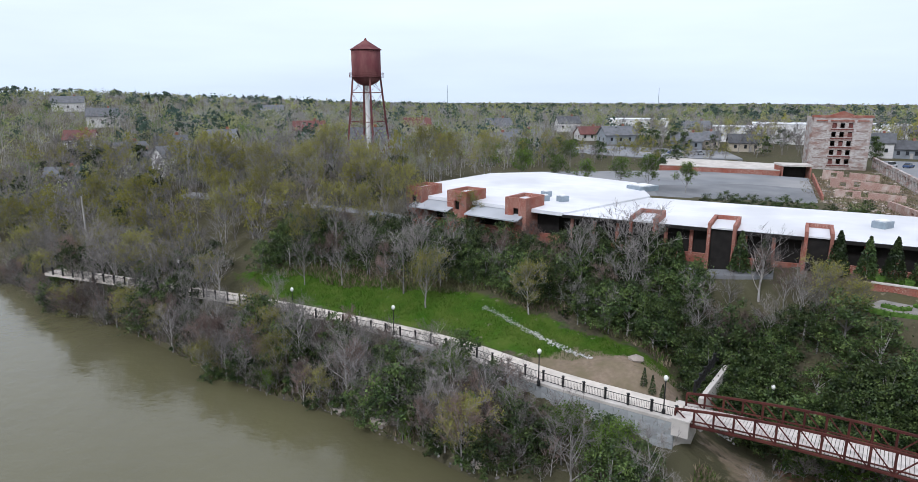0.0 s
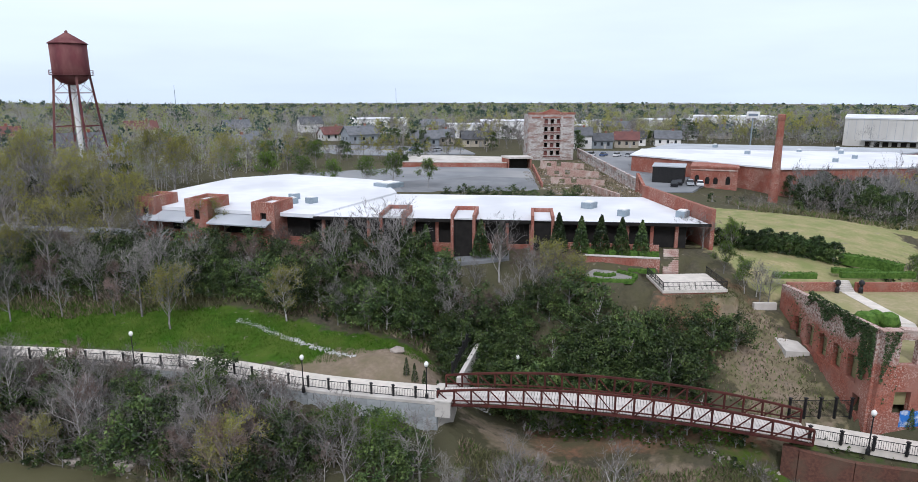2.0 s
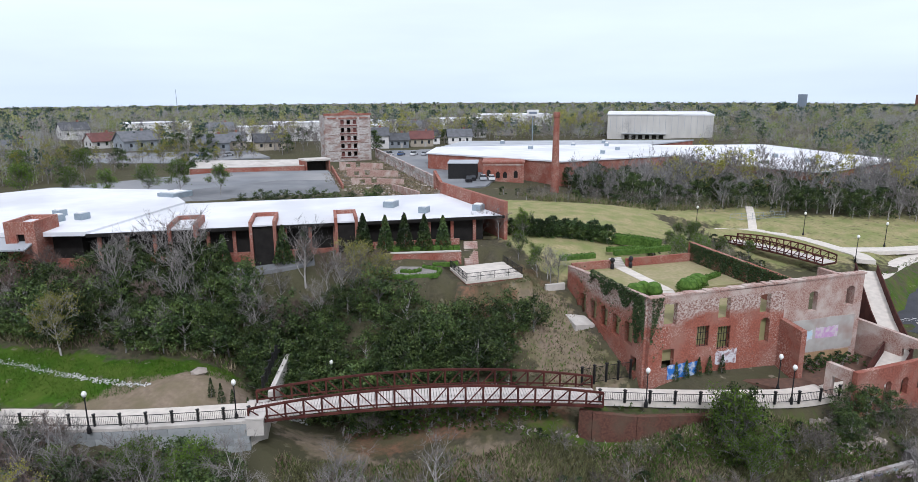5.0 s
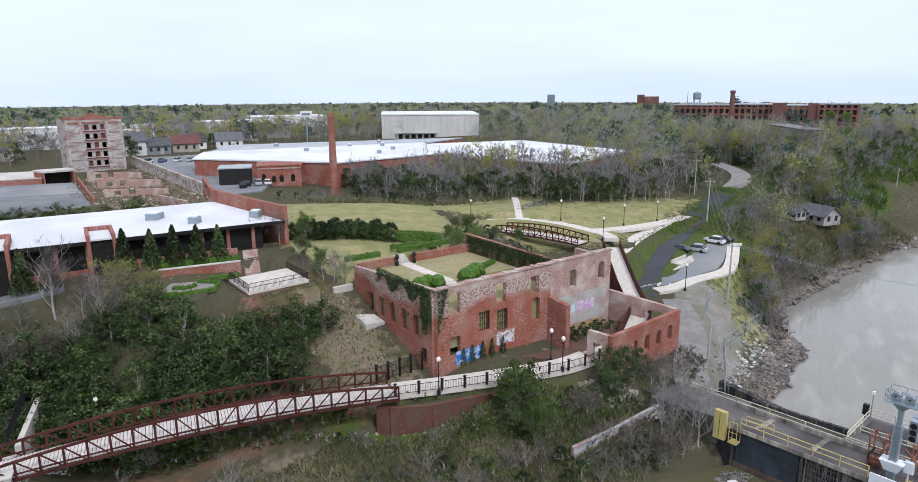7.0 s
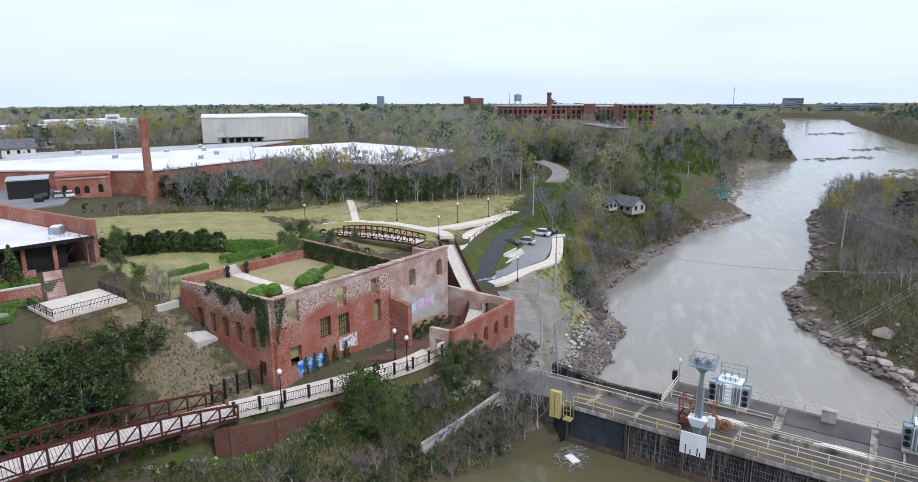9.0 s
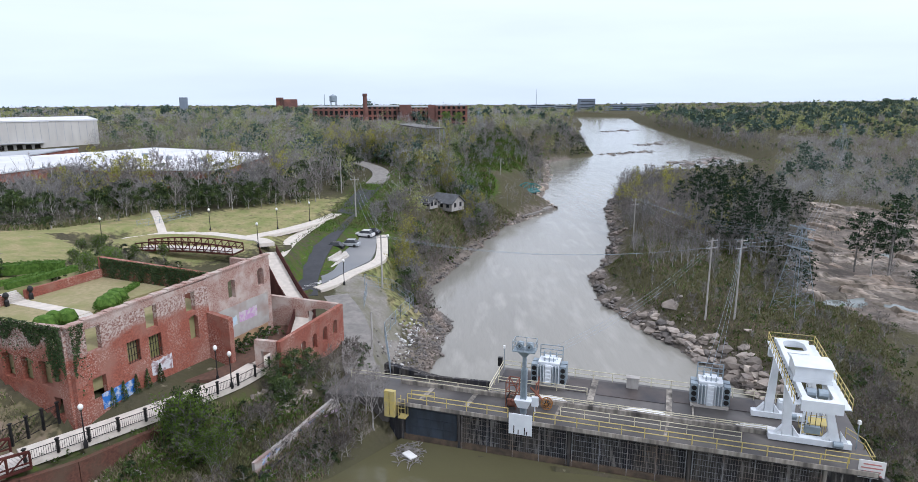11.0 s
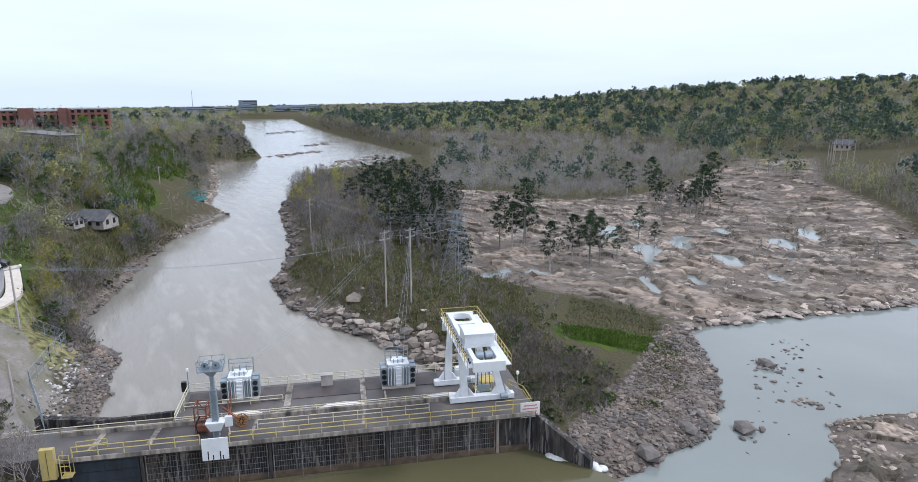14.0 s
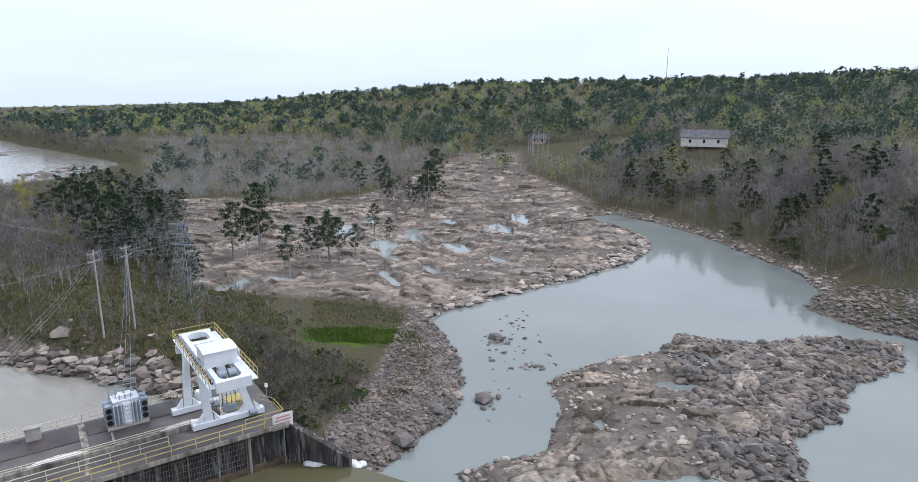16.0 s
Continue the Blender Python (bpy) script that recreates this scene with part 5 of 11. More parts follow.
for u0, u1 in ((37.0, 37.7), (40.6, 41.3)):
    part("walkway", Geo().prism([D(u, v) for u, v in ((u0, -5.4), (u0, 8.8), (u1, 8.8), (u1, -5.4))], CT - 0.5, CT - 0.42), WHITE_STEEL, cr, "white side walkway")
part("trolley_house", Geo().prism([D(u, v) for u, v in ((37.6, -1.9), (37.6, 0.8), (40.5, 0.8), (40.5, -1.9))], CT + 0.4, CT + 1.45), WHITE_STEEL, cr, "white machinery house")
g = Geo()
vs, n_ = [], 8
for j in range(n_ + 1):
    v_ = -2.0 + 2.9 * j / n_
    z_ = CT + 1.46 + 0.2 * math.sin(math.pi * j / n_)
    vs += [D3(37.5, v_, z_), D3(40.6, v_, z_), D3(40.6, v_, CT + 1.4), D3(37.5, v_, CT + 1.4)]
fs = [(3, 2, 1, 0), tuple(4 * n_ + k for k in range(4))] + [(4 * j + k, 4 * j + (k + 1) % 4, 4 * j + 4 + (k + 1) % 4, 4 * j + 4 + k) for j in range(n_) for k in range(4)]
part("house_roof", g.add(vs, fs), WHITE_STEEL, cr, "low arched white roof")
for vv in (-1.9, 0.5):
    part("trolley_beam", Geo().prism([D(u, v) for u, v in ((37.5, vv), (37.5, vv + 0.35), (40.6, vv + 0.35), (40.6, vv))], CT + 0.02, CT + 0.39), WHITE_STEEL, cr)
for uu in (38.3, 39.2):
    part("rope_drum", Geo().rod(D3(uu, -3.4, CT - 0.2), D3(uu + 0.7, -3.4, CT - 0.2), 0.42, n=12), GALV, cr)
for k in range(4):
    part("hoist_rope", Geo().rod(D3(38.5 + 0.4 * k, -3.4, CT - 0.3), D3(38.5 + 0.4 * k, -3.4, CT - 3.2), 0.03, n=4), BLACK, cr)
part("hook_block", Geo().box(*D(39.1, -3.4), CT - 3.8, 1.2, 0.4, 0.6, math.atan2(du.y, du.x)), GALV, cr)
crr = {37.05: Geo(), 41.25: Geo()}
for uu, g in crr.items():
    for hz in (0.5, 1.0):
        g.beam(D3(uu, -5.4, CT - 0.45 + hz), D3(uu, 8.8, CT - 0.45 + hz), 0.05)
    for k in range(13):
        g.beam(D3(uu, -5.4 + 14.2 * k / 12, CT - 0.45), D3(uu, -5.4 + 14.2 * k / 12, CT + 0.55), 0.05)
    part("guard_rail", g, YELLOW, cr, "pale yellow guard rail")
for vv in (8.8,):
    g = Geo()
    for hz in (0.5, 1.0):
        g.beam(D3(37.05, vv, CT - 0.45 + hz), D3(41.25, vv, CT - 0.45 + hz), 0.05)
    part("guard_rail", g, YELLOW, cr)
g = Geo()
for k in range(16):
    v0, v1 = -5.2 + 13.8 * k / 16, -5.2 + 13.8 * (k + 1) / 16
    for j in range(4):
        f0, f1 = j / 4, (j + 1) / 4
        g.rod(D3(37.4, v0 + (v1 - v0) * f0, CT + 0.05 - 0.35 * math.sin(math.pi * f0)), D3(37.4, v0 + (v1 - v0) * f1, CT + 0.05 - 0.35 * math.sin(math.pi * f1)), 0.06, n=4)
part("festoon_cable", g, BLACK, cr, "black looped festoon cable")
lad = Geo()
for k in range(22):
    lad.beam(D3(39.9, 3.6, DZ + 0.8 + k * 0.34), D3(40.3, 3.6, DZ + 0.8 + k * 0.34), 0.04)
for e in (39.9, 40.3):
    lad.beam(D3(e, 3.6, DZ), D3(e, 3.6, CT), 0.06)
part("ladder", lad, WHITE_STEEL, cr)
for zz, u0 in ((DZ + 0.3, 40.2), (DZ + 1.3, 40.8)):
    pl = Geo().prism([D(u, v) for u, v in ((u0, 4.6), (u0, 6.2), (u0 + 1.8, 6.2), (u0 + 1.8, 4.6))], zz, zz + 0.08)
    for e in (0, 1.8):
        for w in (4.6, 6.2):
            pl.beam(D3(u0 + e, w, DZ), D3(u0 + e, w, zz + 1.0), 0.05)
    pl.beam(D3(u0, 4.6, zz + 1.0), D3(u0 + 1.8, 4.6, zz + 1.0), 0.05)
    part("landing", pl, YELLOW, cr, "yellow access landing")
for uu, vv in ((39.8, 7.9), (42.9, 3.2)):
    part("drive_motor", Geo().rod(D3(uu - 0.4, vv - 0.5, DZ + 0.55), D3(uu + 0.4, vv - 0.5, DZ + 0.55), 0.3, n=12), GALV, cr)
ac = solid("condenser_unit", Geo().box(*D(39.6, 9.6), DZ, 1.6, 0.9, 1.1, math.atan2(du.y, du.x)).box(*D(39.6, 9.6), DZ + 1.1, 1.4, 0.7, 0.15, math.atan2(du.y, du.x)), WHITE_STEEL, "white condenser unit beside the crane rail", "machine")


def transformer(u, v):
    o = thing("transformer", D3(u, v, DZ), "white ribbed power transformer with bushings on the deck", "transformer", "power transformers")
    t = math.atan2(du.y, du.x)
    part("base", Geo().box(*D(u, v), DZ, 3.8, 2.2, 0.3, t), CONCRETE, o)
    part("tank", Geo().box(*D(u, v), DZ + 0.3, 2.3, 1.7, 2.4, t), WHITE_STEEL, o)
    part("cover", Geo().box(*D(u, v), DZ + 2.7, 2.4, 1.8, 0.14, t).box(*D(u, v + 0.2), DZ + 2.84, 1.5, 1.0, 0.3, t), WHITE_STEEL, o)
    for k in range(5):
        part("ladder_rung", Geo().box(*D(u, v - 1.16), DZ + 0.5 + k * 0.45, 0.62, 0.1, 0.16, t), WHITE_STEEL, o)
    part("front_cabinet", Geo().box(*D(u, v - 1.0), DZ + 0.3, 0.7, 0.3, 2.3, t), WHITE_STEEL, o)
    for s in (-1, 1):
        for k in range(5):
            part("rib", Geo().box(*D(u + s * (0.5 + k * 0.17), v - 1.0 - 0.06 * (k % 2)), DZ + 0.4, 0.09, 0.36, 2.1, t), GALV if k % 2 else WHITE_STEEL, o)
        for k in range(2):
            part("radiator", Geo().box(*D(u + s * 1.62, v - 0.5 + k * 1.0), DZ + 0.4, 0.7, 0.8, 2.1, t), GALV, o)
        for k in range(3):
            part("fan", Geo().rod(D3(u + s * 1.62, v - 0.92, DZ + 0.75 + 0.65 * k), D3(u + s * 1.62, v - 0.99, DZ + 0.75 + 0.65 * k), 0.27, n=12), BLACK, o)
    for k in range(3):
        c = D(u - 0.7 + k * 0.7, v + 0.3)
        part("bushing", Geo().turned(*c, [(0.13, DZ + 2.84), (0.08, DZ + 3.0), (0.13, DZ + 3.1), (0.08, DZ + 3.25), (0.12, DZ + 3.4), (0.04, DZ + 3.75)], 8), GALV, o)
        c = D(u - 0.5 + k * 0.5, v - 0.5)
        part("bushing", Geo().turned(*c, [(0.08, DZ + 2.84), (0.05, DZ + 3.0), (0.08, DZ + 3.1), (0.03, DZ + 3.35)], 8), GALV, o)
    fr = Geo()
    for s in (-1, 1):
        fr.beam(D3(u + s * 1.3, v + 1.25, DZ), D3(u + s * 1.3, v + 1.25, DZ + 4.1), 0.09)
    for hz in (4.1, 3.6, 3.1):
        fr.beam(D3(u - 1.3, v + 1.25, DZ + hz), D3(u + 1.3, v + 1.25, DZ + hz), 0.07)
    part("frame", fr, GALV, o)
    return o


transformer(14.8, 9.0)
transformer(32.0, 9.0)

# trash rake mast
mast = thing("rake_mast", D3(13.4, 1.0, DZ), "grey steel rake mast with a drum head platform", "mast")
ta = math.atan2(du.y, du.x)
part("column", Geo().box(*D(13.45, 1.0), DZ - 0.6, 0.34, 0.5, 7.6, ta), GALV, mast, "blue-grey lattice column")
for s in (-1, 1):
    part("column_flange", Geo().box(*D(13.45 + s * 0.24, 0.95), DZ - 0.6, 0.12, 0.62, 5.6, ta), GALV, mast)
part("shield", Geo().prism([D(u, v) for u, v in ((12.3, -0.8), (12.3, -0.68), (14.7, -0.68), (14.7, -0.8))], DZ - 1.5, DZ + 0.75), WHITE_STEEL, mast, "pale steel apron plate")
for k, (c_, h_) in enumerate(((12.85, 0.9), (13.3, 0.5), (13.95, 0.8), (14.2, 0.4))):
    part("rust_streak", Geo().box(*D(c_, -0.81), DZ - 1.45, 0.1, 0.016, h_, ta), BLACK, mast, "dark run-off streak")
part("hopper", taper(Vector(D3(13.45, 0.9, DZ + 0.8)), Vector(D3(13.45, 0.9, DZ + 1.7)), 0.5, 0.9, 0.4, 0.6), WHITE_STEEL, mast)
part("head", Geo().prism([D(u, v) for u, v in ((12.3, 0.3), (12.3, 1.8), (14.6, 1.8), (14.6, 0.3))], DZ + 7.0, DZ + 7.1), GALV, mast)
part("head_bracket", taper(Vector(D3(13.45, 1.0, DZ + 6.4)), Vector(D3(13.45, 1.0, DZ + 7.0)), 0.2, 0.7, 0.25, 0.5), GALV, mast)
for s in (12.95, 13.95):
    part("drum", Geo().rod(D3(s, 0.7, DZ + 7.5), D3(s, 1.4, DZ + 7.5), 0.36, n=14), GALV, mast, "dark cable drum")
    part("drum_hub", Geo().rod(D3(s, 0.62, DZ + 7.5), D3(s, 1.48, DZ + 7.5), 0.12, n=8), BLACK, mast)
g = Geo()
ring = [(12.3, 0.3), (14.6, 0.3), (14.6, 1.8), (12.3, 1.8), (12.3, 0.3)]
for a, b in zip(ring, ring[1:]):
    for hz in (0.5, 1.0):
        g.beam(D3(*a, DZ + 7.1 + hz), D3(*b, DZ + 7.1 + hz), 0.045)
    for f in (0, 0.5):
        p = (a[0] + (b[0] - a[0]) * f, a[1] + (b[1] - a[1]) * f)
        g.beam(D3(*p, DZ + 7.1), D3(*p, DZ + 8.1), 0.045)
part("head_rail", g, GALV, mast)
lad = Geo()
for k in range(18):
    lad.beam(D3(13.3, 0.7, DZ + 1 + 0.33 * k), D3(13.62, 0.7, DZ + 1 + 0.33 * k), 0.03)
part("rung_ladder", lad, GALV, mast)

# ---- water tower ----
TX, TY, TG = -24.2, 173.3, 10.0
wt = thing("water_tower", (TX, TY, TG), "rust-red riveted steel water tower on tall legs", "water tower")
part("tank", Geo().turned(TX, TY, [(3.75, 34.6), (3.8, 34.7), (3.8, 41.3)], 28), TANK_RED, wt, "rust-red cylindrical tank", True)
part("roof", Geo().turned(TX, TY, [(4.1, 41.25), (4.1, 41.35), (0.35, 43.7), (0.3, 44.0), (0.12, 44.2)], 28), TANK_RED, wt, "low conical roof")
part("bowl", Geo().turned(TX, TY, [(0.5, 32.2), (2.2, 32.7), (3.3, 33.6), (3.75, 34.6)], 28), TANK_RED, wt, "", True)
part("balcony", Geo().turned(TX, TY, [(4.5, 34.4), (4.5, 34.5)], 28), TANK_RED, wt)
rail = Geo()
for k in range(28):
    a0, a1 = k * 2 * math.pi / 28, (k + 1) * 2 * math.pi / 28
    P0, P1 = (TX + 4.45 * math.cos(a0), TY + 4.45 * math.sin(a0)), (TX + 4.45 * math.cos(a1), TY + 4.45 * math.sin(a1))
    rail.beam((*P0, 34.5), (*P0, 35.5), 0.06)
    for zz in (35.0, 35.5):
        rail.beam((*P0, zz), (*P1, zz), 0.06)
part("balcony_rail", rail, TANK_RED, wt)
legs = [(a, (math.cos(math.radians(a)), math.sin(math.radians(a)))) for a in (20, 110, 200, 290)]


def leg_at(c, z):
    r = 3.7 + (34 - z) / 24 * 2.6
    return (TX + c[0] * r, TY + c[1] * r, z)


for a, c in legs:
    part("leg", Geo().beam(leg_at(c, TG - 0.5), leg_at(c, 34.5), 0.42), TANK_RED, wt)
for (a, c), (b, c2) in zip(legs, legs[1:] + legs[:1]):
    g = Geo()
    for z0, z1 in ((30.5, 34.3), (23, 30.5), (15.5, 23), (TG, 15.5)):
        g.beam(leg_at(c, z0), leg_at(c2, z0), 0.2)
        g.rod(leg_at(c, z0), leg_at(c2, z1), 0.05, n=4)
        g.rod(leg_at(c2, z0), leg_at(c, z1), 0.05, n=4)
    part("bracing", g, TANK_RED, wt)
part("riser_pipe", Geo().rod((TX, TY, TG - 0.5), (TX, TY, 32.3), 0.55, n=12), WHITE_PAINT, wt, "pale riser pipe")

# ---- five-storey mill tower ruin ----
ma, mb = Vector((109.4, 201.2)), Vector((124.4, 196.2))
mu = (mb - ma).normalized()
mv = Vector((-mu.y, mu.x))
MG = 6.5
mt = thing("mill_stair_tower", ((ma + mb) / 2).to_3d() + Vector((0, 0, MG)), "derelict five-storey whitewashed brick mill tower", "tower")
Lm = (mb - ma).length
wins = [(cu, cu + 1.25, 2.3 + 2.75 * k, 4.1 + 2.75 * k, 0.4) for k in range(5) for cu in (5.3, 7.5, 9.7)]
part("front_wall", Geo().wall(tuple(ma), tuple(mb), MG, MG + 16.6, 0.6, wins), PLASTER, mt, "whitewashed peeling brick front")
part("side_wall", Geo().wall(tuple(ma + mv * 0.31), tuple(ma + mv * 9), MG, MG + 16.4, 0.6), PLASTER, mt)
part("side_wall", Geo().wall(tuple(mb + mv * 0.31), tuple(mb + mv * 9), MG, MG + 16.4, 0.6), PLASTER, mt)
part("back_wall", Geo().wall(tuple(ma + mv * 9.3), tuple(mb + mv * 9.3), MG, MG + 16.2, 0.6), BRICK, mt)
cg = Geo().prism([tuple(ma - mu * 0.4 - mv * 0.4), tuple(mb + mu * 0.4 - mv * 0.4), tuple(mb + mu * 0.4 + mv * 1), tuple(ma - mu * 0.4 + mv * 1)], MG + 16.4, MG + 17.1)
part("cornice", cg, BRICK, mt, "dark red brick cornice")
pc = (ma + mb) / 2
part("pediment", Geo().add([(*(pc - mu * 3.4 - mv * 0.3), MG + 17.1), (*(pc + mu * 3.4 - mv * 0.3), MG + 17.1), (*(pc - mv * 0.3), MG + 18.4), (*(pc - mu * 3.4 + mv * 0.6), MG + 17.1), (*(pc + mu * 3.4 + mv * 0.6), MG + 17.1), (*(pc + mv * 0.6), MG + 18.4)],
                            [(0, 1, 2), (5, 4, 3), (0, 2, 5, 3), (1, 4, 5, 2), (0, 3, 4, 1)]), BRICK, mt, "low brick pediment")
WORN = material("worn_dark_courses", (0.2, 0.13, 0.11), (0.34, 0.3, 0.27), 1.3, 0.95, bump=0.4, stretch=(1, 1, 3))
BOARD = material("red_window_board", (0.17, 0.06, 0.05), (0.11, 0.045, 0.04), 1.5, 0.8)
for k in range(6):
    za = MG + 1.15 + 2.75 * k
    a_, b_ = ma - mv * 0.315 + mu * 0.02, mb - mv * 0.315 - mu * 0.02
    part("worn_course", Geo().wall(tuple(a_), tuple(b_), za, za + 0.5, 0.06), WORN, mt, "dark worn brick courses")
for c_ in (0.45, 4.3, 11.5, Lm - 0.45):
    q_ = ma + mu * c_ - mv * 0.36
    part("pilaster", Geo().box(q_.x, q_.y, MG, 0.7, 0.24, 16.2, math.atan2(mu.y, mu.x)), PLASTER, mt)
for k in range(5):
    for j, cu in enumerate((5.3, 7.5, 9.7)):
        if (k * 2 + j) % 5 in (0, 3):
            a_, b_ = ma + mu * cu + mv * 0.1, ma + mu * (cu + 1.25) + mv * 0.1
            part("window_board", Geo().wall(tuple(a_), tuple(b_), MG + 2.3 + 2.75 * k, MG + 3.7 + 2.75 * k, 0.08), BOARD, mt, "dull red window board")
    part("string_course", Geo().wall(tuple(ma + mu * 5.0 - mv * 0.34), tuple(ma + mu * 11.2 - mv * 0.34), MG + 1.7 + 2.75 * k, MG + 2.05 + 2.75 * k, 0.12), BOARD, mt)
part("upper_cornice", Geo().wall(tuple(ma - mv * 0.36), tuple(mb - mv * 0.36), MG + 15.3, MG + 15.7, 0.2), BRICK, mt, "red brick string course")
for k in range(1, 6):
    fl = Geo().prism([tuple(ma + mu * 0.3 + mv * 0.32), tuple(mb - mu * 0.3 + mv * 0.32), tuple(mb - mu * 0.3 + mv * 8.9), tuple(ma + mu * 0.3 + mv * 8.9)], MG + 0.6 + 2.75 * k, MG + 0.8 + 2.75 * k)
    part("floor_slab", fl, DARK, mt)

# ---- chimney ----
cx, cy = 127.5, 112.0
solid("brick_chimney", Geo().turned(cx, cy, [(1.3, 3), (1.3, 4.5), (1.12, 5), (0.72, 24.2), (0.84, 24.4), (0.9, 25.0), (0.84, 25.6), (0.7, 25.7)], 14), BRICK, "tall tapered red brick chimney stack", "chimney")

# ---- warehouse with white roofs ----
wh = thing("warehouse", (160, 130, 6), "wide low brick warehouse with white flat roofs", "warehouse")
W1 = [(136.5, 118), (176, 106), (206, 136), (140, 178), (124, 163)]
part("roof", Geo().prism(W1, 11.6, 12.0), WHITE_ROOF, wh)
part("wall", Geo().prism(inset(W1, 0.5), 2, 11.6), BRICK, wh)
W2 = [(171, 96), (168.5, 61.5), (215, 60), (240, 110), (206, 136), (186, 116)]
part("roof", Geo().prism(W2, 11.0, 11.4), WHITE_ROOF, wh)
part("wall", Geo().prism(inset(W2, 0.5), 2, 11.0), BRICK, wh)
W3 = [(140, 178.5), (206, 136.5), (240, 138), (168, 196)]
part("roof", Geo().prism(W3, 11.2, 11.6), GREY_ROOF, wh)
part("wall", Geo().prism(inset(W3, 0.5), 2, 11.2), BRICK, wh)
bh = thing("brick_boiler_house", (125, 130, 6.5), "small flat-roofed red brick boiler house", "building")
B1 = [(121, 133), (129.5, 125.3), (136, 132), (128, 140)]
part("wall", Geo().prism(B1, 4, 11.4), BRICK, bh)
part("roof", Geo().prism(inset(B1, -0.3), 11.4, 11.8), BRICK, bh)
e0, e1 = Vector(B1[0]), Vector(B1[1])
ed = (e1 - e0).normalized()
eo = Vector((ed.y, -ed.x))
for k, (c_, h_) in enumerate(((1.6, 3.0), (4.2, 1.9), (6.2, 1.9), (9.2, 2.2))):
    q_ = e0 + ed * c_ + eo * 0.02
    g = Geo().box(q_.x, q_.y, 7.2 if k else 6.6, 1.1, 0.16, h_ - 0.5, math.atan2(ed.y, ed.x)).box(q_.x, q_.y, (7.2 if k else 6.6) + h_ - 0.5, 0.7, 0.16, 0.35, math.atan2(ed.y, ed.x))
    part("arched_window", g, DARK, bh)
part("cornice", Geo().wall(tuple(e0 + eo * 0.1), tuple(e1 + eo * 0.1), 10.7, 11.0, 0.2), PALE_BRICK, bh)
for x_, y_, z_ in ((150, 132, 12.0), (163, 124, 12.0), (176, 128, 12.0), (186, 140, 12.0), (158, 150, 12.0), (196, 86, 11.4), (206, 98, 11.4), (190, 74, 11.4), (180, 150, 11.6), (170, 176, 11.6), (200, 152, 11.6)):
    o = thing("roof_unit", (x_, y_, z_), "small pale rooftop vent unit on the warehouse", "air conditioner", "warehouse roof units")
    part("casing", Geo().box(x_, y_, z_, 2.2, 1.4, 1.0, 0.6), GALV, o)
    part("hood", Geo().box(x_, y_, z_ + 1.0, 1.5, 1.0, 0.25, 0.6), WHITE_PAINT, o)
ds = thing("dark_shed", (117, 138, 6.5), "dark grey metal clad shed", "shed")
part("wall", Geo().prism([(113.5, 139.2), (119.6, 133.8), (125, 139.5), (119, 145)], 4, 11.2), BLACK, ds)
part("roof", Geo().prism(inset([(113.5, 139.2), (119.6, 133.8), (125, 139.5), (119, 145)], -0.3), 11.2, 11.5), GREY_ROOF, ds)
bb = thing("white_distribution_hall", (310, 200, 6), "large windowless white distribution hall", "warehouse")
BB = [(279, 210), (308, 167), (350, 195), (320, 240)]
part("wall", Geo().prism(BB, 2, 18.5), material("beige_hall_panels", (0.55, 0.54, 0.5), (0.48, 0.47, 0.44), 0.3, 0.7, stretch=(1, 1, 0.2)), bb)
part("roof", Geo().prism(inset(BB, -0.4), 18.5, 19.1), WHITE_ROOF, bb)
ba, bd = Vector(BB[0]), (Vector(BB[1]) - Vector(BB[0])).normalized()
bo, bt = Vector((bd.y, -bd.x)), math.atan2(bd.y, bd.x)
if bo.dot(ba) > 0:
    bo = -bo
for k in range(6):
    q_ = ba + bd * (10 + k * 3.4) + bo * 0.06
    part("dock_door", Geo().box(q_.x, q_.y, 5.5, 2.2, 0.2, 3.0, bt), DARK, bb, "dark loading dock door")
part("canopy", Geo().box(*(ba + bd * 18.5 + bo * 1.0), 9.0, 22, 2.2, 0.3, bt), GREY_ROOF, bb)
for k in range(17):
    q_ = ba + bd * (1.5 + k * 3.05) + bo * 0.05
    part("panel_rib", Geo().box(q_.x, q_.y, 9.5, 0.18, 0.14, 9.0, bt), GREY_ROOF, bb)

# ---- roads, paved lots and parked cars ----
for kind, width, line in ROADS:
    if kind == "none":
        continue
    mt_, nm, lb = {"asphalt": (ASPHALT, "road", "dark new asphalt road beside the river park"), "gravel": (GRAVEL, "gravel_road", "pale grey gravel track"),
                   "path": (PATHWAY, "path", "pale concrete foot path"), "road": (OLD_ASPHALT, "lane", "bleached asphalt lane below the brick building")}[kind]
    pts = smooth_line(line, 5)
    g = Geo()
    strip(g, [p[:2] for p in pts], width, [p[2] for p in pts], 0.6)
    solid(nm, g, mt_, lb, "road" if kind != "path" else "path", kind="structure")
solid("car_park", Geo().prism([(106, 22.6), (113, 19.8), (121.5, 16.2), (128.5, 16), (141.5, 17), (143, 22.2), (131, 30.2), (127, 31), (118, 27.4), (110, 23.4)], -3.0, [-1.0, -1.0, -0.95, -0.85, -0.2, 0.1, -0.1, -0.1, -0.8, -0.95]), OLD_ASPHALT, "small grey asphalt car park by the road", "car park", kind="structure")
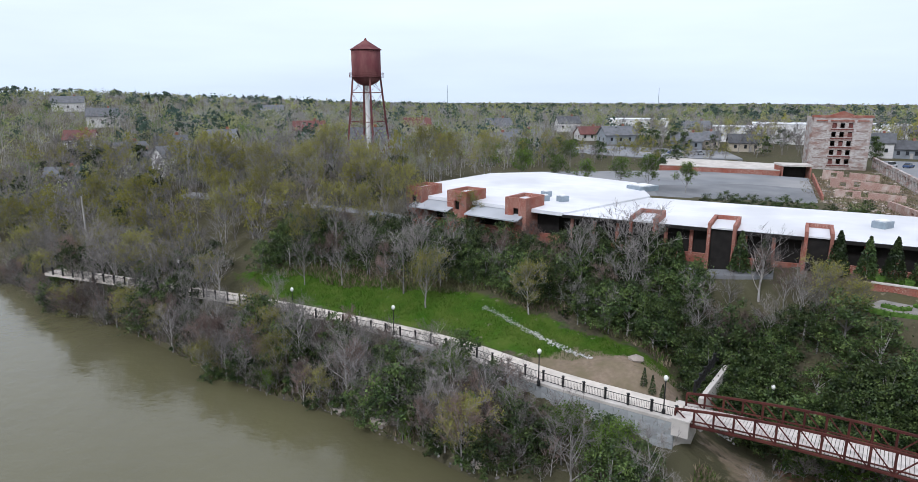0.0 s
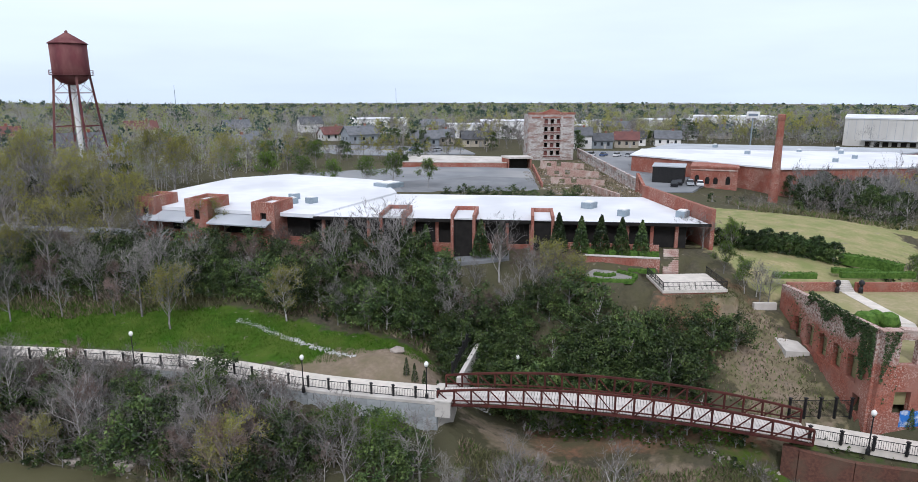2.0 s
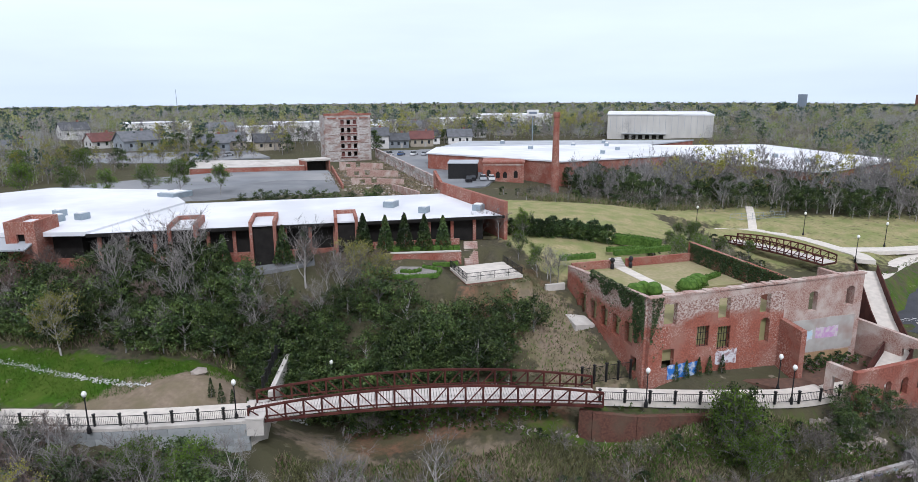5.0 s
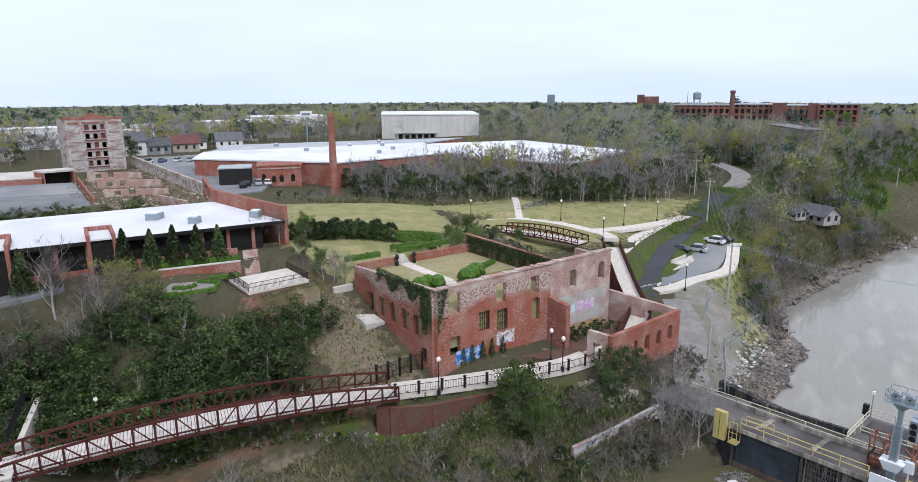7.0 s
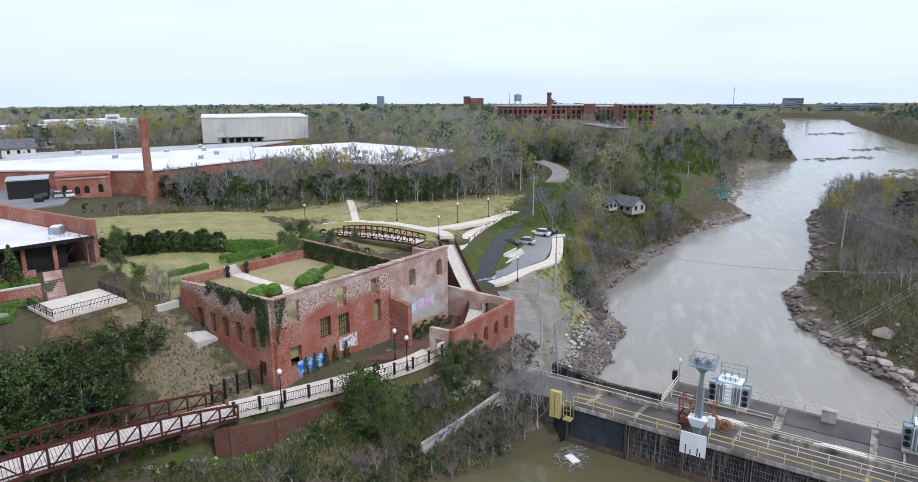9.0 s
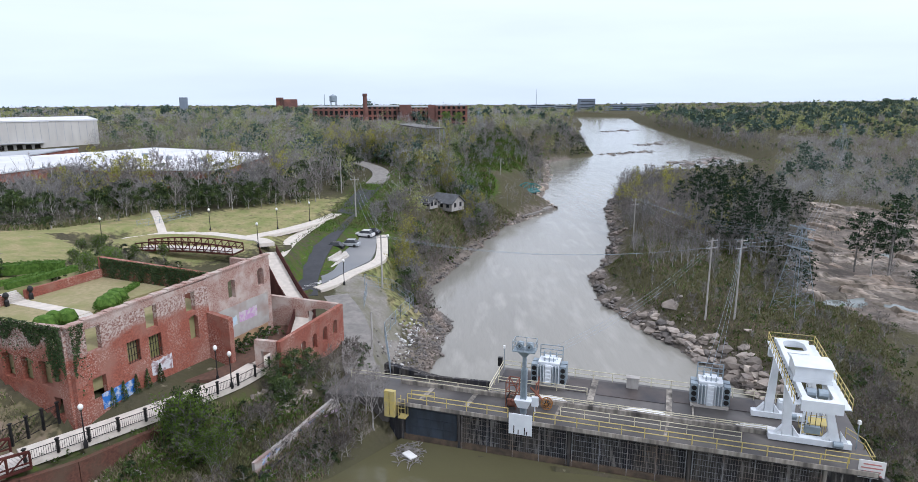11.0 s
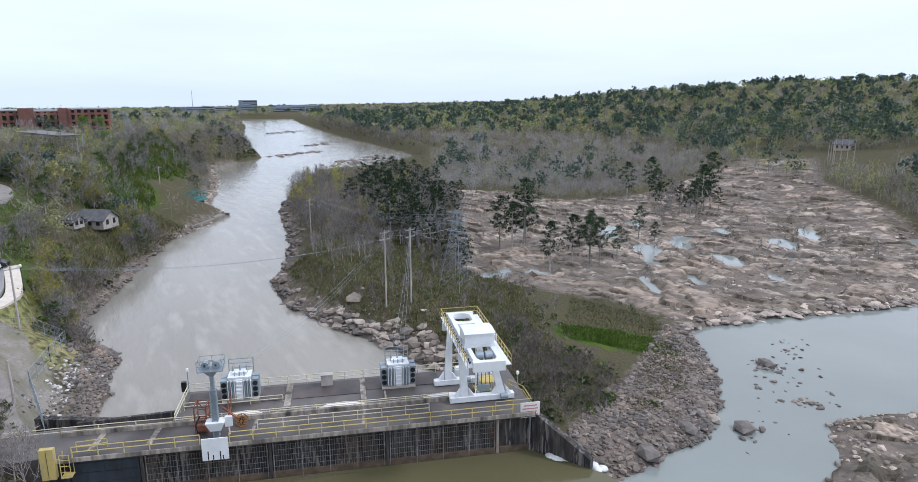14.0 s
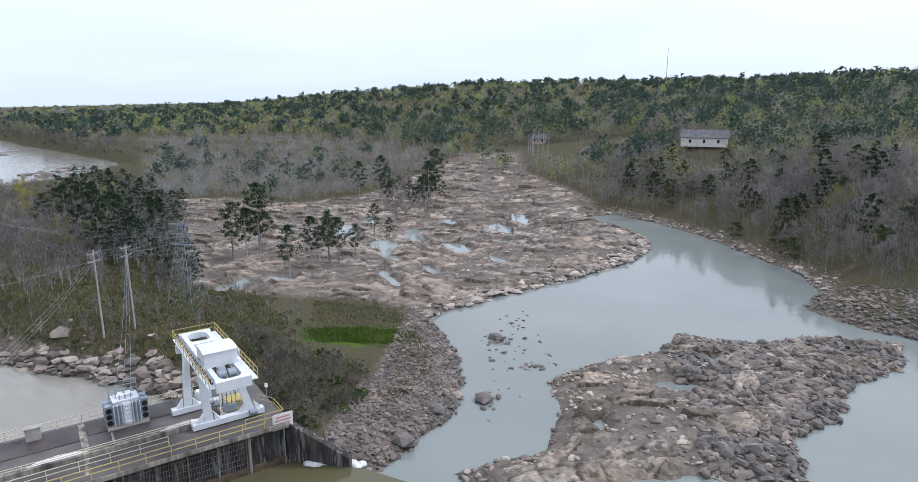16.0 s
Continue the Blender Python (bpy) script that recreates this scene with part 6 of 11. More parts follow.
isl = Geo().prism([(115.5, 22.6), (124, 20.6), (127.4, 21.8), (126.4, 23.6), (119, 24.4)], -2, [-0.6, -0.6, -0.5, -0.5, -0.6])
solid("planting_island", isl, CONCRETE, "kerbed planting island in the car park", "kerb", kind="structure")
o = thing("picnic_plaza", (124, 24.5, -0.6), "pale concrete plaza with low walls", "plaza", kind="structure")
part("slab", Geo().box(121.5, 22.4, -0.6, 5, 1.6, 0.3, -0.2), CONCRETE, o)
part("low_wall", Geo().wall((118.8, 23.8), (124.6, 22.4), -0.5, 0.3, 0.3), CONCRETE, o)
PATCHED = material("patched_asphalt", (0.15, 0.16, 0.17), (0.2, 0.205, 0.21), 0.2, 0.9, bump=0.2, third=(0.11, 0.115, 0.12), third_scale=0.06)
for n_, poly, z_, lb in (("parking_lot", [(14, 150), (24, 140), (75, 132), (94, 172), (70, 190), (20, 186)], 8.0, "wide bleached asphalt parking lot"),
                         ("parking_lot", [(34, 252), (52, 284), (104, 252), (98, 222), (66, 226)], 8.0, "empty pale asphalt parking lot with islands"),
                         ("parking_lot", [(104, 124), (112, 122), (124, 131), (176, 214), (146, 226), (128, 198)], 7.0, "grey asphalt yard beside the warehouse")):
    solid(n_, Geo().prism(poly, z_ - 2.5, z_), OLD_ASPHALT, lb, "parking lot", kind="structure")
    solid(n_ + "_patch", Geo().prism([tuple(Vector(poly[2]).lerp(Vector(p), 0.5)) for p in poly], z_ - 0.2, z_ + 0.02), PATCHED, "darker patched asphalt", "pavement", kind="structure")
for k in range(4):
    c = (48 + k * 12, 262 - k * 6)
    solid("traffic_island", Geo().box(*c, 7.9, 9, 1.6, 0.25, -0.5), LAWN_MAT, "grassed traffic island in the lot", "traffic island", group="traffic islands")
cw = thing("crosswalk", (105, 25, -1.2), "white painted crosswalk bars", "road marking", kind="structure")
for k in range(7):
    x_, y_ = 103.6 + k * 0.75, 26.9 - k * 0.75
    part("bar", Geo().box(x_, y_, -1.62 + k * 0.055, 0.35, 1.9, 0.27, 0.22), WHITE_PAINT, cw)

CAR_PAINT = {"white": (0.7, 0.7, 0.7), "black": (0.015, 0.015, 0.018), "silver": (0.42, 0.44, 0.46), "blue": (0.06, 0.1, 0.2), "yellow": (0.6, 0.45, 0.05)}
CAR_MAT = {k: material("car_paint_" + k, v, tuple(c * 0.9 for c in v), 2, 0.25, spec=0.5) for k, v in CAR_PAINT.items()}
GLASS_DARK = material("dark_window_glass", (0.02, 0.024, 0.028), (0.03, 0.034, 0.038), 1, 0.08, spec=0.5)
RUBBER = material("tyre_rubber", (0.02, 0.02, 0.02), (0.03, 0.03, 0.03), 3, 0.9)


def car(x, y, z, turn, paint, tall=0.0):
    """Saloon or van: shaped body, glasshouse and four wheels."""
    o = thing("car", (x, y, z), "parked %s %s on the asphalt" % (paint, "van" if tall else "saloon car"), "car", "parked cars")
    c, s = math.cos(turn), math.sin(turn)

    def at(a, b, h):
        return (x + c * a - s * b, y + s * a + c * b, z + h)

    def hull(profile, half, top_half):
        g = Geo()
        n = len(profile)
        hs = [half if h < 0.95 else top_half for a, h in profile]
        vs = [at(a, -w, h) for (a, h), w in zip(profile, hs)] + [at(a, w, h) for (a, h), w in zip(profile, hs)]
        return g.add(vs, [tuple(range(n)), tuple(reversed(range(n, 2 * n)))] + [(i, n + i, n + (i + 1) % n, (i + 1) % n) for i in range(n)])
    part("body", hull([(-2.2, 0.3), (2.2, 0.3), (2.25, 0.62), (2.1, 0.78), (1.1, 0.9), (-1.75, 0.92), (-2.2, 0.85)], 0.88, 0.88), CAR_MAT[paint], o)
    part("cabin", hull([(1.1, 0.9), (0.4, 1.38 + tall), (-1.2, 1.42 + tall), (-1.85, 0.92)], 0.84, 0.68), GLASS_DARK, o, "tinted windows")
    part("roof", hull([(0.45, 1.36 + tall), (0.38, 1.44 + tall), (-1.18, 1.48 + tall), (-1.25, 1.4 + tall)], 0.7, 0.66), CAR_MAT[paint], o)
    for a in (-1.35, 1.4):
        for b in (-0.8, 0.8):
            w = part("wheel", Geo().rod(at(a, b - 0.1, 0.33), at(a, b + 0.1, 0.33), 0.33, n=12), RUBBER, o)
    return o


for x_, y_, z_, t_, p_, h_ in ((129.0, 24.6, -0.46, 1.4, "black", 0.1), (131.6, 21.8, -0.5, 1.4, "silver", 0.1), (139.2, 19.6, -0.12, 1.3, "white", 0.1), (141.0, 18.4, -0.1, 1.3, "black", 0.0),
                               (117, 132.8, 7.0, 0.9, "black", 0.1), (119.4, 131.2, 7.0, 0.9, "silver", 0.1), (121, 129.5, 7.0, 0.9, "white", 0.0), (114, 131, 7.0, 0.9, "black", 0.3), (134, 203, 7.0, 0.6, "yellow", 0.3), (139, 206, 7.0, 0.6, "white", 0.4), (143, 204, 7.0, 0.6, "blue", 0.1),
                               (147, 201, 7.0, 0.6, "white", 0.2), (150, 198, 7.0, 0.6, "silver", 0.1), (80, 240, 8.02, 0.3, "blue", 0.0), (57, 262, 8.02, 0.5, "white", 0.0), (88, 236, 8.02, 0.5, "silver", 0.0)):
    car(x_, y_, z_, t_, p_, h_)

# ---- old mill yard ----
arc = thing("arcade_wall", (116, 165, 7), "roofless brick arcade wall with a row of empty openings", "wall")
part("wall", Geo().wall((131, 203), (98.5, 126.5), 5.0, 10.4, 0.7, [(1.2 + 3.05 * k, 3.0 + 3.05 * k, 2.6, 4.6, 0.5) for k in range(27)]), PLASTER, arc, "pale stained brick with window holes")
part("wall_end", Geo().wall((98.1, 125.6), (95.5, 119.5), 5.0, (11.8, 9.5), 0.7, [(2.0, 3.6, 3.2, 5.4, 0.6)]), BRICK, arc)
lowb = thing("brick_dock_wall", (78, 183, 7), "long low red brick dock wall", "wall")
part("wall", Geo().wall((60, 192), (89, 177.6), 6, 9.3, 0.5), BRICK, lowb)
part("coping", Geo().wall((60, 192), (89, 177.6), 9.3, 9.5, 0.7), CONCRETE, lowb)
part("floor_slab", Geo().prism([(60, 192.4), (89, 178), (98, 196), (70, 216)], 6, 9.2), CONCRETE, lowb, "bare concrete slab of the demolished mill")
ki = thing("brick_gatehouse", (92, 180, 8), "small open-fronted brick gatehouse", "building")
part("wall", Geo().wall((89.6, 177.4), (89.9, 182.5), 6, 10.6, 0.4).wall((96.2, 175.2), (97.2, 180.2), 6, 10.6, 0.4).wall((90.1, 182.4), (97, 180.4), 6, 10.6, 0.4), BRICK, ki)
part("roof", Geo().prism([(89.2, 177.0), (96.6, 174.8), (97.8, 180.4), (89.7, 182.9)], 10.6, 11.1), CONCRETE, ki)
# solid box coloured near-black as the shade inside the open gatehouse
part("void", Geo().prism([(90.4, 179.6), (96.2, 177.8), (96.7, 179.8), (90.6, 181.8)], 6.2, 10.4), DARK, ki)
for a_, b_ in (((96.5, 174.5), (78, 136)), ((80, 108), (86, 101)), ((72, 112), (79, 108))):
    solid("low_brick_wall", Geo().wall(a_, b_, 5.5, 9.0, 0.4), BRICK, "broken low brick yard wall", "wall", group="yard walls")

# ---- houses of the town ----
SLATE = material("grey_shingle_roof", (0.13, 0.135, 0.145), (0.09, 0.095, 0.1), 0.7, 0.9, bump=0.3, jitter=0.3)
SIDING = material("white_siding", (0.68, 0.67, 0.64), (0.58, 0.57, 0.55), 0.6, 0.8, stretch=(0.3, 0.3, 4), jitter=0.15)
RED_ROOF = material("red_metal_roof", (0.15, 0.06, 0.05), (0.11, 0.045, 0.04), 0.5, 0.6)


def house(x, y, w, d, h, turn, wall=None, roof=None, z=None, label="white timber house with a grey gable roof", flat=False):
    z = gz(x, y) - 0.3 if z is None else z
    o = thing("house", (x, y, z), label, "house", "town houses")
    c, s = math.cos(turn), math.sin(turn)

    def at(a, b, hh):
        return (x + c * a - s * b, y + s * a + c * b, z + hh)
    wall, roof = wall or SIDING, roof or SLATE
    part("wall", Geo().prism([at(a, b, 0)[:2] for a, b in ((-w / 2, -d / 2), (w / 2, -d / 2), (w / 2, d / 2), (-w / 2, d / 2))], z, z + h), wall, o)
    if flat:
        part("roof", Geo().box(x, y, z + h, w + 0.6, d + 0.6, 0.4, turn), roof, o)
    else:
        rz_, e = d * 0.38, 0.5
        vs = [at(a, b, hh) for a, b, hh in ((-w / 2 - e, -d / 2 - e, h - 0.25), (w / 2 + e, -d / 2 - e, h - 0.25), (w / 2 + e, 0, h + rz_), (-w / 2 - e, 0, h + rz_), (w / 2 + e, d / 2 + e, h - 0.25), (-w / 2 - e, d / 2 + e, h - 0.25))]
        vs += [(a, b, q - 0.25) for a, b, q in vs]
        part("roof", Geo().add(vs, [(0, 1, 2, 3), (3, 2, 4, 5), (9, 8, 7, 6), (11, 10, 8, 9), (0, 6, 7, 1), (4, 10, 11, 5), (1, 7, 8, 2), (2, 8, 10, 4), (3, 9, 6, 0), (5, 11, 9, 3)]), roof, o)
        for sg in (-1, 1):
            part("gable", Geo().add([at(sg * w / 2, -d / 2, h - 0.02), at(sg * w / 2, d / 2, h - 0.02), at(sg * w / 2, 0, h + rz_ - 0.3), at(sg * (w / 2 - 0.2), -d / 2, h - 0.02), at(sg * (w / 2 - 0.2), d / 2, h - 0.02), at(sg * (w / 2 - 0.2), 0, h + rz_ - 0.3)],
                                    [(0, 1, 2), (5, 4, 3), (0, 2, 5, 3), (1, 4, 5, 2), (0, 3, 4, 1)]), wall, o)
        if wall is not WOOD_GREY:
            part("chimney", Geo().box(*at(w * 0.2, 0.3, 0)[:2], z + h, 0.8, 0.8, rz_ + 0.8, turn), BRICK, o)
    for side in (-1, 1):
        for k in range(3):
            a = (k - 1) * w * 0.3
            part("window", Geo().box(*at(a, side * d / 2, 0)[:2], z + h * 0.4, 1.0, 0.12, 1.4, turn), GLASS_DARK, o)
        for b in (-0.22, 0.22):
            part("window", Geo().box(*at(side * w / 2, b * d, 0)[:2], z + h * 0.42, 0.12, 0.9, 1.3, turn), GLASS_DARK, o)
    part("door", Geo().box(*at(w * 0.15, -d / 2 - 0.03, 0)[:2], z + 0.2, 1.0, 0.12, 2.1, turn), WOOD_GREY, o)
    return o


BEIGE = material("beige_siding", (0.45, 0.4, 0.32), (0.38, 0.34, 0.27), 0.6, 0.8, jitter=0.15)
GREYBLUE = material("grey_blue_siding", (0.25, 0.28, 0.3), (0.2, 0.22, 0.24), 0.6, 0.8, jitter=0.15)
for x_, y_, w_, d_, h_, t_, wl_, rf_ in ((60, 300, 11, 8, 3.5, 0.2, SIDING, RED_ROOF), (69, 284, 14, 9, 4.5, 0.2, GREYBLUE, SLATE), (92, 262, 12, 8, 4, -0.3, GREYBLUE, SLATE), (113, 256, 12, 8, 4, -0.3, BEIGE, SLATE), (102, 268, 10, 8, 4, -0.2, BEIGE, SLATE),
                                         (152, 236, 11, 8, 6, -0.5, SIDING, SLATE), (161, 232, 9, 7, 4, -0.5, GREYBLUE, SLATE), (174, 232, 10, 8, 4, -0.6, BEIGE, RED_ROOF), (184, 240, 10, 8, 4, -0.6, SIDING, SLATE), (196, 232, 11, 8, 4, -0.6, SIDING, SLATE),
                                         (-78, 176, 9, 7, 6, 0.9, SIDING, SLATE), (-91, 182, 12, 8, 4, 0.3, SIDING, SLATE), (-66, 182, 8, 7, 4.5, 1.1, SIDING, SLATE), (-112, 182, 9, 7, 4, 0.3, SIDING, SLATE), (-140, 240, 10, 8, 4, 0.3, SIDING, RED_ROOF)) + (
    (-30, 215, 12, 9, 6, 0.3, GREYBLUE, SLATE), (-8, 205, 10, 8, 4.5, 0.2, SIDING, SLATE), (14, 235, 11, 8, 4.5, 0.4, SIDING, SLATE), (26, 262, 12, 8, 4, 0.3, SIDING, SLATE), (-60, 260, 12, 9, 5, 0.3, GREYBLUE, RED_ROOF),
                                         (230, 260, 12, 9, 4, -0.6, SIDING, SLATE), (255, 262, 12, 9, 4, -0.7, BEIGE, SLATE), (210, 290, 14, 9, 5, -0.5, SIDING, SLATE), (20, 330, 12, 9, 5, 0.2, SIDING, SLATE), (-20, 310, 12, 9, 5, 0.2, BEIGE, RED_ROOF),
                                         (120, 330, 13, 9, 5, -0.3, SIDING, SLATE), (60, 360, 12, 9, 5, 0.1, SIDING, SLATE), (-180, 330, 14, 10, 6, 0.4, SIDING, SLATE), (-250, 420, 18, 10, 6, 0.4, SIDING, SLATE), (-120, 420, 14, 10, 6, 0.2, SIDING, SLATE)):
    house(x_, y_, w_, d_, h_, t_, wl_, rf_, label={True: "white timber house with a gable roof", False: "painted timber house with a dark gable roof"}[wl_ is SIDING])
for x_, y_, w_, d_, h_, t_ in ((150, 296, 30, 14, 9, -0.4), (176, 286, 22, 12, 7, -0.4), (128, 300, 20, 12, 7, -0.4), (205, 330, 40, 20, 7, -0.5), (330, 330, 50, 24, 8, -0.6), (270, 320, 34, 18, 7, -0.5), (95, 345, 30, 14, 8, -0.2)):
    house(x_, y_, w_, d_, h_, t_, WHITE_PAINT, WHITE_ROOF, label="white flat-roofed commercial block in the town", flat=True)
house(84, -290, 19, 8, 4.2, 0.25, SIDING, SLATE, z=gz(84, -290) + 0.3, label="long white house on the wooded hillside")
house(106, -285, 7, 5, 3, 0.4, SIDING, SLATE, label="small white house on the hillside")
house(190, -332, 8, 6, 3.5, 0.2, BEIGE, SLATE, label="small beige house above the far bank")
# park pavilion by the river
house(184.5, 1.45, 7.4, 5.6, 2.5, 0.9, WOOD_GREY, SLATE, z=gz(184.5, 1.45), label="small timber pavilion with a grey roof")
house(178.5, 6.9, 4, 3.4, 2.0, 0.9, WOOD_GREY, SLATE, z=gz(178.5, 6.9), label="small open timber shelter with a grey roof")

# ---- distant mill, stacks and towers ----
fm = thing("brick_cotton_mill", (474, 45, 4), "long red brick cotton mill with many windows", "mill")
MILL_BRICK = material("far_mill_brick", (0.17, 0.085, 0.07), (0.13, 0.07, 0.06), 0.3, 0.9, third=(0.28, 0.12, 0.09), third_scale=0.06)
secs = [((469, 100), (474, 62), 20.8), ((474, 62), (476.5, 34), 21.2), ((476.5, 34), (479, 8), 20.6), ((471, 12), (471, -10), 21.8)]
for a_, b_, top_ in secs:
    le = math.dist(a_, b_)
    n_ = int(le / 3.6)
    fw = part("facade", Geo().wall(a_, b_, 4, top_, 0.8, [(1.2 + 3.6 * k, 3.3 + 3.6 * k, 3.0 + 4.2 * j, 5.9 + 4.2 * j) for k in range(n_) for j in range(4) if 1.2 + 3.6 * k + 2.1 < le]), MILL_BRICK, fm)
    part("interior", Geo().wall((a_[0] + 1.6, a_[1]), (b_[0] + 1.6, b_[1]), 4, top_ - 0.4, 0.6), GLASS_DARK, fm)
    part("roof", Geo().prism([(a_[0], a_[1] + 0.1), (b_[0], b_[1]), (b_[0] + 22, b_[1]), (a_[0] + 22, a_[1] + 0.1)][::-1], top_ + 0.004, top_ + 0.6), GREY_ROOF, fm)
part("end_wall", Geo().wall((471, -10.4), (493, -10.4), 4, 21.8, 0.8), MILL_BRICK, fm)
part("tower", Geo().box(472.5, 34, 4, 5, 8, 18.6), MILL_BRICK, fm)
part("tower", Geo().box(473.5, 14, 4, 4, 7, 18.4), MILL_BRICK, fm)
solid("mill_chimney", Geo().turned(466, 62, [(1.9, 4), (1.4, 28.6), (1.75, 29), (1.7, 30.4), (1.3, 30.5)], 12), MILL_BRICK, "tall brick smokestack at the distant mill", "chimney")
tk = thing("distant_water_tank", (511, 92.6, 4), "small grey water tank on legs", "water tower")
part("tank", Geo().turned(511, 92.6, [(2.6, 24), (2.9, 25), (2.9, 28.6), (0.4, 29.8)], 14), GALV, tk)
for sx, sy in ((-2, -2), (2, -2), (2, 2), (-2, 2)):
    part("leg", Geo().beam((511 + sx * 1.3, 92.6 + sy * 1.3, 4), (511 + sx, 92.6 + sy, 24.5), 0.35), GALV, tk)
sb = thing("substation", (322, 12, 8), "galvanised steel substation frames behind the trees", "substation")
part("roof_slab", Geo().prism([(300, 4), (345, 20), (342, 30), (297, 12)], 14.6, 15.2), DECK_CONC, sb)
for k in range(9):
    a_ = Vector((300, 4)).lerp(Vector((345, 20)), k / 8)
    part("frame", Geo().beam((*a_, 4), (*a_, 14.8), 0.4), GALV, sb)
# blue-grey with distance haze mixed into the base colour; also the billboard bar
CITY = material("haze_tinted_grey", (0.2, 0.24, 0.29), (0.16, 0.2, 0.25), 0.05, 0.6)
for x_, y_, w_, d_, h_ in ((1763, -361, 42, 20, 30), (1650, -330, 26, 16, 18), (1560, -262, 40, 16, 13), (1600, -420, 90, 20, 12), (1700, -470, 120, 20, 14), (1480, -200, 60, 20, 12)):
    tw_ = thing("city_block", (x_, y_, gz(x_, y_)), "distant office block downtown with a haze-tinted facade", "building", "downtown blocks")
    b_ = gz(x_, y_)
    part("body", Geo().box(x_, y_, b_ - 2, d_, w_, h_ + 2, 0.2), CITY, tw_)
    for k in range(int(h_ / 4)):
        part("window_band", Geo().box(x_ - 0.3, y_, b_ + 2 + k * 4, d_, w_ * 0.94, 1.6, 0.2), GLASS_DARK, tw_)
for az_, r_, w_, top_ in ((67.8, 1500, 15, 22), (76.0, 1200, 24, 20), (75.3, 1210, 10, 23)):
    x_, y_ = r_ * math.sin(radians(az_)), r_ * math.cos(radians(az_))
    b_ = gz(x_, y_)
    tw_ = thing("city_block", (x_, y_, b_), "distant office tower on the skyline", "building", "downtown blocks")
    part("body", Geo().box(x_, y_, b_ - 2, w_, w_, top_ - b_ + 2, az_), CITY if w_ == 15 else MILL_BRICK, tw_)
bl = thing("billboard", (217, 205, 7), "white billboard on a steel pole above the roofs", "billboard")
part("pole", Geo().rod((217, 205, 4), (217, 205, 20), 0.3, n=8), GALV, bl)
part("panel", Geo().box(217, 205, 20, 5.2, 0.5, 2.6, -0.8), WHITE_PAINT, bl, "white sign panel with a dark bar")
part("lettering", Geo().box(216.8, 204.8, 20.8, 3.6, 0.4, 0.9, -0.8), CITY, bl)
for az_, r_, h_ in ((-1.0, 900, 38), (16.9, 800, 34), (160.5, 800, 82), (97.3, 900, 36), (79.0, 640, 30)):
    x_, y_ = r_ * math.sin(radians(az_)), r_ * math.cos(radians(az_))
    solid("radio_mast", Geo().rod((x_, y_, gz(x_, y_) - 1), (x_, y_, h_), 0.5, 0.2, 5), GALV, "thin steel radio mast on the skyline", "mast", "radio masts")

# ---- garden terraces ----
def hedge(line, w, h, name="hedge", label="clipped dark-green box hedge"):
    """Clipped hedge: rounded uneven ridge with loose leaves on it."""
    g, r = Geo(), random.Random(len(line) + int(line[0][0] * 10))
    pts = [Vector(p) for p in line]
    for a, b in zip(pts, pts[1:]):
        le = (b - a).length
        n = max(1, int(le / 0.5))
        d = (b - a).normalized()
        s = Vector((-d.y, d.x, 0))
        for k in range(int(le * (w + 2 * h) * 16)):
            p = a.lerp(b, r.random())
            t = r.uniform(-1, 1)
            q = p + s * w * 0.5 * max(-1, min(1, t * 1.35)) + Vector((0, 0, h * (1 - max(0, abs(t) - 0.6) * 2.3)))
            leaf_at(g, q + Vector((r.gauss(0, 0.04), r.gauss(0, 0.04), r.gauss(0, 0.05))), r.uniform(0.08, 0.17), r)
        g.prism([tuple((p + s * e * w * 0.44)[:2]) for p, e in ((a, -1), (b, -1), (b, 1), (a, 1))], a.z - 0.2, a.z + h * 0.92)
    return solid(name, g, HEDGE, label, "hedge", "garden hedges")


def leaf_at(geo, c, s, r):
    a = Vector((r.uniform(-1, 1), r.uniform(-1, 1), r.uniform(-1, 1))).normalized()
    b = a.cross(Vector((r.uniform(-1, 1), r.uniform(-1, 1), r.uniform(-1, 1)))).normalized()
    geo.add([c - a * s, c + b * s * 0.95, c + a * s * 0.9 - b * s * 0.35], [(0, 1, 2)])


gt = thing("garden_platform", (58, 64, 4), "pale concrete lookout platform with a black railing", "platform", kind="structure")
PL = [(50.7, 58.8), (58.3, 56.2), (61, 62.7), (53.4, 65.3)]
part("slab", Geo().prism(PL, 7.25, 7.6), PATHWAY, gt)
part("base_wall", Geo().prism(inset(PL, 0.15), 2.5, 7.25), BRICK, gt, "brick base wall")
pr = pipe_rail([(*p, 7.6) for p in (inset(PL, 0.12)[3], inset(PL, 0.12)[0], inset(PL, 0.12)[1], inset(PL, 0.12)[2])], "platform_railing", "thin black metal railing round the lookout platform", BLACK, 1.0, 1.9, 0.035)
pk = inset(PL, 0.12)
for a_, b_ in ((pk[3], pk[0]), (pk[0], pk[1]), (pk[1], pk[2])):
    g = Geo()
    a_, b_ = Vector((*a_, 7.62)), Vector((*b_, 7.62))
    for k in range(1, 52):
        p_ = a_.lerp(b_, k / 52)
        g.beam(p_, p_ + Vector((0, 0, 1.0)), 0.018)
    part("picket_row", g, BLACK, pr, kind="stuff")
gw = thing("garden_wall", (52, 68, 8), "low brick garden terrace wall", "wall", kind="structure")
part("wall", Geo().wall((48.0, 71.6), (56.2, 66.2), 6.2, 9.2, 0.4), BRICK, gw)
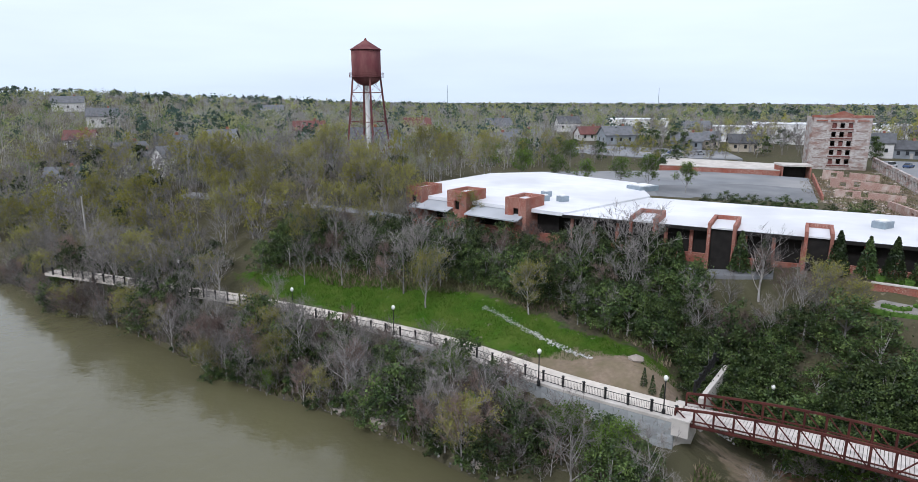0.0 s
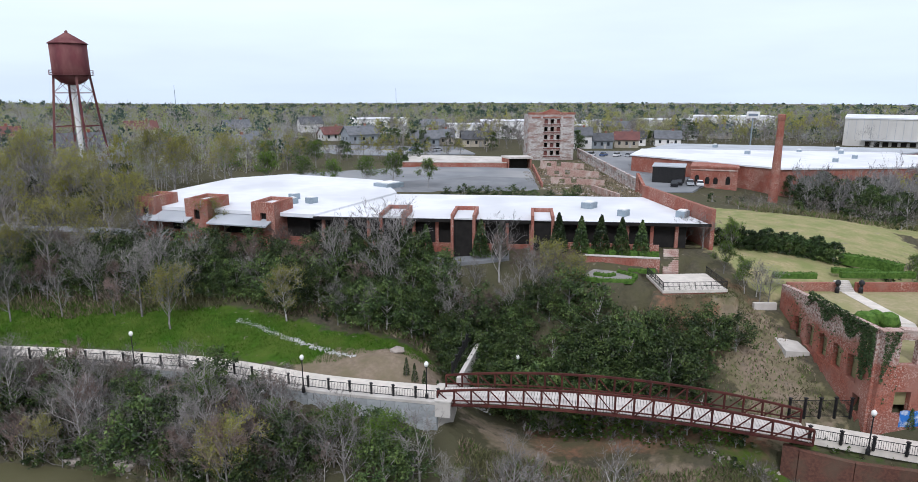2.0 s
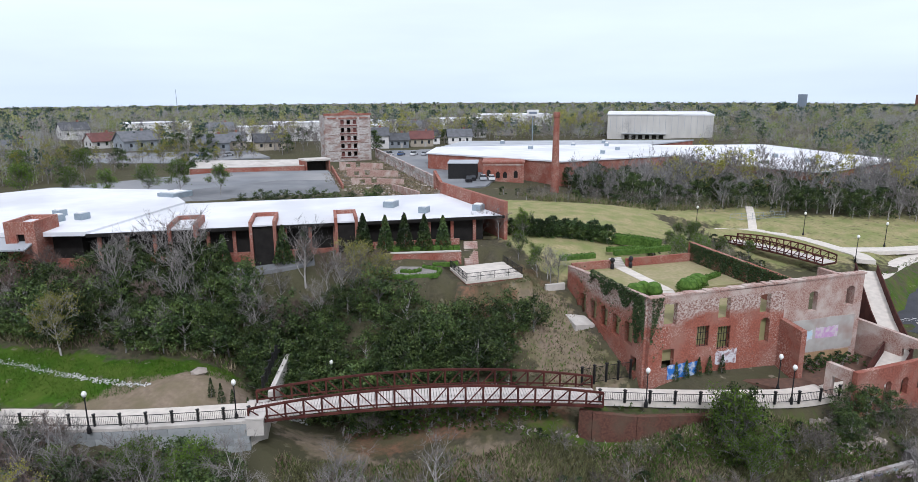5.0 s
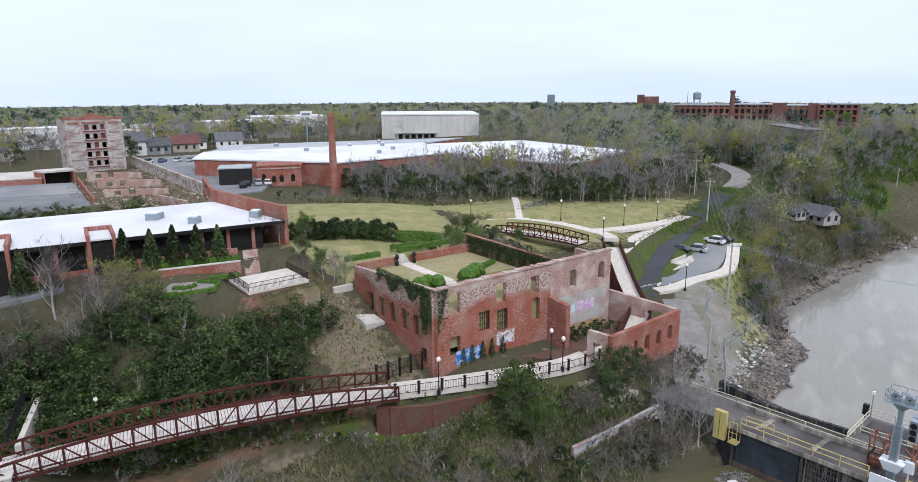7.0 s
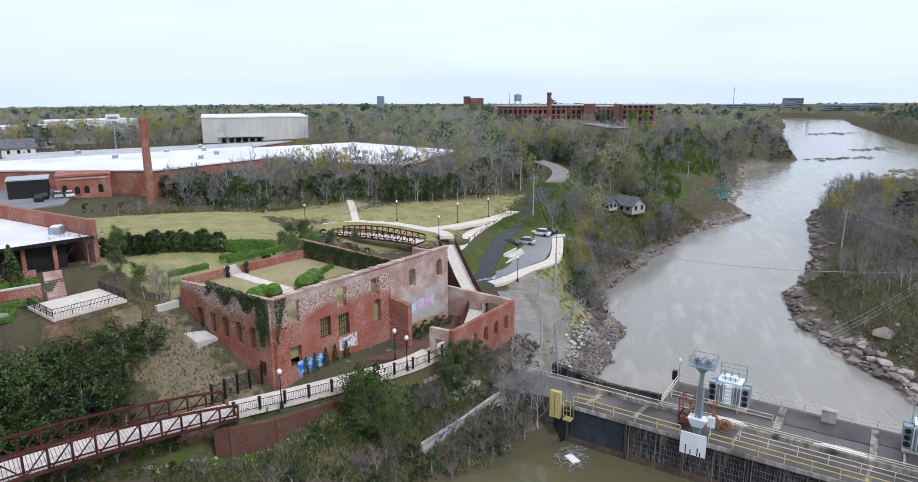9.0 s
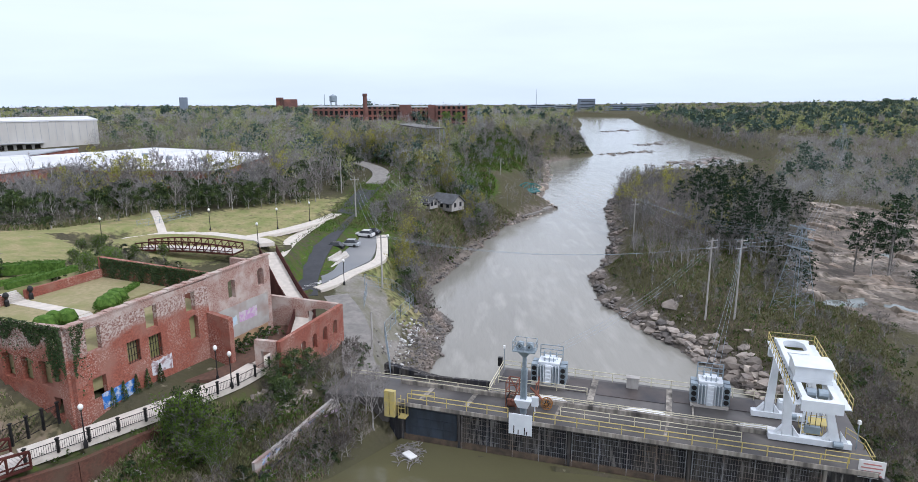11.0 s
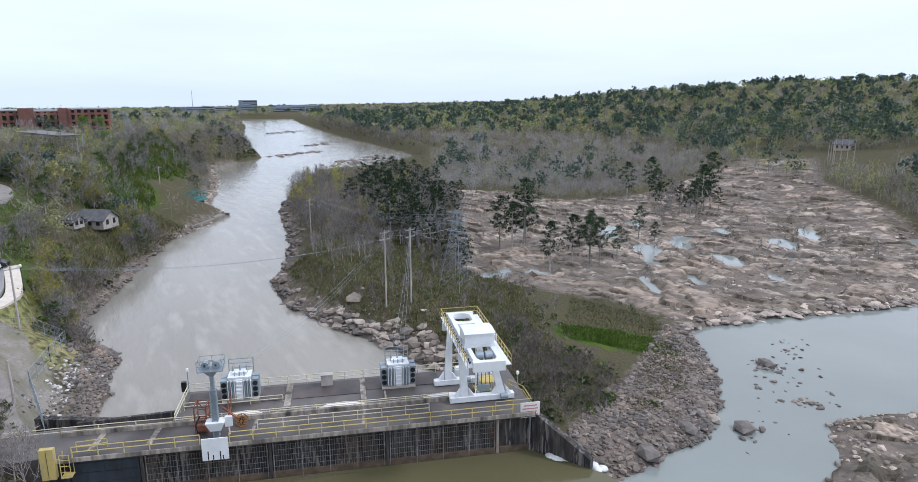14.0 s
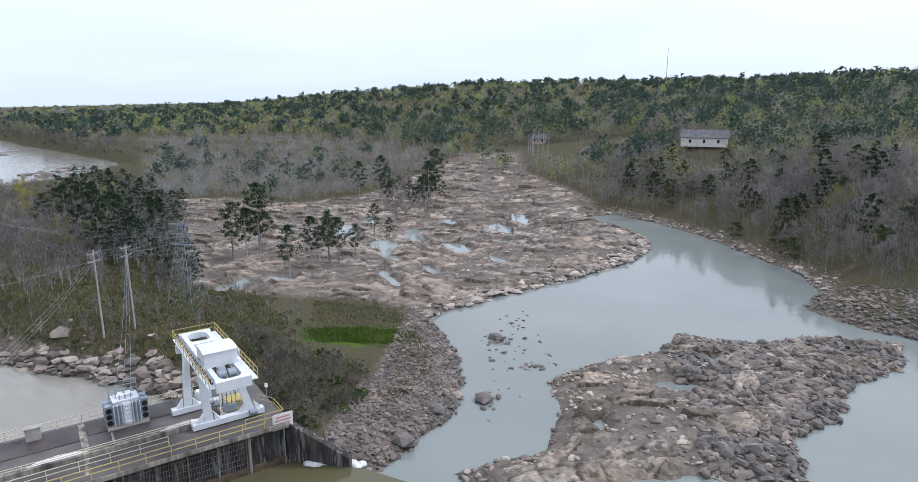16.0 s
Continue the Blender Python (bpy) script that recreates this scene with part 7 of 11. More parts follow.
part("coping", Geo().wall((48.0, 71.6), (56.2, 66.2), 9.2, 9.34, 0.55), CONCRETE, gw)
part("wall", Geo().wall((47.4, 75.6), (58.4, 69.2), 7.0, 10.2, 0.4), BRICK, gw)
part("terrace_soil", Geo().prism([(48.2, 71.9), (56.4, 66.5), (58.2, 69.0), (47.6, 75.2)], 6.0, 8.95), LAWN_MAT, gw)
stg = Geo()
for k in range(11):
    c = Vector((57.4, 65.4)).lerp(Vector((60.0, 68.6)), k / 10)
    stg.box(c.x, c.y, 6.5, 2.0, 0.5, 1.1 + k * 0.2, -0.5)
part("staircase", stg, PALE_BRICK, gw, "weathered brick garden steps")
solid("parterre_floor", Geo().prism([(44.0, 66.9), (45.7, 64.3), (48.8, 62.7), (50.4, 64.2), (51.2, 66.4), (48.0, 69.4)], 5.0, 7.84), GRAVEL, "fine grey gravel floor between the hedges", "path", kind="structure")
for ln in ([(43.9, 66.6), (45.6, 64.2), (49.0, 62.4), (50.9, 64.2), (50.0, 66.9)], [(46.4, 67.0), (47.6, 65.6), (48.8, 65.8)], [(51.6, 66.8), (54.6, 65.1)]):
    hedge([(*q, 7.84) for q in ln], 0.5, 0.38, label="bright green clipped box hedge")
hedge([(48.8, 73.6, 8.95), (57.2, 68.0, 8.95)], 0.8, 0.6)
for k in range(4):
    c = Vector((49.4, 72.8)).lerp(Vector((56.6, 68.2)), k / 3)
    hedge([(c.x - 0.4, c.y - 0.3, 8.95), (c.x + 0.4, c.y - 0.7, 8.95)], 0.9, 0.8, "box_ball", "clipped round box shrub on the terrace")
for ln, w_, h_ in (([(81.7, 59.4, 7.9), (83.4, 55, 7.9), (83.2, 52.2, 7.9)], 1.6, 1.3), ([(66, 56.6, 8.3), (70.8, 54.4, 8.4)], 0.8, 0.5), ([(73.6, 53.2, 8.4), (82.0, 49.6, 8.4)], 0.8, 0.6), ([(76.2, 56.4, 7.9), (81.2, 53.4, 7.9)], 0.7, 0.5)):
    hedge(ln, w_, h_, label="clipped dark-green hedge round the lawn")
for u_, v_, s_ in ((2.8, 7.4, 1.1), (4.2, 7.9, 0.8), (5.2, 7.2, 0.9), (10.0, 7.4, 1.15), (11.2, 8.0, 1.05), (12.4, 8.7, 1.1), (4.8, 6.6, 0.7)):
    p_ = R(u_, v_)
    r_ = random.Random(int(u_ * 100))
    g = Geo()
    for k in range(900):
        d_ = Vector((r_.gauss(0, 1), r_.gauss(0, 1), abs(r_.gauss(0.2, 0.8)))).normalized()
        leaf_at(g, Vector((*p_, 7.2)) + Vector((d_.x * 1.25, d_.y * 1.25, d_.z * 1.5)) * s_ * r_.uniform(0.75, 1.0), r_.uniform(0.06, 0.14), r_)
    g.turned(*p_, [(0.9 * s_, 7.42), (1.1 * s_, 7.9), (0.8 * s_, 8.6), (0.2 * s_, 8.85)], 8)
    solid("terrace_shrub", g, HEDGE, "rounded evergreen shrub on the ruin terrace", "shrub", "terrace shrubs")
hedge([(*R(0.8, 8.4), 7.4), (*R(5.4, 8.4), 7.4)], 0.7, 0.4)
hedge([(*R(13.0, 9.4), 7.4), (*R(17.6, 11.4), 7.4)], 0.8, 0.5)
part("inner_staircase", Geo().prism([R(6.6, 5.8), R(8.2, 5.8), R(8.2, 7.6), R(6.6, 7.6)], 4, [6.4, 6.4, 7.4, 7.4]), CONCRETE, ruin, "flight of concrete steps")
part("gallery_floor", Geo().prism([R(0.4, 0.35), R(18.6, 0.35), R(18.6, 7.58), R(0.4, 7.58)], 2, 6.3), LAWN_MAT, ruin)
for u_ in (5.9, 8.7):
    p_ = R(u_, 18.2)
    solid("stone_urn", Geo().turned(*p_, [(0.25, 7.4), (0.25, 8.0), (0.12, 8.2), (0.35, 8.6), (0.3, 8.8), (0.15, 9.0)], 10), BLACK, "dark urn on a pedestal by the steps", "urn", "urns")


def creeper(name, org, au, av, thick, count, cover_fn, seed, mat=IVY, size=(0.07, 0.16)):
    """Leaves that cling to a wall face: org and two axes, kept where cover_fn says so."""
    r, g = random.Random(seed), Geo()
    org, au, av = Vector(org), Vector(au), Vector(av)
    nn = au.cross(av).normalized()
    for k in range(count):
        a, b = r.random(), r.random()
        if cover_fn(a, b) > r.random():
            leaf_at(g, org + au * a + av * b + nn * r.uniform(0.02, thick), r.uniform(*size), r)
    return part(name, g, mat, ruin, "dark green ivy hanging on the brick", kind="stuff")


u3, v3 = Vector((*ru, 0)), Vector((*rv, 0))
creeper("ivy", Vector((*R(-0.34, 16.5), 4.0)), -v3 * 16.2, Vector((0, 0, 5.6)), 0.22, 15000, lambda a, b: (1.0 if a > 0.86 and b > 0.1 + 0.2 * math.sin(a * 60) else 0.0) + (0.9 if b > 0.72 + 0.14 * math.sin(a * 23) and a > 0.25 else 0.03), 3)
creeper("ivy", Vector((*R(0.0, -0.34), 2.4)), u3 * 1.6, Vector((0, 0, 7.2)), 0.2, 1500, lambda a, b: 0.9 if b > 0.2 + a * 0.9 else 0.05, 4)
creeper("ivy", Vector((*R(18.66, 18.9), 7.2)), -v3 * 18.4, Vector((0, 0, 2.8)), 0.2, 12000, lambda a, b: 0.9 if b > 0.35 + 0.25 * math.sin(a * 45) else 0.3, 5)

# graffiti as plain colour fields, weathered plaster panel
GR_BLUE = material("blue_spray_paint", (0.03, 0.16, 0.5), (0.5, 0.55, 0.6), 1.6, 0.7, spread=(0.48, 0.6))
GR_WHITE = material("white_spray_paint", (0.6, 0.6, 0.62), (0.3, 0.2, 0.2), 1.8, 0.7, spread=(0.5, 0.62))
GR_PINK = material("violet_spray_paint", (0.5, 0.3, 0.5), (0.55, 0.5, 0.52), 1.8, 0.7, spread=(0.45, 0.6))
GR_CYAN = material("pale_blue_spray_paint", (0.45, 0.6, 0.68), (0.55, 0.55, 0.54), 1.8, 0.7, spread=(0.45, 0.6))
RENDER_GREY = material("old_grey_render", (0.44, 0.43, 0.4), (0.36, 0.34, 0.31), 0.7, 0.9, bump=0.3, third=(0.3, 0.2, 0.16), third_scale=0.3)


def on_wall(name, u0, u1, z0, z1, mat, lab, t=0.012, wob=0.12, proud=0.30):
    r = random.Random(int(u0 * 37 + z0 * 11))
    n = 10
    low = [(u0 + (u1 - u0) * k / n, z0 + r.uniform(-wob, wob)) for k in range(n + 1)]
    high = [(u0 + (u1 - u0) * k / n, z1 + r.uniform(-wob, wob)) for k in range(n, -1, -1)]
    ring = low + high
    m = len(ring)
    vs = [(*R(u, -proud - t), z) for u, z in ring] + [(*R(u, -proud + 0.05), z) for u, z in ring]
    fs = [(k, k + 1, m - 2 - k, m - 1 - k) for k in range(n)] + [(k, m + k, m + (k + 1) % m, (k + 1) % m) for k in range(m)]
    part(name, Geo().add(vs, fs), mat, ruin, lab)


on_wall("render_panel", 17.9, 27.9, 0.9, 5.0, RENDER_GREY, "grey remains of render", 0.02, 0.05)
on_wall("lower_panel", 17.9, 27.6, -0.5, 0.8, material("ochre_render", (0.4, 0.27, 0.15), (0.32, 0.21, 0.12), 0.8, 0.9, bump=0.3), "ochre remains of render", 0.02, 0.05)
on_wall("graffiti", 2.5, 6.3, 0.0, 1.7, GR_BLUE, "blue spray-painted patch")
on_wall("graffiti", 8.6, 11.4, 1.0, 2.6, GR_WHITE, "white spray-painted patch")
on_wall("graffiti", 19.6, 21.9, 2.4, 3.6, GR_CYAN, "pale blue spray-painted patch", 0.03)
on_wall("graffiti", 22.3, 25.6, 2.5, 3.8, GR_PINK, "violet spray-painted patch", 0.03)
for u_, z_, w_, h_ in ((5.9, 1.9, 1.6, 2.4), (8.6, 1.3, 1.7, 2.7)):
    g = Geo()
    for k in range(6):
        g.beam((*R(u_ + w_ * k / 5, -0.1), z_ + 1.5), (*R(u_ + w_ * k / 5, -0.1), z_ + 1.5 + h_), 0.05)
    for k in range(4):
        g.beam((*R(u_, -0.1), z_ + 1.5 + h_ * k / 3), (*R(u_ + w_, -0.1), z_ + 1.5 + h_ * k / 3), 0.05)
    part("window_grille", g, BLACK, ruin, "black iron window grille")
for k in range(46):
    u_ = -0.3 + 29.1 * k / 46
    g = Geo().prism([R(u_, -0.42), R(u_ + 0.6, -0.42), R(u_ + 0.6, 0.42), R(u_, 0.42)], 9.55 + u_ * 0.014, 9.68 + u_ * 0.014 + rnd.uniform(0, 0.14))
    part("coping_stone", g, PALE_BRICK, ruin)

# bits on the yard and slope below the ruin
bz = gz(60.2, 48.4)
solid("broken_slab", Geo().prism([(58.8, 47.6), (61.0, 46.4), (62.4, 50.6), (60.6, 51.6)], bz - 1.2, [bz + 0.1, bz + 0.05, bz + 0.75, bz + 0.8]), CONCRETE, "tilted broken concrete floor slab", "slab")
solid("concrete_trough", Geo().wall((61.4, 55.0), (64.0, 54.0), gz(62.6, 54.5) - 0.6, gz(62.6, 54.5) + 0.8, 0.5), CONCRETE, "grey concrete trough wall", "wall")
fence([(51.6, 40.6, -0.2), (55.6, 38.9, -0.1), (57.0, 38.2, -0.1)], 1.9, "yard_gate_fence", "black mesh gate and fence beside the ruin", 1.4)
fence([(24.4, 61.2, 0.3), (29.6, 68.4, 0.9)], 1.3, "culvert_fence", "black picket fence along the culvert", 1.8)
lw = thing("low_river_wall", (62, 16, -5), "long low pale concrete wall with faded spray paint", "wall")
part("wall", Geo().wall((55.4, 23.6), (68.6, 10.6), -8, (-4.6, -2.7), 0.5), CONCRETE, lw)
part("paint", Geo().wall((59.0, 19.45), (61.6, 16.9), -4.9, (-4.2, -3.9), 0.54), GR_CYAN, lw, "faded pale blue spray paint")
part("paint", Geo().wall((64.3, 14.25), (67.8, 10.8), -4.3, (-3.5, -3.0), 0.54), GR_PINK, lw, "faded violet spray paint")
solid("stone_ledge", Geo().prism([(49.5, 29.5), (55.5, 23.4), (57.2, 24.8), (51.2, 31.0)], -8, -5.2), ROCK, "flat stone ledge below the path", "rock", kind="structure")


def chain_fence(line, h=1.9, label="grey chain-link fence beside the river track"):
    f = thing("chain_link_fence", line[0], label, "fence", "chain-link fences")
    pts = [Vector(p) for p in line]
    for a, b in zip(pts, pts[1:]):
        n = max(1, round((b - a).length / 2.6))
        for k in range(n + 1):
            p = a.lerp(b, k / n)
            part("post", Geo().rod(p - Vector((0, 0, 0.2)), p + Vector((0, 0, h)), 0.04, n=5), GALV, f)
        g = Geo()
        for hz in (0.1, h / 2, h):
            g.rod(a + Vector((0, 0, hz)), b + Vector((0, 0, hz)), 0.025, n=4)
        m = int((b - a).length / 0.35)
        for k in range(m):
            p = a.lerp(b, (k + 0.5) / m)
            g.beam(p + Vector((0, 0, 0.1)), p + Vector((0, 0, h)), 0.012)
        part("mesh", g, GALV, f)


chain_fence([(72, 7.6, -2.1), (84.7, 9.6, -2.1), (92.7, 8.0, -2.3), (99, 6.4, -2.6)])
chain_fence([(99, 6.4, -2.6), (106, 10.5, -2.2), (108, 15.5, -1.8)])
chain_fence([(96, 14.0, -1.9), (103.5, 14.5, -1.8)])
chain_fence([(128, 64, 4.4), (140, 58, 4.4)], 1.4)

# ---- poles, pylon and lines ----
def utility_pole(x, y, z, h, arms=1, turn=0.0):
    o = thing("utility_pole", (x, y, z), "weathered grey wooden utility pole with crossarms", "utility pole", "utility poles")
    part("pole", Geo().rod((x, y, z - 0.5), (x, y, z + h), 0.17, 0.11, 8), WOOD_GREY, o)
    c, s = math.cos(turn), math.sin(turn)
    for k in range(arms):
        zz = z + h - 0.5 - k * 1.2
        part("crossarm", Geo().beam((x - c * 1.1, y - s * 1.1, zz), (x + c * 1.1, y + s * 1.1, zz), 0.12), WOOD_GREY, o)
        for e in (-1, 0, 1):
            part("insulator", Geo().rod((x + c * e, y + s * e, zz), (x + c * e, y + s * e, zz + 0.28), 0.06, n=6), GALV, o)
    return o


def cable(a, b, sag, r=0.015, name="overhead_wire"):
    a, b = Vector(a), Vector(b)
    g = Geo()
    n = 10
    pts = [a.lerp(b, k / n) - Vector((0, 0, sag * (1 - (2 * k / n - 1) ** 2))) for k in range(n + 1)]
    for p, q in zip(pts, pts[1:]):
        g.rod(p, q, r, n=4)
    return solid(name, g, GALV, "thin pale overhead electric wire", "wire", "overhead wires")


for x_, y_, z_, h_, ar in ((99.8, -41.6, -5.1, 13.4, 2), (98.9, -46.0, -5.1, 13.6, 2), (162.9, -47.1, -7.0, 11.5, 2), (80.3, 10.8, -2.1, 5.0, 0), (110.5, 12.7, -3.0, 9.6, 1), (172, 30, 5, 9, 1), (150, 23, 2.2, 9.5, 1), (260, 8, 2, 11, 1), (240, -18, -4, 11, 1),
                         (-70, 117.5, 5.0, 7.0, 0), (330, -32, -5, 11, 1), (300, 6, 6, 13, 1)):
    utility_pole(x_, y_, z_, h_, ar, 1.9)
for k in range(7):
    utility_pole(150 + k * 5 if k < 4 else 168 + (k - 4) * 3.5, -270 - k * 4, gz(150 + k * 5, -270 - k * 4), 13 if k < 4 else 10, 0)
for k, (u_, v_) in enumerate(((14.1, 9.3), (14.8, 9.3), (15.5, 9.3), (31.3, 9.3), (32.0, 9.3), (32.7, 9.3))):
    top_ = Vector((99.8, -41.6, 7.6 - 0.5 * (k % 3))) if k < 3 else Vector((98.9, -46.0, 7.8 - 0.5 * (k % 3)))
    cable(top_, D3(u_, v_, DZ + 3.7), 1.6)
for k in range(3):
    cable((99.8 + (k - 1) * 0.4, -41.6 - (k - 1), 7.9), (162.9, -47.1 - (k - 1), 4.2), 1.2)
    cable((99.8 + (k - 1) * 0.3, -41.6 - (k - 1), 6.7), (110.5, 12.7 - (k - 1), 6.4), 2.2)
    cable((110.5, 12.7 + (k - 1), 6.4), (150, 23 + (k - 1) * 0.8, 11.4), 1.2)
    cable((150, 23 + (k - 1) * 0.8, 11.4), (172, 30 + (k - 1) * 0.8, 13.6), 0.8)
    cable((240, -18 + (k - 1), 6.8), (300, 6 + (k - 1), 18.6), 2)
    cable((98.9 + (k - 1), -46.0, 8.0 - k * 0.3), (105, -57 + k * 0.4, 4.0 + k * 2.0), 0.6)


for k in range(4):
    cable((99.8 + 0.3 * k, -41.6 - 0.4 * k, 7.9 - 0.4 * k), (104.5 + 0.5 * k, -58.5, 8.6 - 1.3 * k), 0.5)
    cable((104.5 - 0.6 * k, -58.5, 8.8 - 0.9 * k), (162.9, -47.1 - 0.6 * k, 4.3), 1.5)
    cable((104.5, -58.5 - 0.5 * k, 8.8 - 0.9 * k), (360, -218 - 1.2 * k, 6.0), 6)


def pylon(x, y, z, h, base, turn=0.4):
    o = thing("lattice_pylon", (x, y, z), "pale galvanised lattice transmission pylon", "pylon", "pylons")
    c, s = math.cos(turn), math.sin(turn)

    def at(i, f):
        half = base / 2 * (1 - f) + 0.32 * f if f < 0.6 else base / 2 * 0.4 * (1 - (f - 0.6) / 0.4) + 0.32 * (0.6 + (f - 0.6))
        a, b = ((-1, -1), (1, -1), (1, 1), (-1, 1))[i % 4]
        return Vector((x + c * a * half - s * b * half, y + s * a * half + c * b * half, z + h * f))
    for i in range(4):
        g = Geo()
        fs = [0, 0.14, 0.27, 0.38, 0.48, 0.57, 0.66, 0.75, 0.84, 0.92, 1.0]
        for f0, f1 in zip(fs, fs[1:]):
            g.beam(at(i, f0), at(i, f1), 0.075)
        part("leg", g, GALV, o)
        w = Geo()
        for f0, f1 in zip(fs, fs[1:]):
            w.beam(at(i, f0), at(i + 1, f1), 0.024)
            w.beam(at(i + 1, f0), at(i, f1), 0.024)
            w.beam(at(i, f1), at(i + 1, f1), 0.024)
        part("lacing", w, GALV, o, kind="stuff")
    for f in (0.74, 0.86, 0.97):
        part("arm", Geo().beam((x - c * 2.4, y - s * 2.4, z + h * f), (x + c * 2.4, y + s * 2.4, z + h * f), 0.14, 0.2), GALV, o)


pylon(104.5, -58.5, -6.2, 15.6, 5.2)
pylon(360, -218, gz(360, -218), 22, 7)
pylon(362, -15, 3, 20, 6)

# teal footbridge and landing down the river
TEAL = material("teal_painted_steel", (0.02, 0.13, 0.13), (0.03, 0.17, 0.17), 1, 0.5)
tb = thing("teal_footbridge", (238, -24, -8), "small teal arched steel footbridge by the water", "bridge")
for sg in (-1, 1):
    g = Geo()
    for k in range(12):
        a_, b_ = k / 12, (k + 1) / 12
        pa = Vector((229, -15.5)).lerp(Vector((248, -33)), a_)
        pb = Vector((229, -15.5)).lerp(Vector((248, -33)), b_)
        off = Vector((0.68, 0.73)) * sg * 1.3
        za = -5.6 + 2.2 * abs(math.sin(a_ * math.pi * 2)) + a_
        zb = -5.6 + 2.2 * abs(math.sin(b_ * math.pi * 2)) + b_
        g.beam((*(pa + off), za), (*(pb + off), zb), 0.3)
        g.beam((*(pa + off), -6.2 + a_), (*(pa + off), za), 0.16)
        g.beam((*(pa + off), -6.2 + a_), (*(pb + off), -6.2 + b_), 0.3)
    part("truss", g, TEAL, tb)
part("deck", Geo().prism([(228.2, -16.4), (229.9, -14.6), (249, -32.2), (247.2, -34)][::-1], -6.6, [-6.2, -5.2, -5.2, -6.2][::-1]), TEAL, tb)
for a_ in (0.45, 0.9):
    p_ = Vector((229, -15.5)).lerp(Vector((248, -33)), a_)
    part("pier", Geo().box(*p_, -12, 1.2, 2.4, 5.6, 0.8), DARK_CONC, tb)
solid("river_landing", Geo().prism([(207, -18), (217, -28), (229, -36.5), (239, -32), (228, -24)], -12, -9.4), GRAVEL, "paved gravel landing at the water's edge", "landing", kind="structure")
solid("river_beach", Geo().prism([(252, -32), (276, -40), (292, -37), (280, -28), (262, -26)], -12, -8.8), material("pale_sand", (0.42, 0.34, 0.26), (0.34, 0.28, 0.22), 0.5, 0.95, bump=0.4), "pale sandy bank path", "landing", kind="structure")

# dam clutter
yb = thing("yellow_cabinet", D3(-1.2, -0.6, -1.6), "yellow electrical cabinet beside the dam end", "cabinet")
part("body", Geo().box(*D(-0.8, -0.9), -3.2, 1.2, 0.5, 3.0, 1.25), YELLOW, yb)
part("door_seam", Geo().box(*D(-0.8, -1.17), -3.0, 0.03, 0.02, 2.6, 1.25), BLACK, yb)
g = Geo().box(*D(0.6, -0.7), -3.2, 0.9, 0.9, 0.1, 1.25)
for e, w in ((0.2, -1.1), (1.0, -1.1), (0.2, -0.3), (1.0, -0.3)):
    g.beam(D3(e, w, -3.2), D3(e, w, -0.9), 0.07)
for zz in (-2.6, -2.0, -1.4, -0.9):
    g.beam(D3(0.2, -1.1, zz), D3(1.0, -1.1, zz), 0.05)
part("frame", g, YELLOW, yb)
ORANGE = material("rusty_orange_steel", (0.27, 0.11, 0.07), (0.16, 0.07, 0.05), 2, 0.8)
rk = thing("rake_machine", D3(11.8, 2.4, DZ), "rusty orange trash rake machinery beside the mast", "machine")
for u_ in (11.4, 12.5, 14.6):
    for vv in (1.6, 3.2):
        part("upright", Geo().beam(D3(u_, vv, DZ), D3(u_, vv, DZ + (2.9 if u_ < 14 else 3.3)), 0.11), ORANGE, rk)
    for hh in (0.9, 1.9, 2.9):
        part("tie", Geo().beam(D3(u_, 1.6, DZ + hh), D3(u_, 3.2, DZ + hh), 0.08), ORANGE, rk)
for hh in (0.9, 1.9, 2.9):
    for vv in (1.6, 3.2):
        part("tie", Geo().beam(D3(11.4, vv, DZ + hh), D3(12.5, vv, DZ + hh), 0.08), ORANGE, rk)
part("brace", Geo().beam(D3(11.4, 1.6, DZ), D3(12.5, 1.6, DZ + 1.9), 0.08).beam(D3(11.4, 3.2, DZ + 2.9), D3(12.5, 3.2, DZ + 1), 0.08), ORANGE, rk)
part("winch", Geo().rod(D3(11.5, 2.0, DZ + 0.5), D3(12.5, 2.0, DZ + 0.5), 0.42, n=12), ORANGE, rk)
part("rake_boom", Geo().beam(D3(13.9, 2.4, DZ + 2.3), D3(15.4, 1.0, DZ + 1.8), 0.16), ORANGE, rk)
part("hose", Geo().chain([D3(12.0, 1.2, DZ + 2.2), D3(11.6, 0.9, DZ + 1.4), D3(11.8, 0.8, DZ + 0.3)], 0.1), BLACK, rk)
part("control_box", Geo().box(*D(14.6, 1.2), DZ + 0.9, 0.7, 0.4, 1.0, math.atan2(du.y, du.x)).beam(D3(14.6, 1.2, DZ), D3(14.6, 1.2, DZ + 0.9), 0.12), WHITE_STEEL, rk, "white control box")
rl = thing("cable_reel", D3(15.6, 2.4, DZ), "rust-yellow cable reel on the deck", "reel")
REEL = material("reel_orange", (0.4, 0.2, 0.06), (0.25, 0.12, 0.05), 2, 0.7)
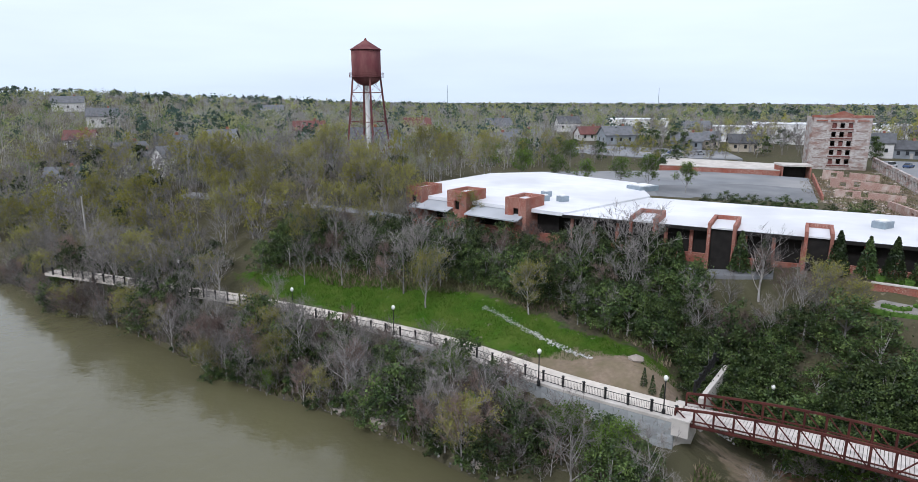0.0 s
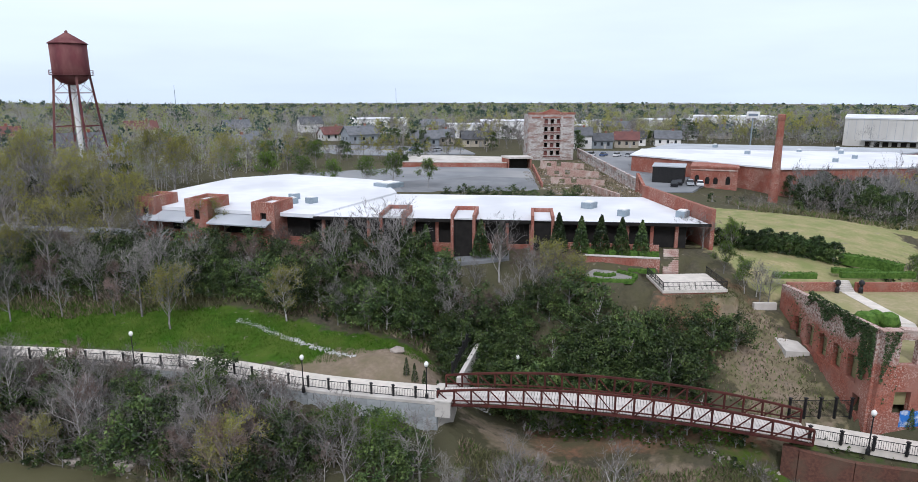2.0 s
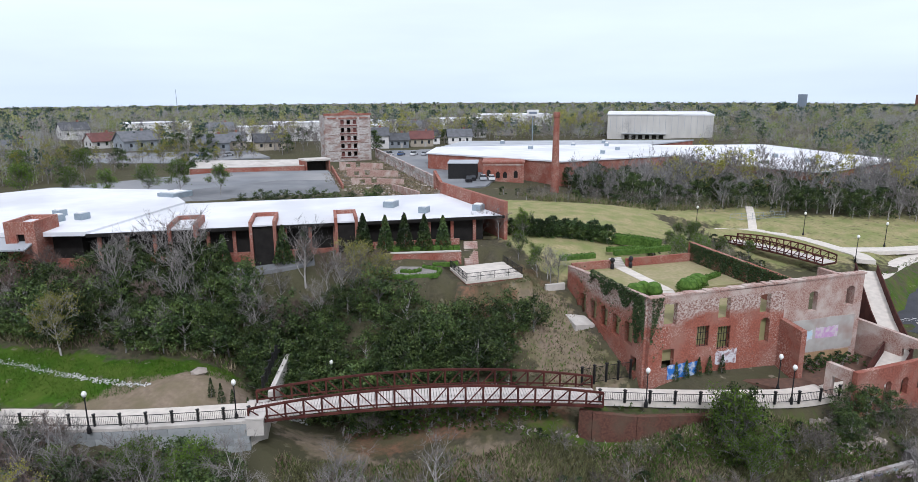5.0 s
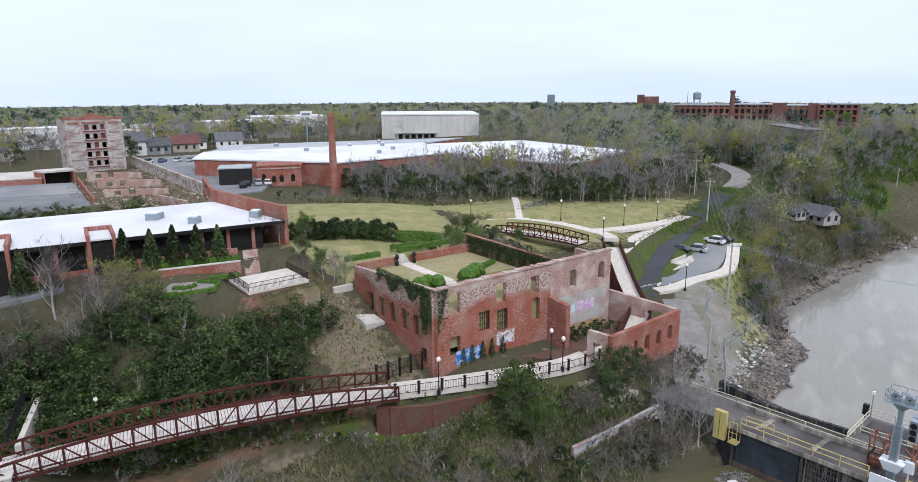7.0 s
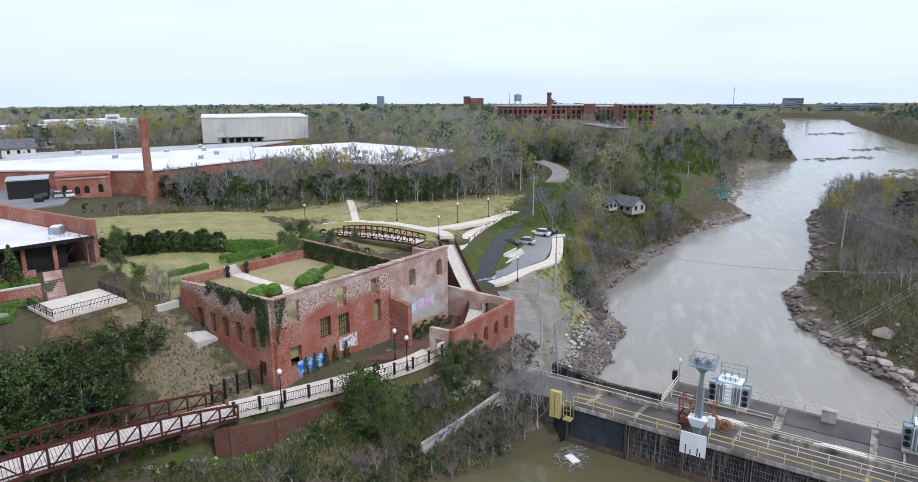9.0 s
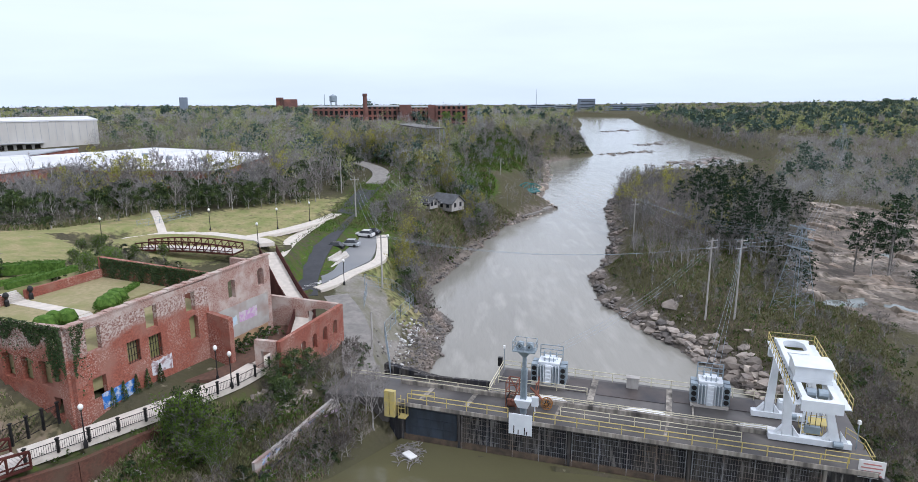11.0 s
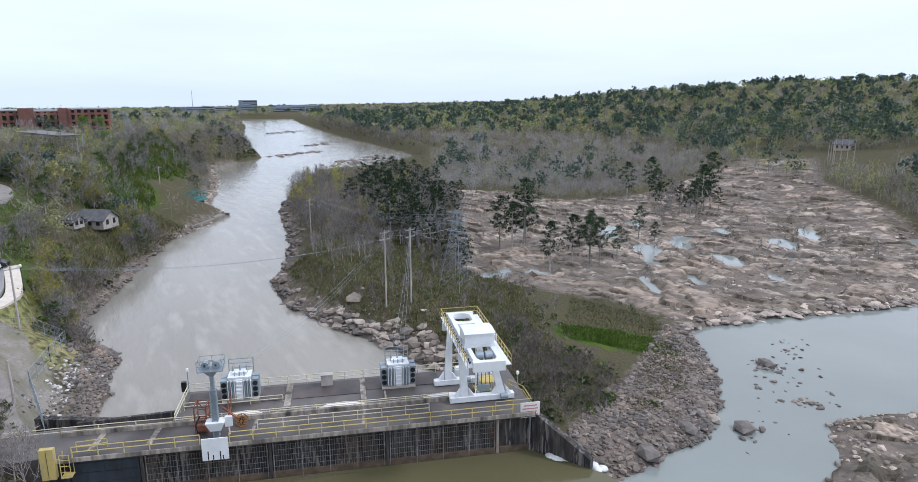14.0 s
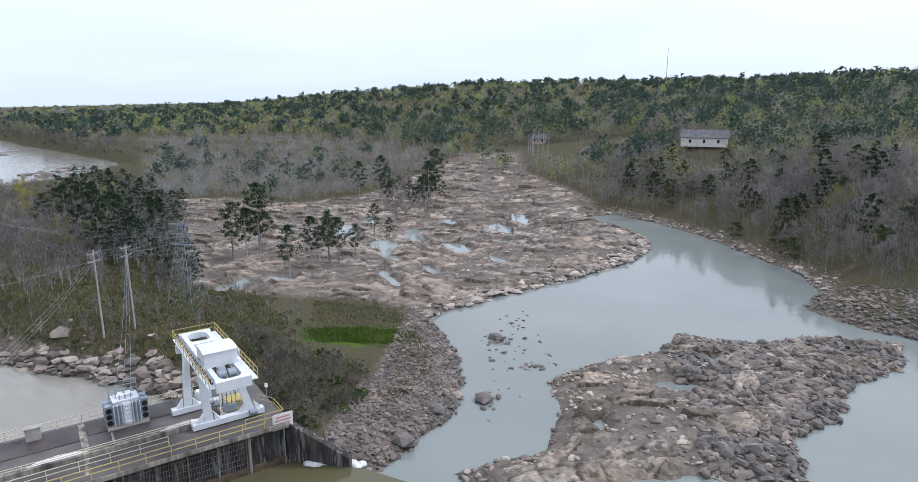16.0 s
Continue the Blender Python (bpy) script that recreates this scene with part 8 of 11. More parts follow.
for e in (0, 0.45):
    g = Geo()
    for k in range(14):
        a0, a1 = k * math.pi / 7, (k + 1) * math.pi / 7
        g.beam(D3(15.6 + 0.58 * math.cos(a0), 2.4 + e, DZ + 0.62 + 0.58 * math.sin(a0)), D3(15.6 + 0.58 * math.cos(a1), 2.4 + e, DZ + 0.62 + 0.58 * math.sin(a1)), 0.09)
    for k in range(4):
        a0 = k * math.pi / 4
        g.beam(D3(15.6 + 0.58 * math.cos(a0), 2.4 + e, DZ + 0.62 + 0.58 * math.sin(a0)), D3(15.6 - 0.58 * math.cos(a0), 2.4 + e, DZ + 0.62 - 0.58 * math.sin(a0)), 0.05)
    part("flange", g, REEL, rl)
part("core", Geo().rod(D3(15.6, 2.4, DZ + 0.62), D3(15.6, 2.85, DZ + 0.62), 0.28, n=10), BLACK, rl)
sb = thing("warning_sign", D3(45.0, -0.2, DZ), "white warning sign with red unreadable lines on the rail", "sign")
part("plate", Geo().box(*D(44.95, -0.2), DZ - 0.7, 2.1, 0.08, 1.7, math.atan2(du.y, du.x)), WHITE_PAINT, sb)
for k in range(4):
    part("text_bar", Geo().box(*D(44.95, -0.26), DZ - 0.45 + 0.35 * k, 1.7 - 0.3 * (k % 2), 0.02, 0.12, math.atan2(du.y, du.x)), material("faded_red_print_%d" % k, (0.5, 0.2, 0.18), (0.42, 0.2, 0.18), 2, 0.7), sb)
part("pipe", Geo().rod(D3(45.0, -0.15, -6.4), D3(45.0, -0.15, DZ - 0.6), 0.07, n=6), GALV, sb)
wp = thing("deck_light_pole", D3(44.6, 4.2, DZ), "slim pale light pole at the deck end", "lamp")
part("pole", Geo().rod(D3(44.6, 3.4, DZ), D3(44.6, 3.4, DZ + 2.6), 0.05, n=6), GALV, wp)
part("lantern", Geo().box(*D(44.6, 3.4), DZ + 2.6, 0.25, 0.25, 0.35), WHITE_PAINT, wp)
lp = thing("deck_light_pole", D3(9.0, 11.0, DZ), "slim pale light pole at the deck end", "lamp")
part("pole", Geo().rod(D3(9.0, 10.9, DZ), D3(9.0, 10.9, DZ + 2.8), 0.05, n=6), GALV, lp)
part("lantern", Geo().box(*D(9.0, 10.9), DZ + 2.8, 0.25, 0.25, 0.3), WHITE_PAINT, lp)
part("switch_box", Geo().box(*D(8.6, 10.6), DZ + 0.6, 0.5, 0.4, 1.1, ta).beam(D3(8.6, 10.6, DZ), D3(8.6, 10.6, DZ + 0.6), 0.1), BLACK, lp)
mb_ = solid("mesh_cabinet", Geo().box(*D(24.0, 10.4), DZ, 1.3, 0.7, 1.3, ta).box(*D(24.0, 10.4), DZ + 1.3, 1.45, 0.85, 0.08, ta), WOOD_GREY, "grey mesh cabinet at the downstream rail", "cabinet")
part("road_slab", Geo().prism([D(u, v) for u, v in ((-9, -0.4), (-9, 5.6), (-1.5, 5.6), (-1.5, 0.0))], -4.5, [-2.0, -2.0, DZ, DZ]), DECK_CONC, dam)
db = thing("driftwood_raft", D3(0.8, -3.5, POOL_Z), "floating driftwood and a white board by the dam", "debris")
g = Geo()
for k in range(160):
    a_, q_ = rnd.uniform(0, 6.28), rnd.uniform(0, 1)
    c_ = Vector((61.0 + 2.2 * math.cos(a_) * q_, 4.6 + 1.5 * math.sin(a_) * q_, POOL_Z + rnd.uniform(0, 0.15)))
    t_ = rnd.uniform(0, 6.28)
    g.beam(c_, c_ + Vector((math.cos(t_), math.sin(t_), rnd.uniform(-0.05, 0.1))) * rnd.uniform(0.3, 1.2), 0.07)
part("driftwood", g, BARK, db, kind="stuff")
part("board", Geo().box(60.4, 4.6, POOL_Z + 0.2, 1.5, 0.9, 0.12, 0.7), WHITE_PAINT, db, "white floating board")
FOAM = material("white_foam", (0.75, 0.77, 0.78), (0.5, 0.52, 0.5), 1.2, 0.6, bump=0.6, bump_scale=3)
g = Geo()
for k in range(14):
    a_ = Vector((48.0, -38.2, POOL_Z - 0.1)).lerp(Vector((44.0, -42.0, POOL_Z - 0.6)), k / 14)
    g.turned(a_.x + rnd.uniform(-0.3, 0.3), a_.y + rnd.uniform(-0.3, 0.3), [(0.6, a_.z), (0.55, a_.z + 0.18), (0.2, a_.z + 0.3 + rnd.uniform(0, 0.1))], 8)
solid("spill_foam", g, FOAM, "white foaming spill at the dam's end", "foam", kind="stuff", smooth=True)

# ---- rocks ----
_t = (1 + 5 ** 0.5) / 2
ICO_V = np.array([(-1, _t, 0), (1, _t, 0), (-1, -_t, 0), (1, -_t, 0), (0, -1, _t), (0, 1, _t), (0, -1, -_t), (0, 1, -_t), (_t, 0, -1), (_t, 0, 1), (-_t, 0, -1), (-_t, 0, 1)], float) / math.sqrt(1 + _t * _t)
ICO_F = np.array([(0, 11, 5), (0, 5, 1), (0, 1, 7), (0, 7, 10), (0, 10, 11), (1, 5, 9), (5, 11, 4), (11, 10, 2), (10, 7, 6), (7, 1, 8), (3, 9, 4), (3, 4, 2), (3, 2, 6), (3, 6, 8), (3, 8, 9), (4, 9, 5), (2, 4, 11), (6, 2, 10), (8, 6, 7), (9, 8, 1)])


def rocks(name, spots, lo, hi, flat, mat, label, seed, sink=0.25, level=None, power=2.2, turn=None):
    """Many angular stones joined in one mesh; spots: places in plan."""
    r = np.random.RandomState(seed)
    n = len(spots)
    x, y = spots[:, 0], spots[:, 1]
    z = land(x, y) if level is None else np.full(n, level)
    if level is None and y.mean() < 0:
        ok = z > RIVER_Z - 0.35
        x, y, z, n = x[ok], y[ok], z[ok], int(ok.sum())
    s = 0.62 * (lo + (hi - lo) * r.uniform(0, 1, n) ** power)
    v = np.sign(ICO_V[None]) * np.abs(ICO_V[None]) ** 0.75 * (1 + r.uniform(-0.3, 0.3, (n, 12, 1)))
    v = v * np.stack([r.uniform(0.7, 1.5, n), r.uniform(0.6, 1.0, n), r.uniform(0.6, 1.1, n) * flat], -1)[:, None, :]
    tilt = r.normal(0, 0.26 * flat, (n, 2))
    v[..., 2] += v[..., 0] * tilt[:, :1] + v[..., 1] * tilt[:, 1:]
    a = r.uniform(0, 6.28, n) if turn is None else r.normal(turn, 0.35, n)
    c, q = np.cos(a)[:, None], np.sin(a)[:, None]
    v = np.stack([v[..., 0] * c - v[..., 1] * q, v[..., 0] * q + v[..., 1] * c, v[..., 2]], -1) * s[:, None, None]
    v += np.stack([x, y, z + s * flat * (0.5 - sink)], -1)[:, None, :]
    f = (ICO_F[None] + (np.arange(n) * 12)[:, None, None]).reshape(-1, 3)
    return np_mesh(name, v.reshape(-1, 3), f, mat, label, "rocks", "stuff")


def spots_in(poly, n, seed):
    r = np.random.RandomState(seed)
    p = np.array(poly, float)
    q = r.uniform(p.min(0), p.max(0), (n * 6, 2))
    return q[inside(poly, q[:, 0], q[:, 1])][:n]


def spots_along(line, n, wide, seed, shift=0.0):
    r = np.random.RandomState(seed)
    p = np.array(line, float)
    le = np.hypot(*(p[1:] - p[:-1]).T)
    k = r.choice(len(le), n, p=le / le.sum())
    t = r.uniform(0, 1, n)[:, None]
    d = (p[k + 1] - p[k]) / le[k][:, None]
    return p[k] + (p[k + 1] - p[k]) * t + np.stack([-d[:, 1], d[:, 0]], -1) * (r.normal(0, wide, n) + shift)[:, None]


i0 = RIVER.index((328, -113))
ISLAND_SHORE = RIVER[i0:][:12]
rocks("shore_rocks", spots_along(ISLAND_SHORE[1:], 1700, 1.6, 21), 0.35, 1.7, 0.6, DARK_ROCK, "dark broken boulders along the island shore", 21)
rocks("shore_rocks", spots_along([(111, -33), (94.5, -39), (82, -42), (70, -40), (64, -38)], 420, 2.6, 22), 0.5, 2.4, 0.55, ROCK, "pale and dark boulders below the island", 22)
rocks("riprap_rocks", spots_along([(79, 5), (88, 6), (97, 4), (110, 2.4), (118, 5.5)], 1300, 2.0, 23), 0.3, 1.1, 0.7, DARK_ROCK, "dark grey riprap boulders by the river", 23)
rocks("riprap_rocks", spots_along([(86, 9), (95, 8), (104, 5.5)], 110, 1.0, 24), 0.25, 0.6, 0.7, WHITE_ROCK, "pale grey riprap stones", 24)
rocks("shore_rocks", spots_along([(118, 4), (129, 6), (163, -5), (198, -16), (214, -27)], 700, 1.4, 25), 0.3, 1.0, 0.6, DARK_ROCK, "dark stones along the river bank", 25)
rocks("shore_rocks", spots_along([(200, -17), (214, -28), (232, -39), (240, -36), (262, -35), (290, -43), (330, -50), (391, -58)], 500, 1.5, 26), 0.4, 1.3, 0.6, ROCK, "pale stones along the river bank", 26)
rocks("bar_rocks", spots_in(ROCK_BAR, 1500, 27), 0.15, 1.0, 0.6, ROCK, "jumbled brown-grey stones on the rock bar", 27)
rocks("bar_rocks", spots_in([(33, -99), (33, -108), (22, -112), (12, -122), (1, -126), (0, -115), (6, -104), (6, -91), (10, -82), (7, -73), (16, -66), (22, -80), (28, -92)], 3600, 28), 0.25, 1.5, 0.62, DARK_ROCK, "grey-brown broken stones on the rock bar", 28)
BROWN_ROCK = material("brown_shore_rock", (0.2, 0.165, 0.14), (0.11, 0.092, 0.08), 0.7, 0.9, bump=0.8, bump_scale=5, third=(0.28, 0.235, 0.2), third_scale=0.3, island=0.5)
rocks("stony_shore", spots_in(STONY, 2200, 330), 0.14, 0.8, 0.6, DARK_ROCK, "dark broken stones on the shore below the dam", 330)
rocks("stony_shore", spots_in(STONY, 5200, 30), 0.08, 0.5, 0.6, BROWN_ROCK, "stony brown shore below the dam", 30)
rocks("stony_shore", spots_along([(44, -42), (47, -60), (52, -70), (57, -76), (65, -83), (74, -88)], 900, 1.4, 31), 0.25, 1.1, 0.65, DARK_ROCK, "dark boulders at the pond edge", 31)
rocks("pond_stones", np.concatenate([spots_along([(55.5, -88.5), (60, -87)], 34, 1.0, 32), spots_along([(45, -82), (48, -81)], 22, 0.8, 33), spots_along([(44, -66), (47, -68.5)], 10, 0.9, 34), spots_in([(42, -62), (52, -76), (62, -92), (66, -108), (58, -100), (44, -84)], 60, 35)]), 0.25, 1.0, 0.5, DARK_ROCK, "dark stones standing in the pond", 32, 0.3, RIVER_Z)
BEDROCK = material("bedrock", (0.4, 0.36, 0.32), (0.22, 0.204, 0.188), 0.5, 0.9, bump=0.9, bump_scale=3, third=(0.29, 0.24, 0.2), third_scale=0.07)


def tint_by_plates(m):
    """Each rock plate has a tone of its own; soil and dead weeds fill the joints."""
    n, l = m.node_tree.nodes, m.node_tree.links
    b = n["Principled BSDF"]
    src = b.inputs["Base Color"].links[0].from_socket
    at, jt = n.new("ShaderNodeAttribute"), n.new("ShaderNodeAttribute")
    at.attribute_name, jt.attribute_name = "plate", "joint"
    tone = n.new("ShaderNodeValToRGB")
    tone.color_ramp.elements[0].color, tone.color_ramp.elements[1].color = (0.3, 0.3, 0.31, 1), (1.55, 1.47, 1.36, 1)
    l.new(at.outputs["Fac"], tone.inputs[0])
    mul, soil = n.new("ShaderNodeMixRGB"), n.new("ShaderNodeMixRGB")
    mul.blend_type, mul.inputs[0].default_value = "MULTIPLY", 1.0
    l.new(src, mul.inputs[1])
    l.new(tone.outputs[0], mul.inputs[2])
    l.new(jt.outputs["Fac"], soil.inputs[0])
    l.new(mul.outputs[0], soil.inputs[1])
    soil.inputs[2].default_value = (0.07, 0.062, 0.042, 1)
    l.new(soil.outputs[0], b.inputs["Base Color"])


tint_by_plates(BEDROCK)


def plates(x, y, cell, seed):
    """Cracked plates: distance to the joint, tone and slope of the plate that each place lies on."""
    r = np.random.RandomState(seed)
    jx, jy, tn, sx, sy, up = r.uniform(0, 1, (6, 64, 64))
    i, j = np.floor(x / cell).astype(int), np.floor(y / cell).astype(int)
    d1, d2 = np.full(x.shape, 1e9), np.full(x.shape, 1e9)
    best = [np.zeros(x.shape) for _ in range(4)]
    for a in (-1, 0, 1):
        for b in (-1, 0, 1):
            p, q = (i + a) % 64, (j + b) % 64
            ox, oy = x - (i + a + jx[p, q]) * cell, y - (j + b + jy[p, q]) * cell
            d = np.hypot(ox, oy)
            near = d < d1
            d2 = np.where(near, d1, np.minimum(d2, d))
            new_ = (tn[p, q], (sx[p, q] - 0.5) * ox + (sy[p, q] - 0.5) * oy, up[p, q] - 0.5, 0)
            best = [np.where(near, v, o) for v, o in zip(new_, best)]
            d1 = np.where(near, d, d1)
    return d2 - d1, best[0], best[1], best[2]


def bedrock(name, poly, step, big, small, turn, high, label, seed, lift=0.1):
    """A sheet of cracked, tilted rock plates with recessed joints."""
    p = np.array(poly, float)
    lo, hi = p.min(0) - 1, p.max(0) + 1
    gx, gy = np.meshgrid(np.arange(lo[0], hi[0], step), np.arange(lo[1], hi[1], step), indexing="ij")
    r = np.random.RandomState(seed)
    gx, gy = gx + r.uniform(-0.3, 0.3, gx.shape) * step, gy + r.uniform(-0.3, 0.3, gy.shape) * step
    sd = signed(poly, gx.ravel(), gy.ravel()).reshape(gx.shape) + rough(gx, gy, 5, 3) * 1.4
    wx, wy = gx + rough(gx, gy, 4, 11) * 0.7, gy + rough(gx, gy, 4, 12) * 0.7
    c, s_ = math.cos(turn), math.sin(turn)
    lx, ly = (wx * c + wy * s_) * 0.68, -wx * s_ + wy * c
    e1, t1, k1, u1 = plates(lx, ly, big, seed)
    e2, t2, k2, u2 = plates(lx * 1.3, ly, small, seed + 1)
    z = land(gx, gy) + lift + high * (u1 * 1.5 + np.clip(k1, -1, 1) * 0.55) + high * 0.32 * (u2 * 1.2 + np.clip(k2, -1, 1) * 0.6)
    z -= 0.35 * high * np.exp(-e1 / 0.28) + 0.16 * high * np.exp(-e2 / 0.16)
    z += r.normal(0, 0.05, z.shape) + rough(gx, gy, 1.6, 14) * 0.1 * high
    z -= np.clip(1.2 + sd * 0.45, 0, 2.5)
    ok = sd < 2.5
    n0, n1 = gx.shape
    ids = np.arange(n0 * n1).reshape(n0, n1)
    q = np.stack([ids[:-1, :-1], ids[1:, :-1], ids[1:, 1:], ids[:-1, 1:]], -1).reshape(-1, 4)
    q = q[ok.ravel()[q].all(1) & (z.ravel()[q].max(1) > RIVER_Z - 0.4)]
    used = np.unique(q)
    back = np.zeros(n0 * n1, int)
    back[used] = np.arange(len(used))
    v = np.stack([gx, gy, z], -1).reshape(-1, 3)[used]
    ob = np_mesh(name, v, back[q], BEDROCK, label, "rocks", "stuff")
    weeds = np.clip(rough(gx, gy, 11, 13) * 1.7 - 0.2, 0, 0.72)
    for nm, val in (("plate", 0.55 * t1 + 0.45 * t2), ("joint", np.clip(np.maximum(0.9 * np.exp(-e1 / 0.22) + 0.7 * np.exp(-e2 / 0.12), weeds), 0, 1))):
        at = ob.data.attributes.new(nm, "FLOAT", "POINT")
        at.data.foreach_set("value", val.ravel()[used].astype(np.float32))
    return ob


bedrock("flats_bedrock", FLATS, 0.55, 4.2, 1.5, 0.5, 0.95, "cracked tan bedrock plates of the dry river bed", 300)
bedrock("bar_bedrock", ROCK_BAR, 0.3, 3.0, 0.95, 0.95, 0.8, "cracked bedrock plates of the rock bar", 310, 0.15)
rocks("flat_stones", spots_in([(74, -90), (100, -104), (140, -112), (180, -130), (170, -190), (110, -200), (62, -160), (62, -112)], 2600, 37), 0.2, 0.9, 0.5, ROCK, "loose stones and brush over the ledges", 37)
rocks("flat_edge", spots_along([(74, -88), (73, -99), (69.5, -112), (64, -130), (60, -150), (60, -165), (66, -180)], 800, 1.6, 38, 1.0), 0.5, 2.2, 0.4, ROCK, "tan ledges at the pond edge", 38)
rocks("far_shore_rocks", spots_along([(97, -199), (90, -212), (70, -203), (55, -194), (38, -178), (22, -163), (17, -151)], 900, 1.8, 39), 0.3, 1.2, 0.5, ROCK, "pale stones under the wooded far bank", 39)
rocks("far_shore_rocks", spots_in([(17, -150), (19, -137), (6, -131), (-20, -128), (-30, -140), (0, -152)], 1500, 40), 0.3, 1.0, 0.6, DARK_ROCK, "grey riprap on the far bank", 40)
rocks("rapids_ledges", np.concatenate([spots_along([(440, -100), (470, -150)], 60, 4, 41), spots_along([(520, -150), (560, -190)], 60, 5, 42), spots_along([(700, -160), (740, -210)], 50, 6, 43), spots_along([(360, -120), (420, -175)], 90, 6, 44)]), 1.2, 4.5, 0.22, DARK_ROCK, "dark rapids ledges across the river", 41, 0.3, RIVER_Z)
rocks("drain_stones", spots_along([(3.3, 83.2), (9, 77), (15.6, 70.2)], 520, 0.22, 45), 0.1, 0.2, 0.7, WHITE_ROCK, "white riprap drain across the grass", 45)
rocks("culvert_stones", spots_along([(27.4, 62.5), (31, 68.5)], 260, 0.7, 46), 0.15, 0.4, 0.7, WHITE_ROCK, "grey stones in the culvert", 46)
rocks("pool_shore_stones", spots_along(POOL_SHORE[2:10], 500, 0.4, 47, -0.3), 0.15, 0.6, 0.5, DARK_ROCK, "brown stones at the pool's edge", 47)
rocks("rubble", spots_in([(64.5, 20.5), (68, 18.5), (67.5, 16), (63, 18)], 260, 48), 0.15, 0.7, 0.6, ROCK, "heap of rubble and roots below the ruin", 48)
for k, (x_, y_, s_, m_) in enumerate(((20.5, 68.9, 0.8, ROCK), (46.5, -67.4, 1.3, DARK_ROCK), (49, -60, 1.1, DARK_ROCK), (47.5, -52, 1.5, DARK_ROCK), (50, -66, 0.9, ROCK), (-8.8, 66.0, 1.2, ROCK), (-14, 69.2, 0.8, ROCK), (2.2, 57.4, 0.9, ROCK), (57.7, -87.6, 1.2, DARK_ROCK))):
    r_ = np.random.RandomState(60 + k)
    v_ = ICO_V * (1 + r_.uniform(-0.2, 0.2, (12, 1))) * (s_ * 1.3, s_, s_ * 0.65)
    zb = max(gz(x_, y_), RIVER_Z if y_ < 0 else POOL_Z)
    g = Geo().add([(x_ + a, y_ + b, zb + c + s_ * 0.25) for a, b, c in v_], [tuple(int(i) for i in f) for f in ICO_F])
    solid("boulder", g, m_, "weathered brown boulder on the bank" if m_ is ROCK else "dark wet boulder at the water", "boulder", "boulders")

# painted low wall, slab and rubble on the bank
gwl = thing("graffiti_wall", (62, 16, -5), "low whitewashed concrete wall covered in faded graffiti", "wall", kind="structure")
GW = [(55.2, 19.2, -3.5), (60.5, 16.6, -3.2), (66.0, 13.9, -2.6), (69.4, 12.2, -2.3)]
for (x0, y0, z0), (x1, y1, z1) in zip(GW, GW[1:]):
    part("wall_panel", Geo().wall((x0, y0), (x1, y1), -7, (z0, z1), 0.35), PLASTER, gwl)
    part("wall_step", Geo().wall((x0 - 0.3, y0 - 0.5), (x1 - 0.3, y1 - 0.5), -7.5, (z0 - 1.2, z1 - 1.1), 0.6), DARK_CONC, gwl)
    for k in range(9):
        f_ = rnd.uniform(0.08, 0.86)
        w_, h_ = rnd.uniform(0.25, 0.7), rnd.uniform(0.25, 0.75)
        c_ = Vector((x0, y0, 0)).lerp(Vector((x1, y1, 0)), f_)
        d_ = (Vector((x1, y1, 0)) - Vector((x0, y0, 0))).normalized()
        o_ = Vector((d_.y, -d_.x, 0)) * 0.182
        if o_.dot(c_) > 0:
            o_ = -o_
        zt = z0 + (z1 - z0) * f_ - 0.15
        a_, b_ = c_ + o_, c_ + o_ + d_ * w_
        part("graffiti", Geo().beam((a_.x, a_.y, zt - h_), (b_.x, b_.y, zt - h_ * rnd.uniform(0, 0.6)), 0.02, 0.14).beam((b_.x, b_.y, zt - h_), (a_.x, a_.y, zt - 0.05), 0.02, 0.1), (GR_BLUE, BLACK, GR_PINK, GR_CYAN)[k % 4], gwl, "faded spray-painted strokes")
solid("old_slab", Geo().prism([(46.2, 29.4), (49.6, 26.2), (53.0, 23.4), (53.6, 24.6), (50.2, 27.8), (47.2, 30.4)], -6.5, -5.0), CONCRETE, "broken mossy concrete slab by the pool", "slab", kind="structure")
rocks("rubble_heap", spots_in([(62.5, 19.5), (66, 17.6), (68, 20.5), (65, 22.6)], 260, 41), 0.12, 0.55, 0.6, ROCK, "heap of brick and stone rubble", 41)
rocks("bank_rubble", spots_in([(43, 43), (50, 33), (57, 25), (58, 28), (51, 36)], 240, 42), 0.08, 0.4, 0.6, ROCK, "scattered rubble on the weedy bank", 42)


rocks("waste_rubble", spots_in(WASTE_AREA, 900, 43), 0.15, 0.9, 0.5, ROCK, "brick and concrete rubble over the waste ground", 43)
rocks("waste_rubble_dark", spots_in(WASTE_AREA, 400, 44), 0.15, 0.7, 0.5, DARK_ROCK, "dark rubble over the waste ground", 44)
for (x0, y0), (x1, y1), h_ in (((80, 108), (87, 128), 2.4), ((84, 142), (96, 136), 1.6), ((92, 158), (104, 150), 2.0), ((100, 176), (112, 170), 1.8)):
    solid("ruined_wall", Geo().wall((x0, y0), (x1, y1), 5.5, (8 + h_, 8 + h_ * 0.5), 0.5, [(2 + 3 * k, 3.4 + 3 * k, 2.5, 3.6 + 0.3 * k) for k in range(2)]), PALE_BRICK, "broken stub of a weathered brick wall", "wall", "ruined walls")
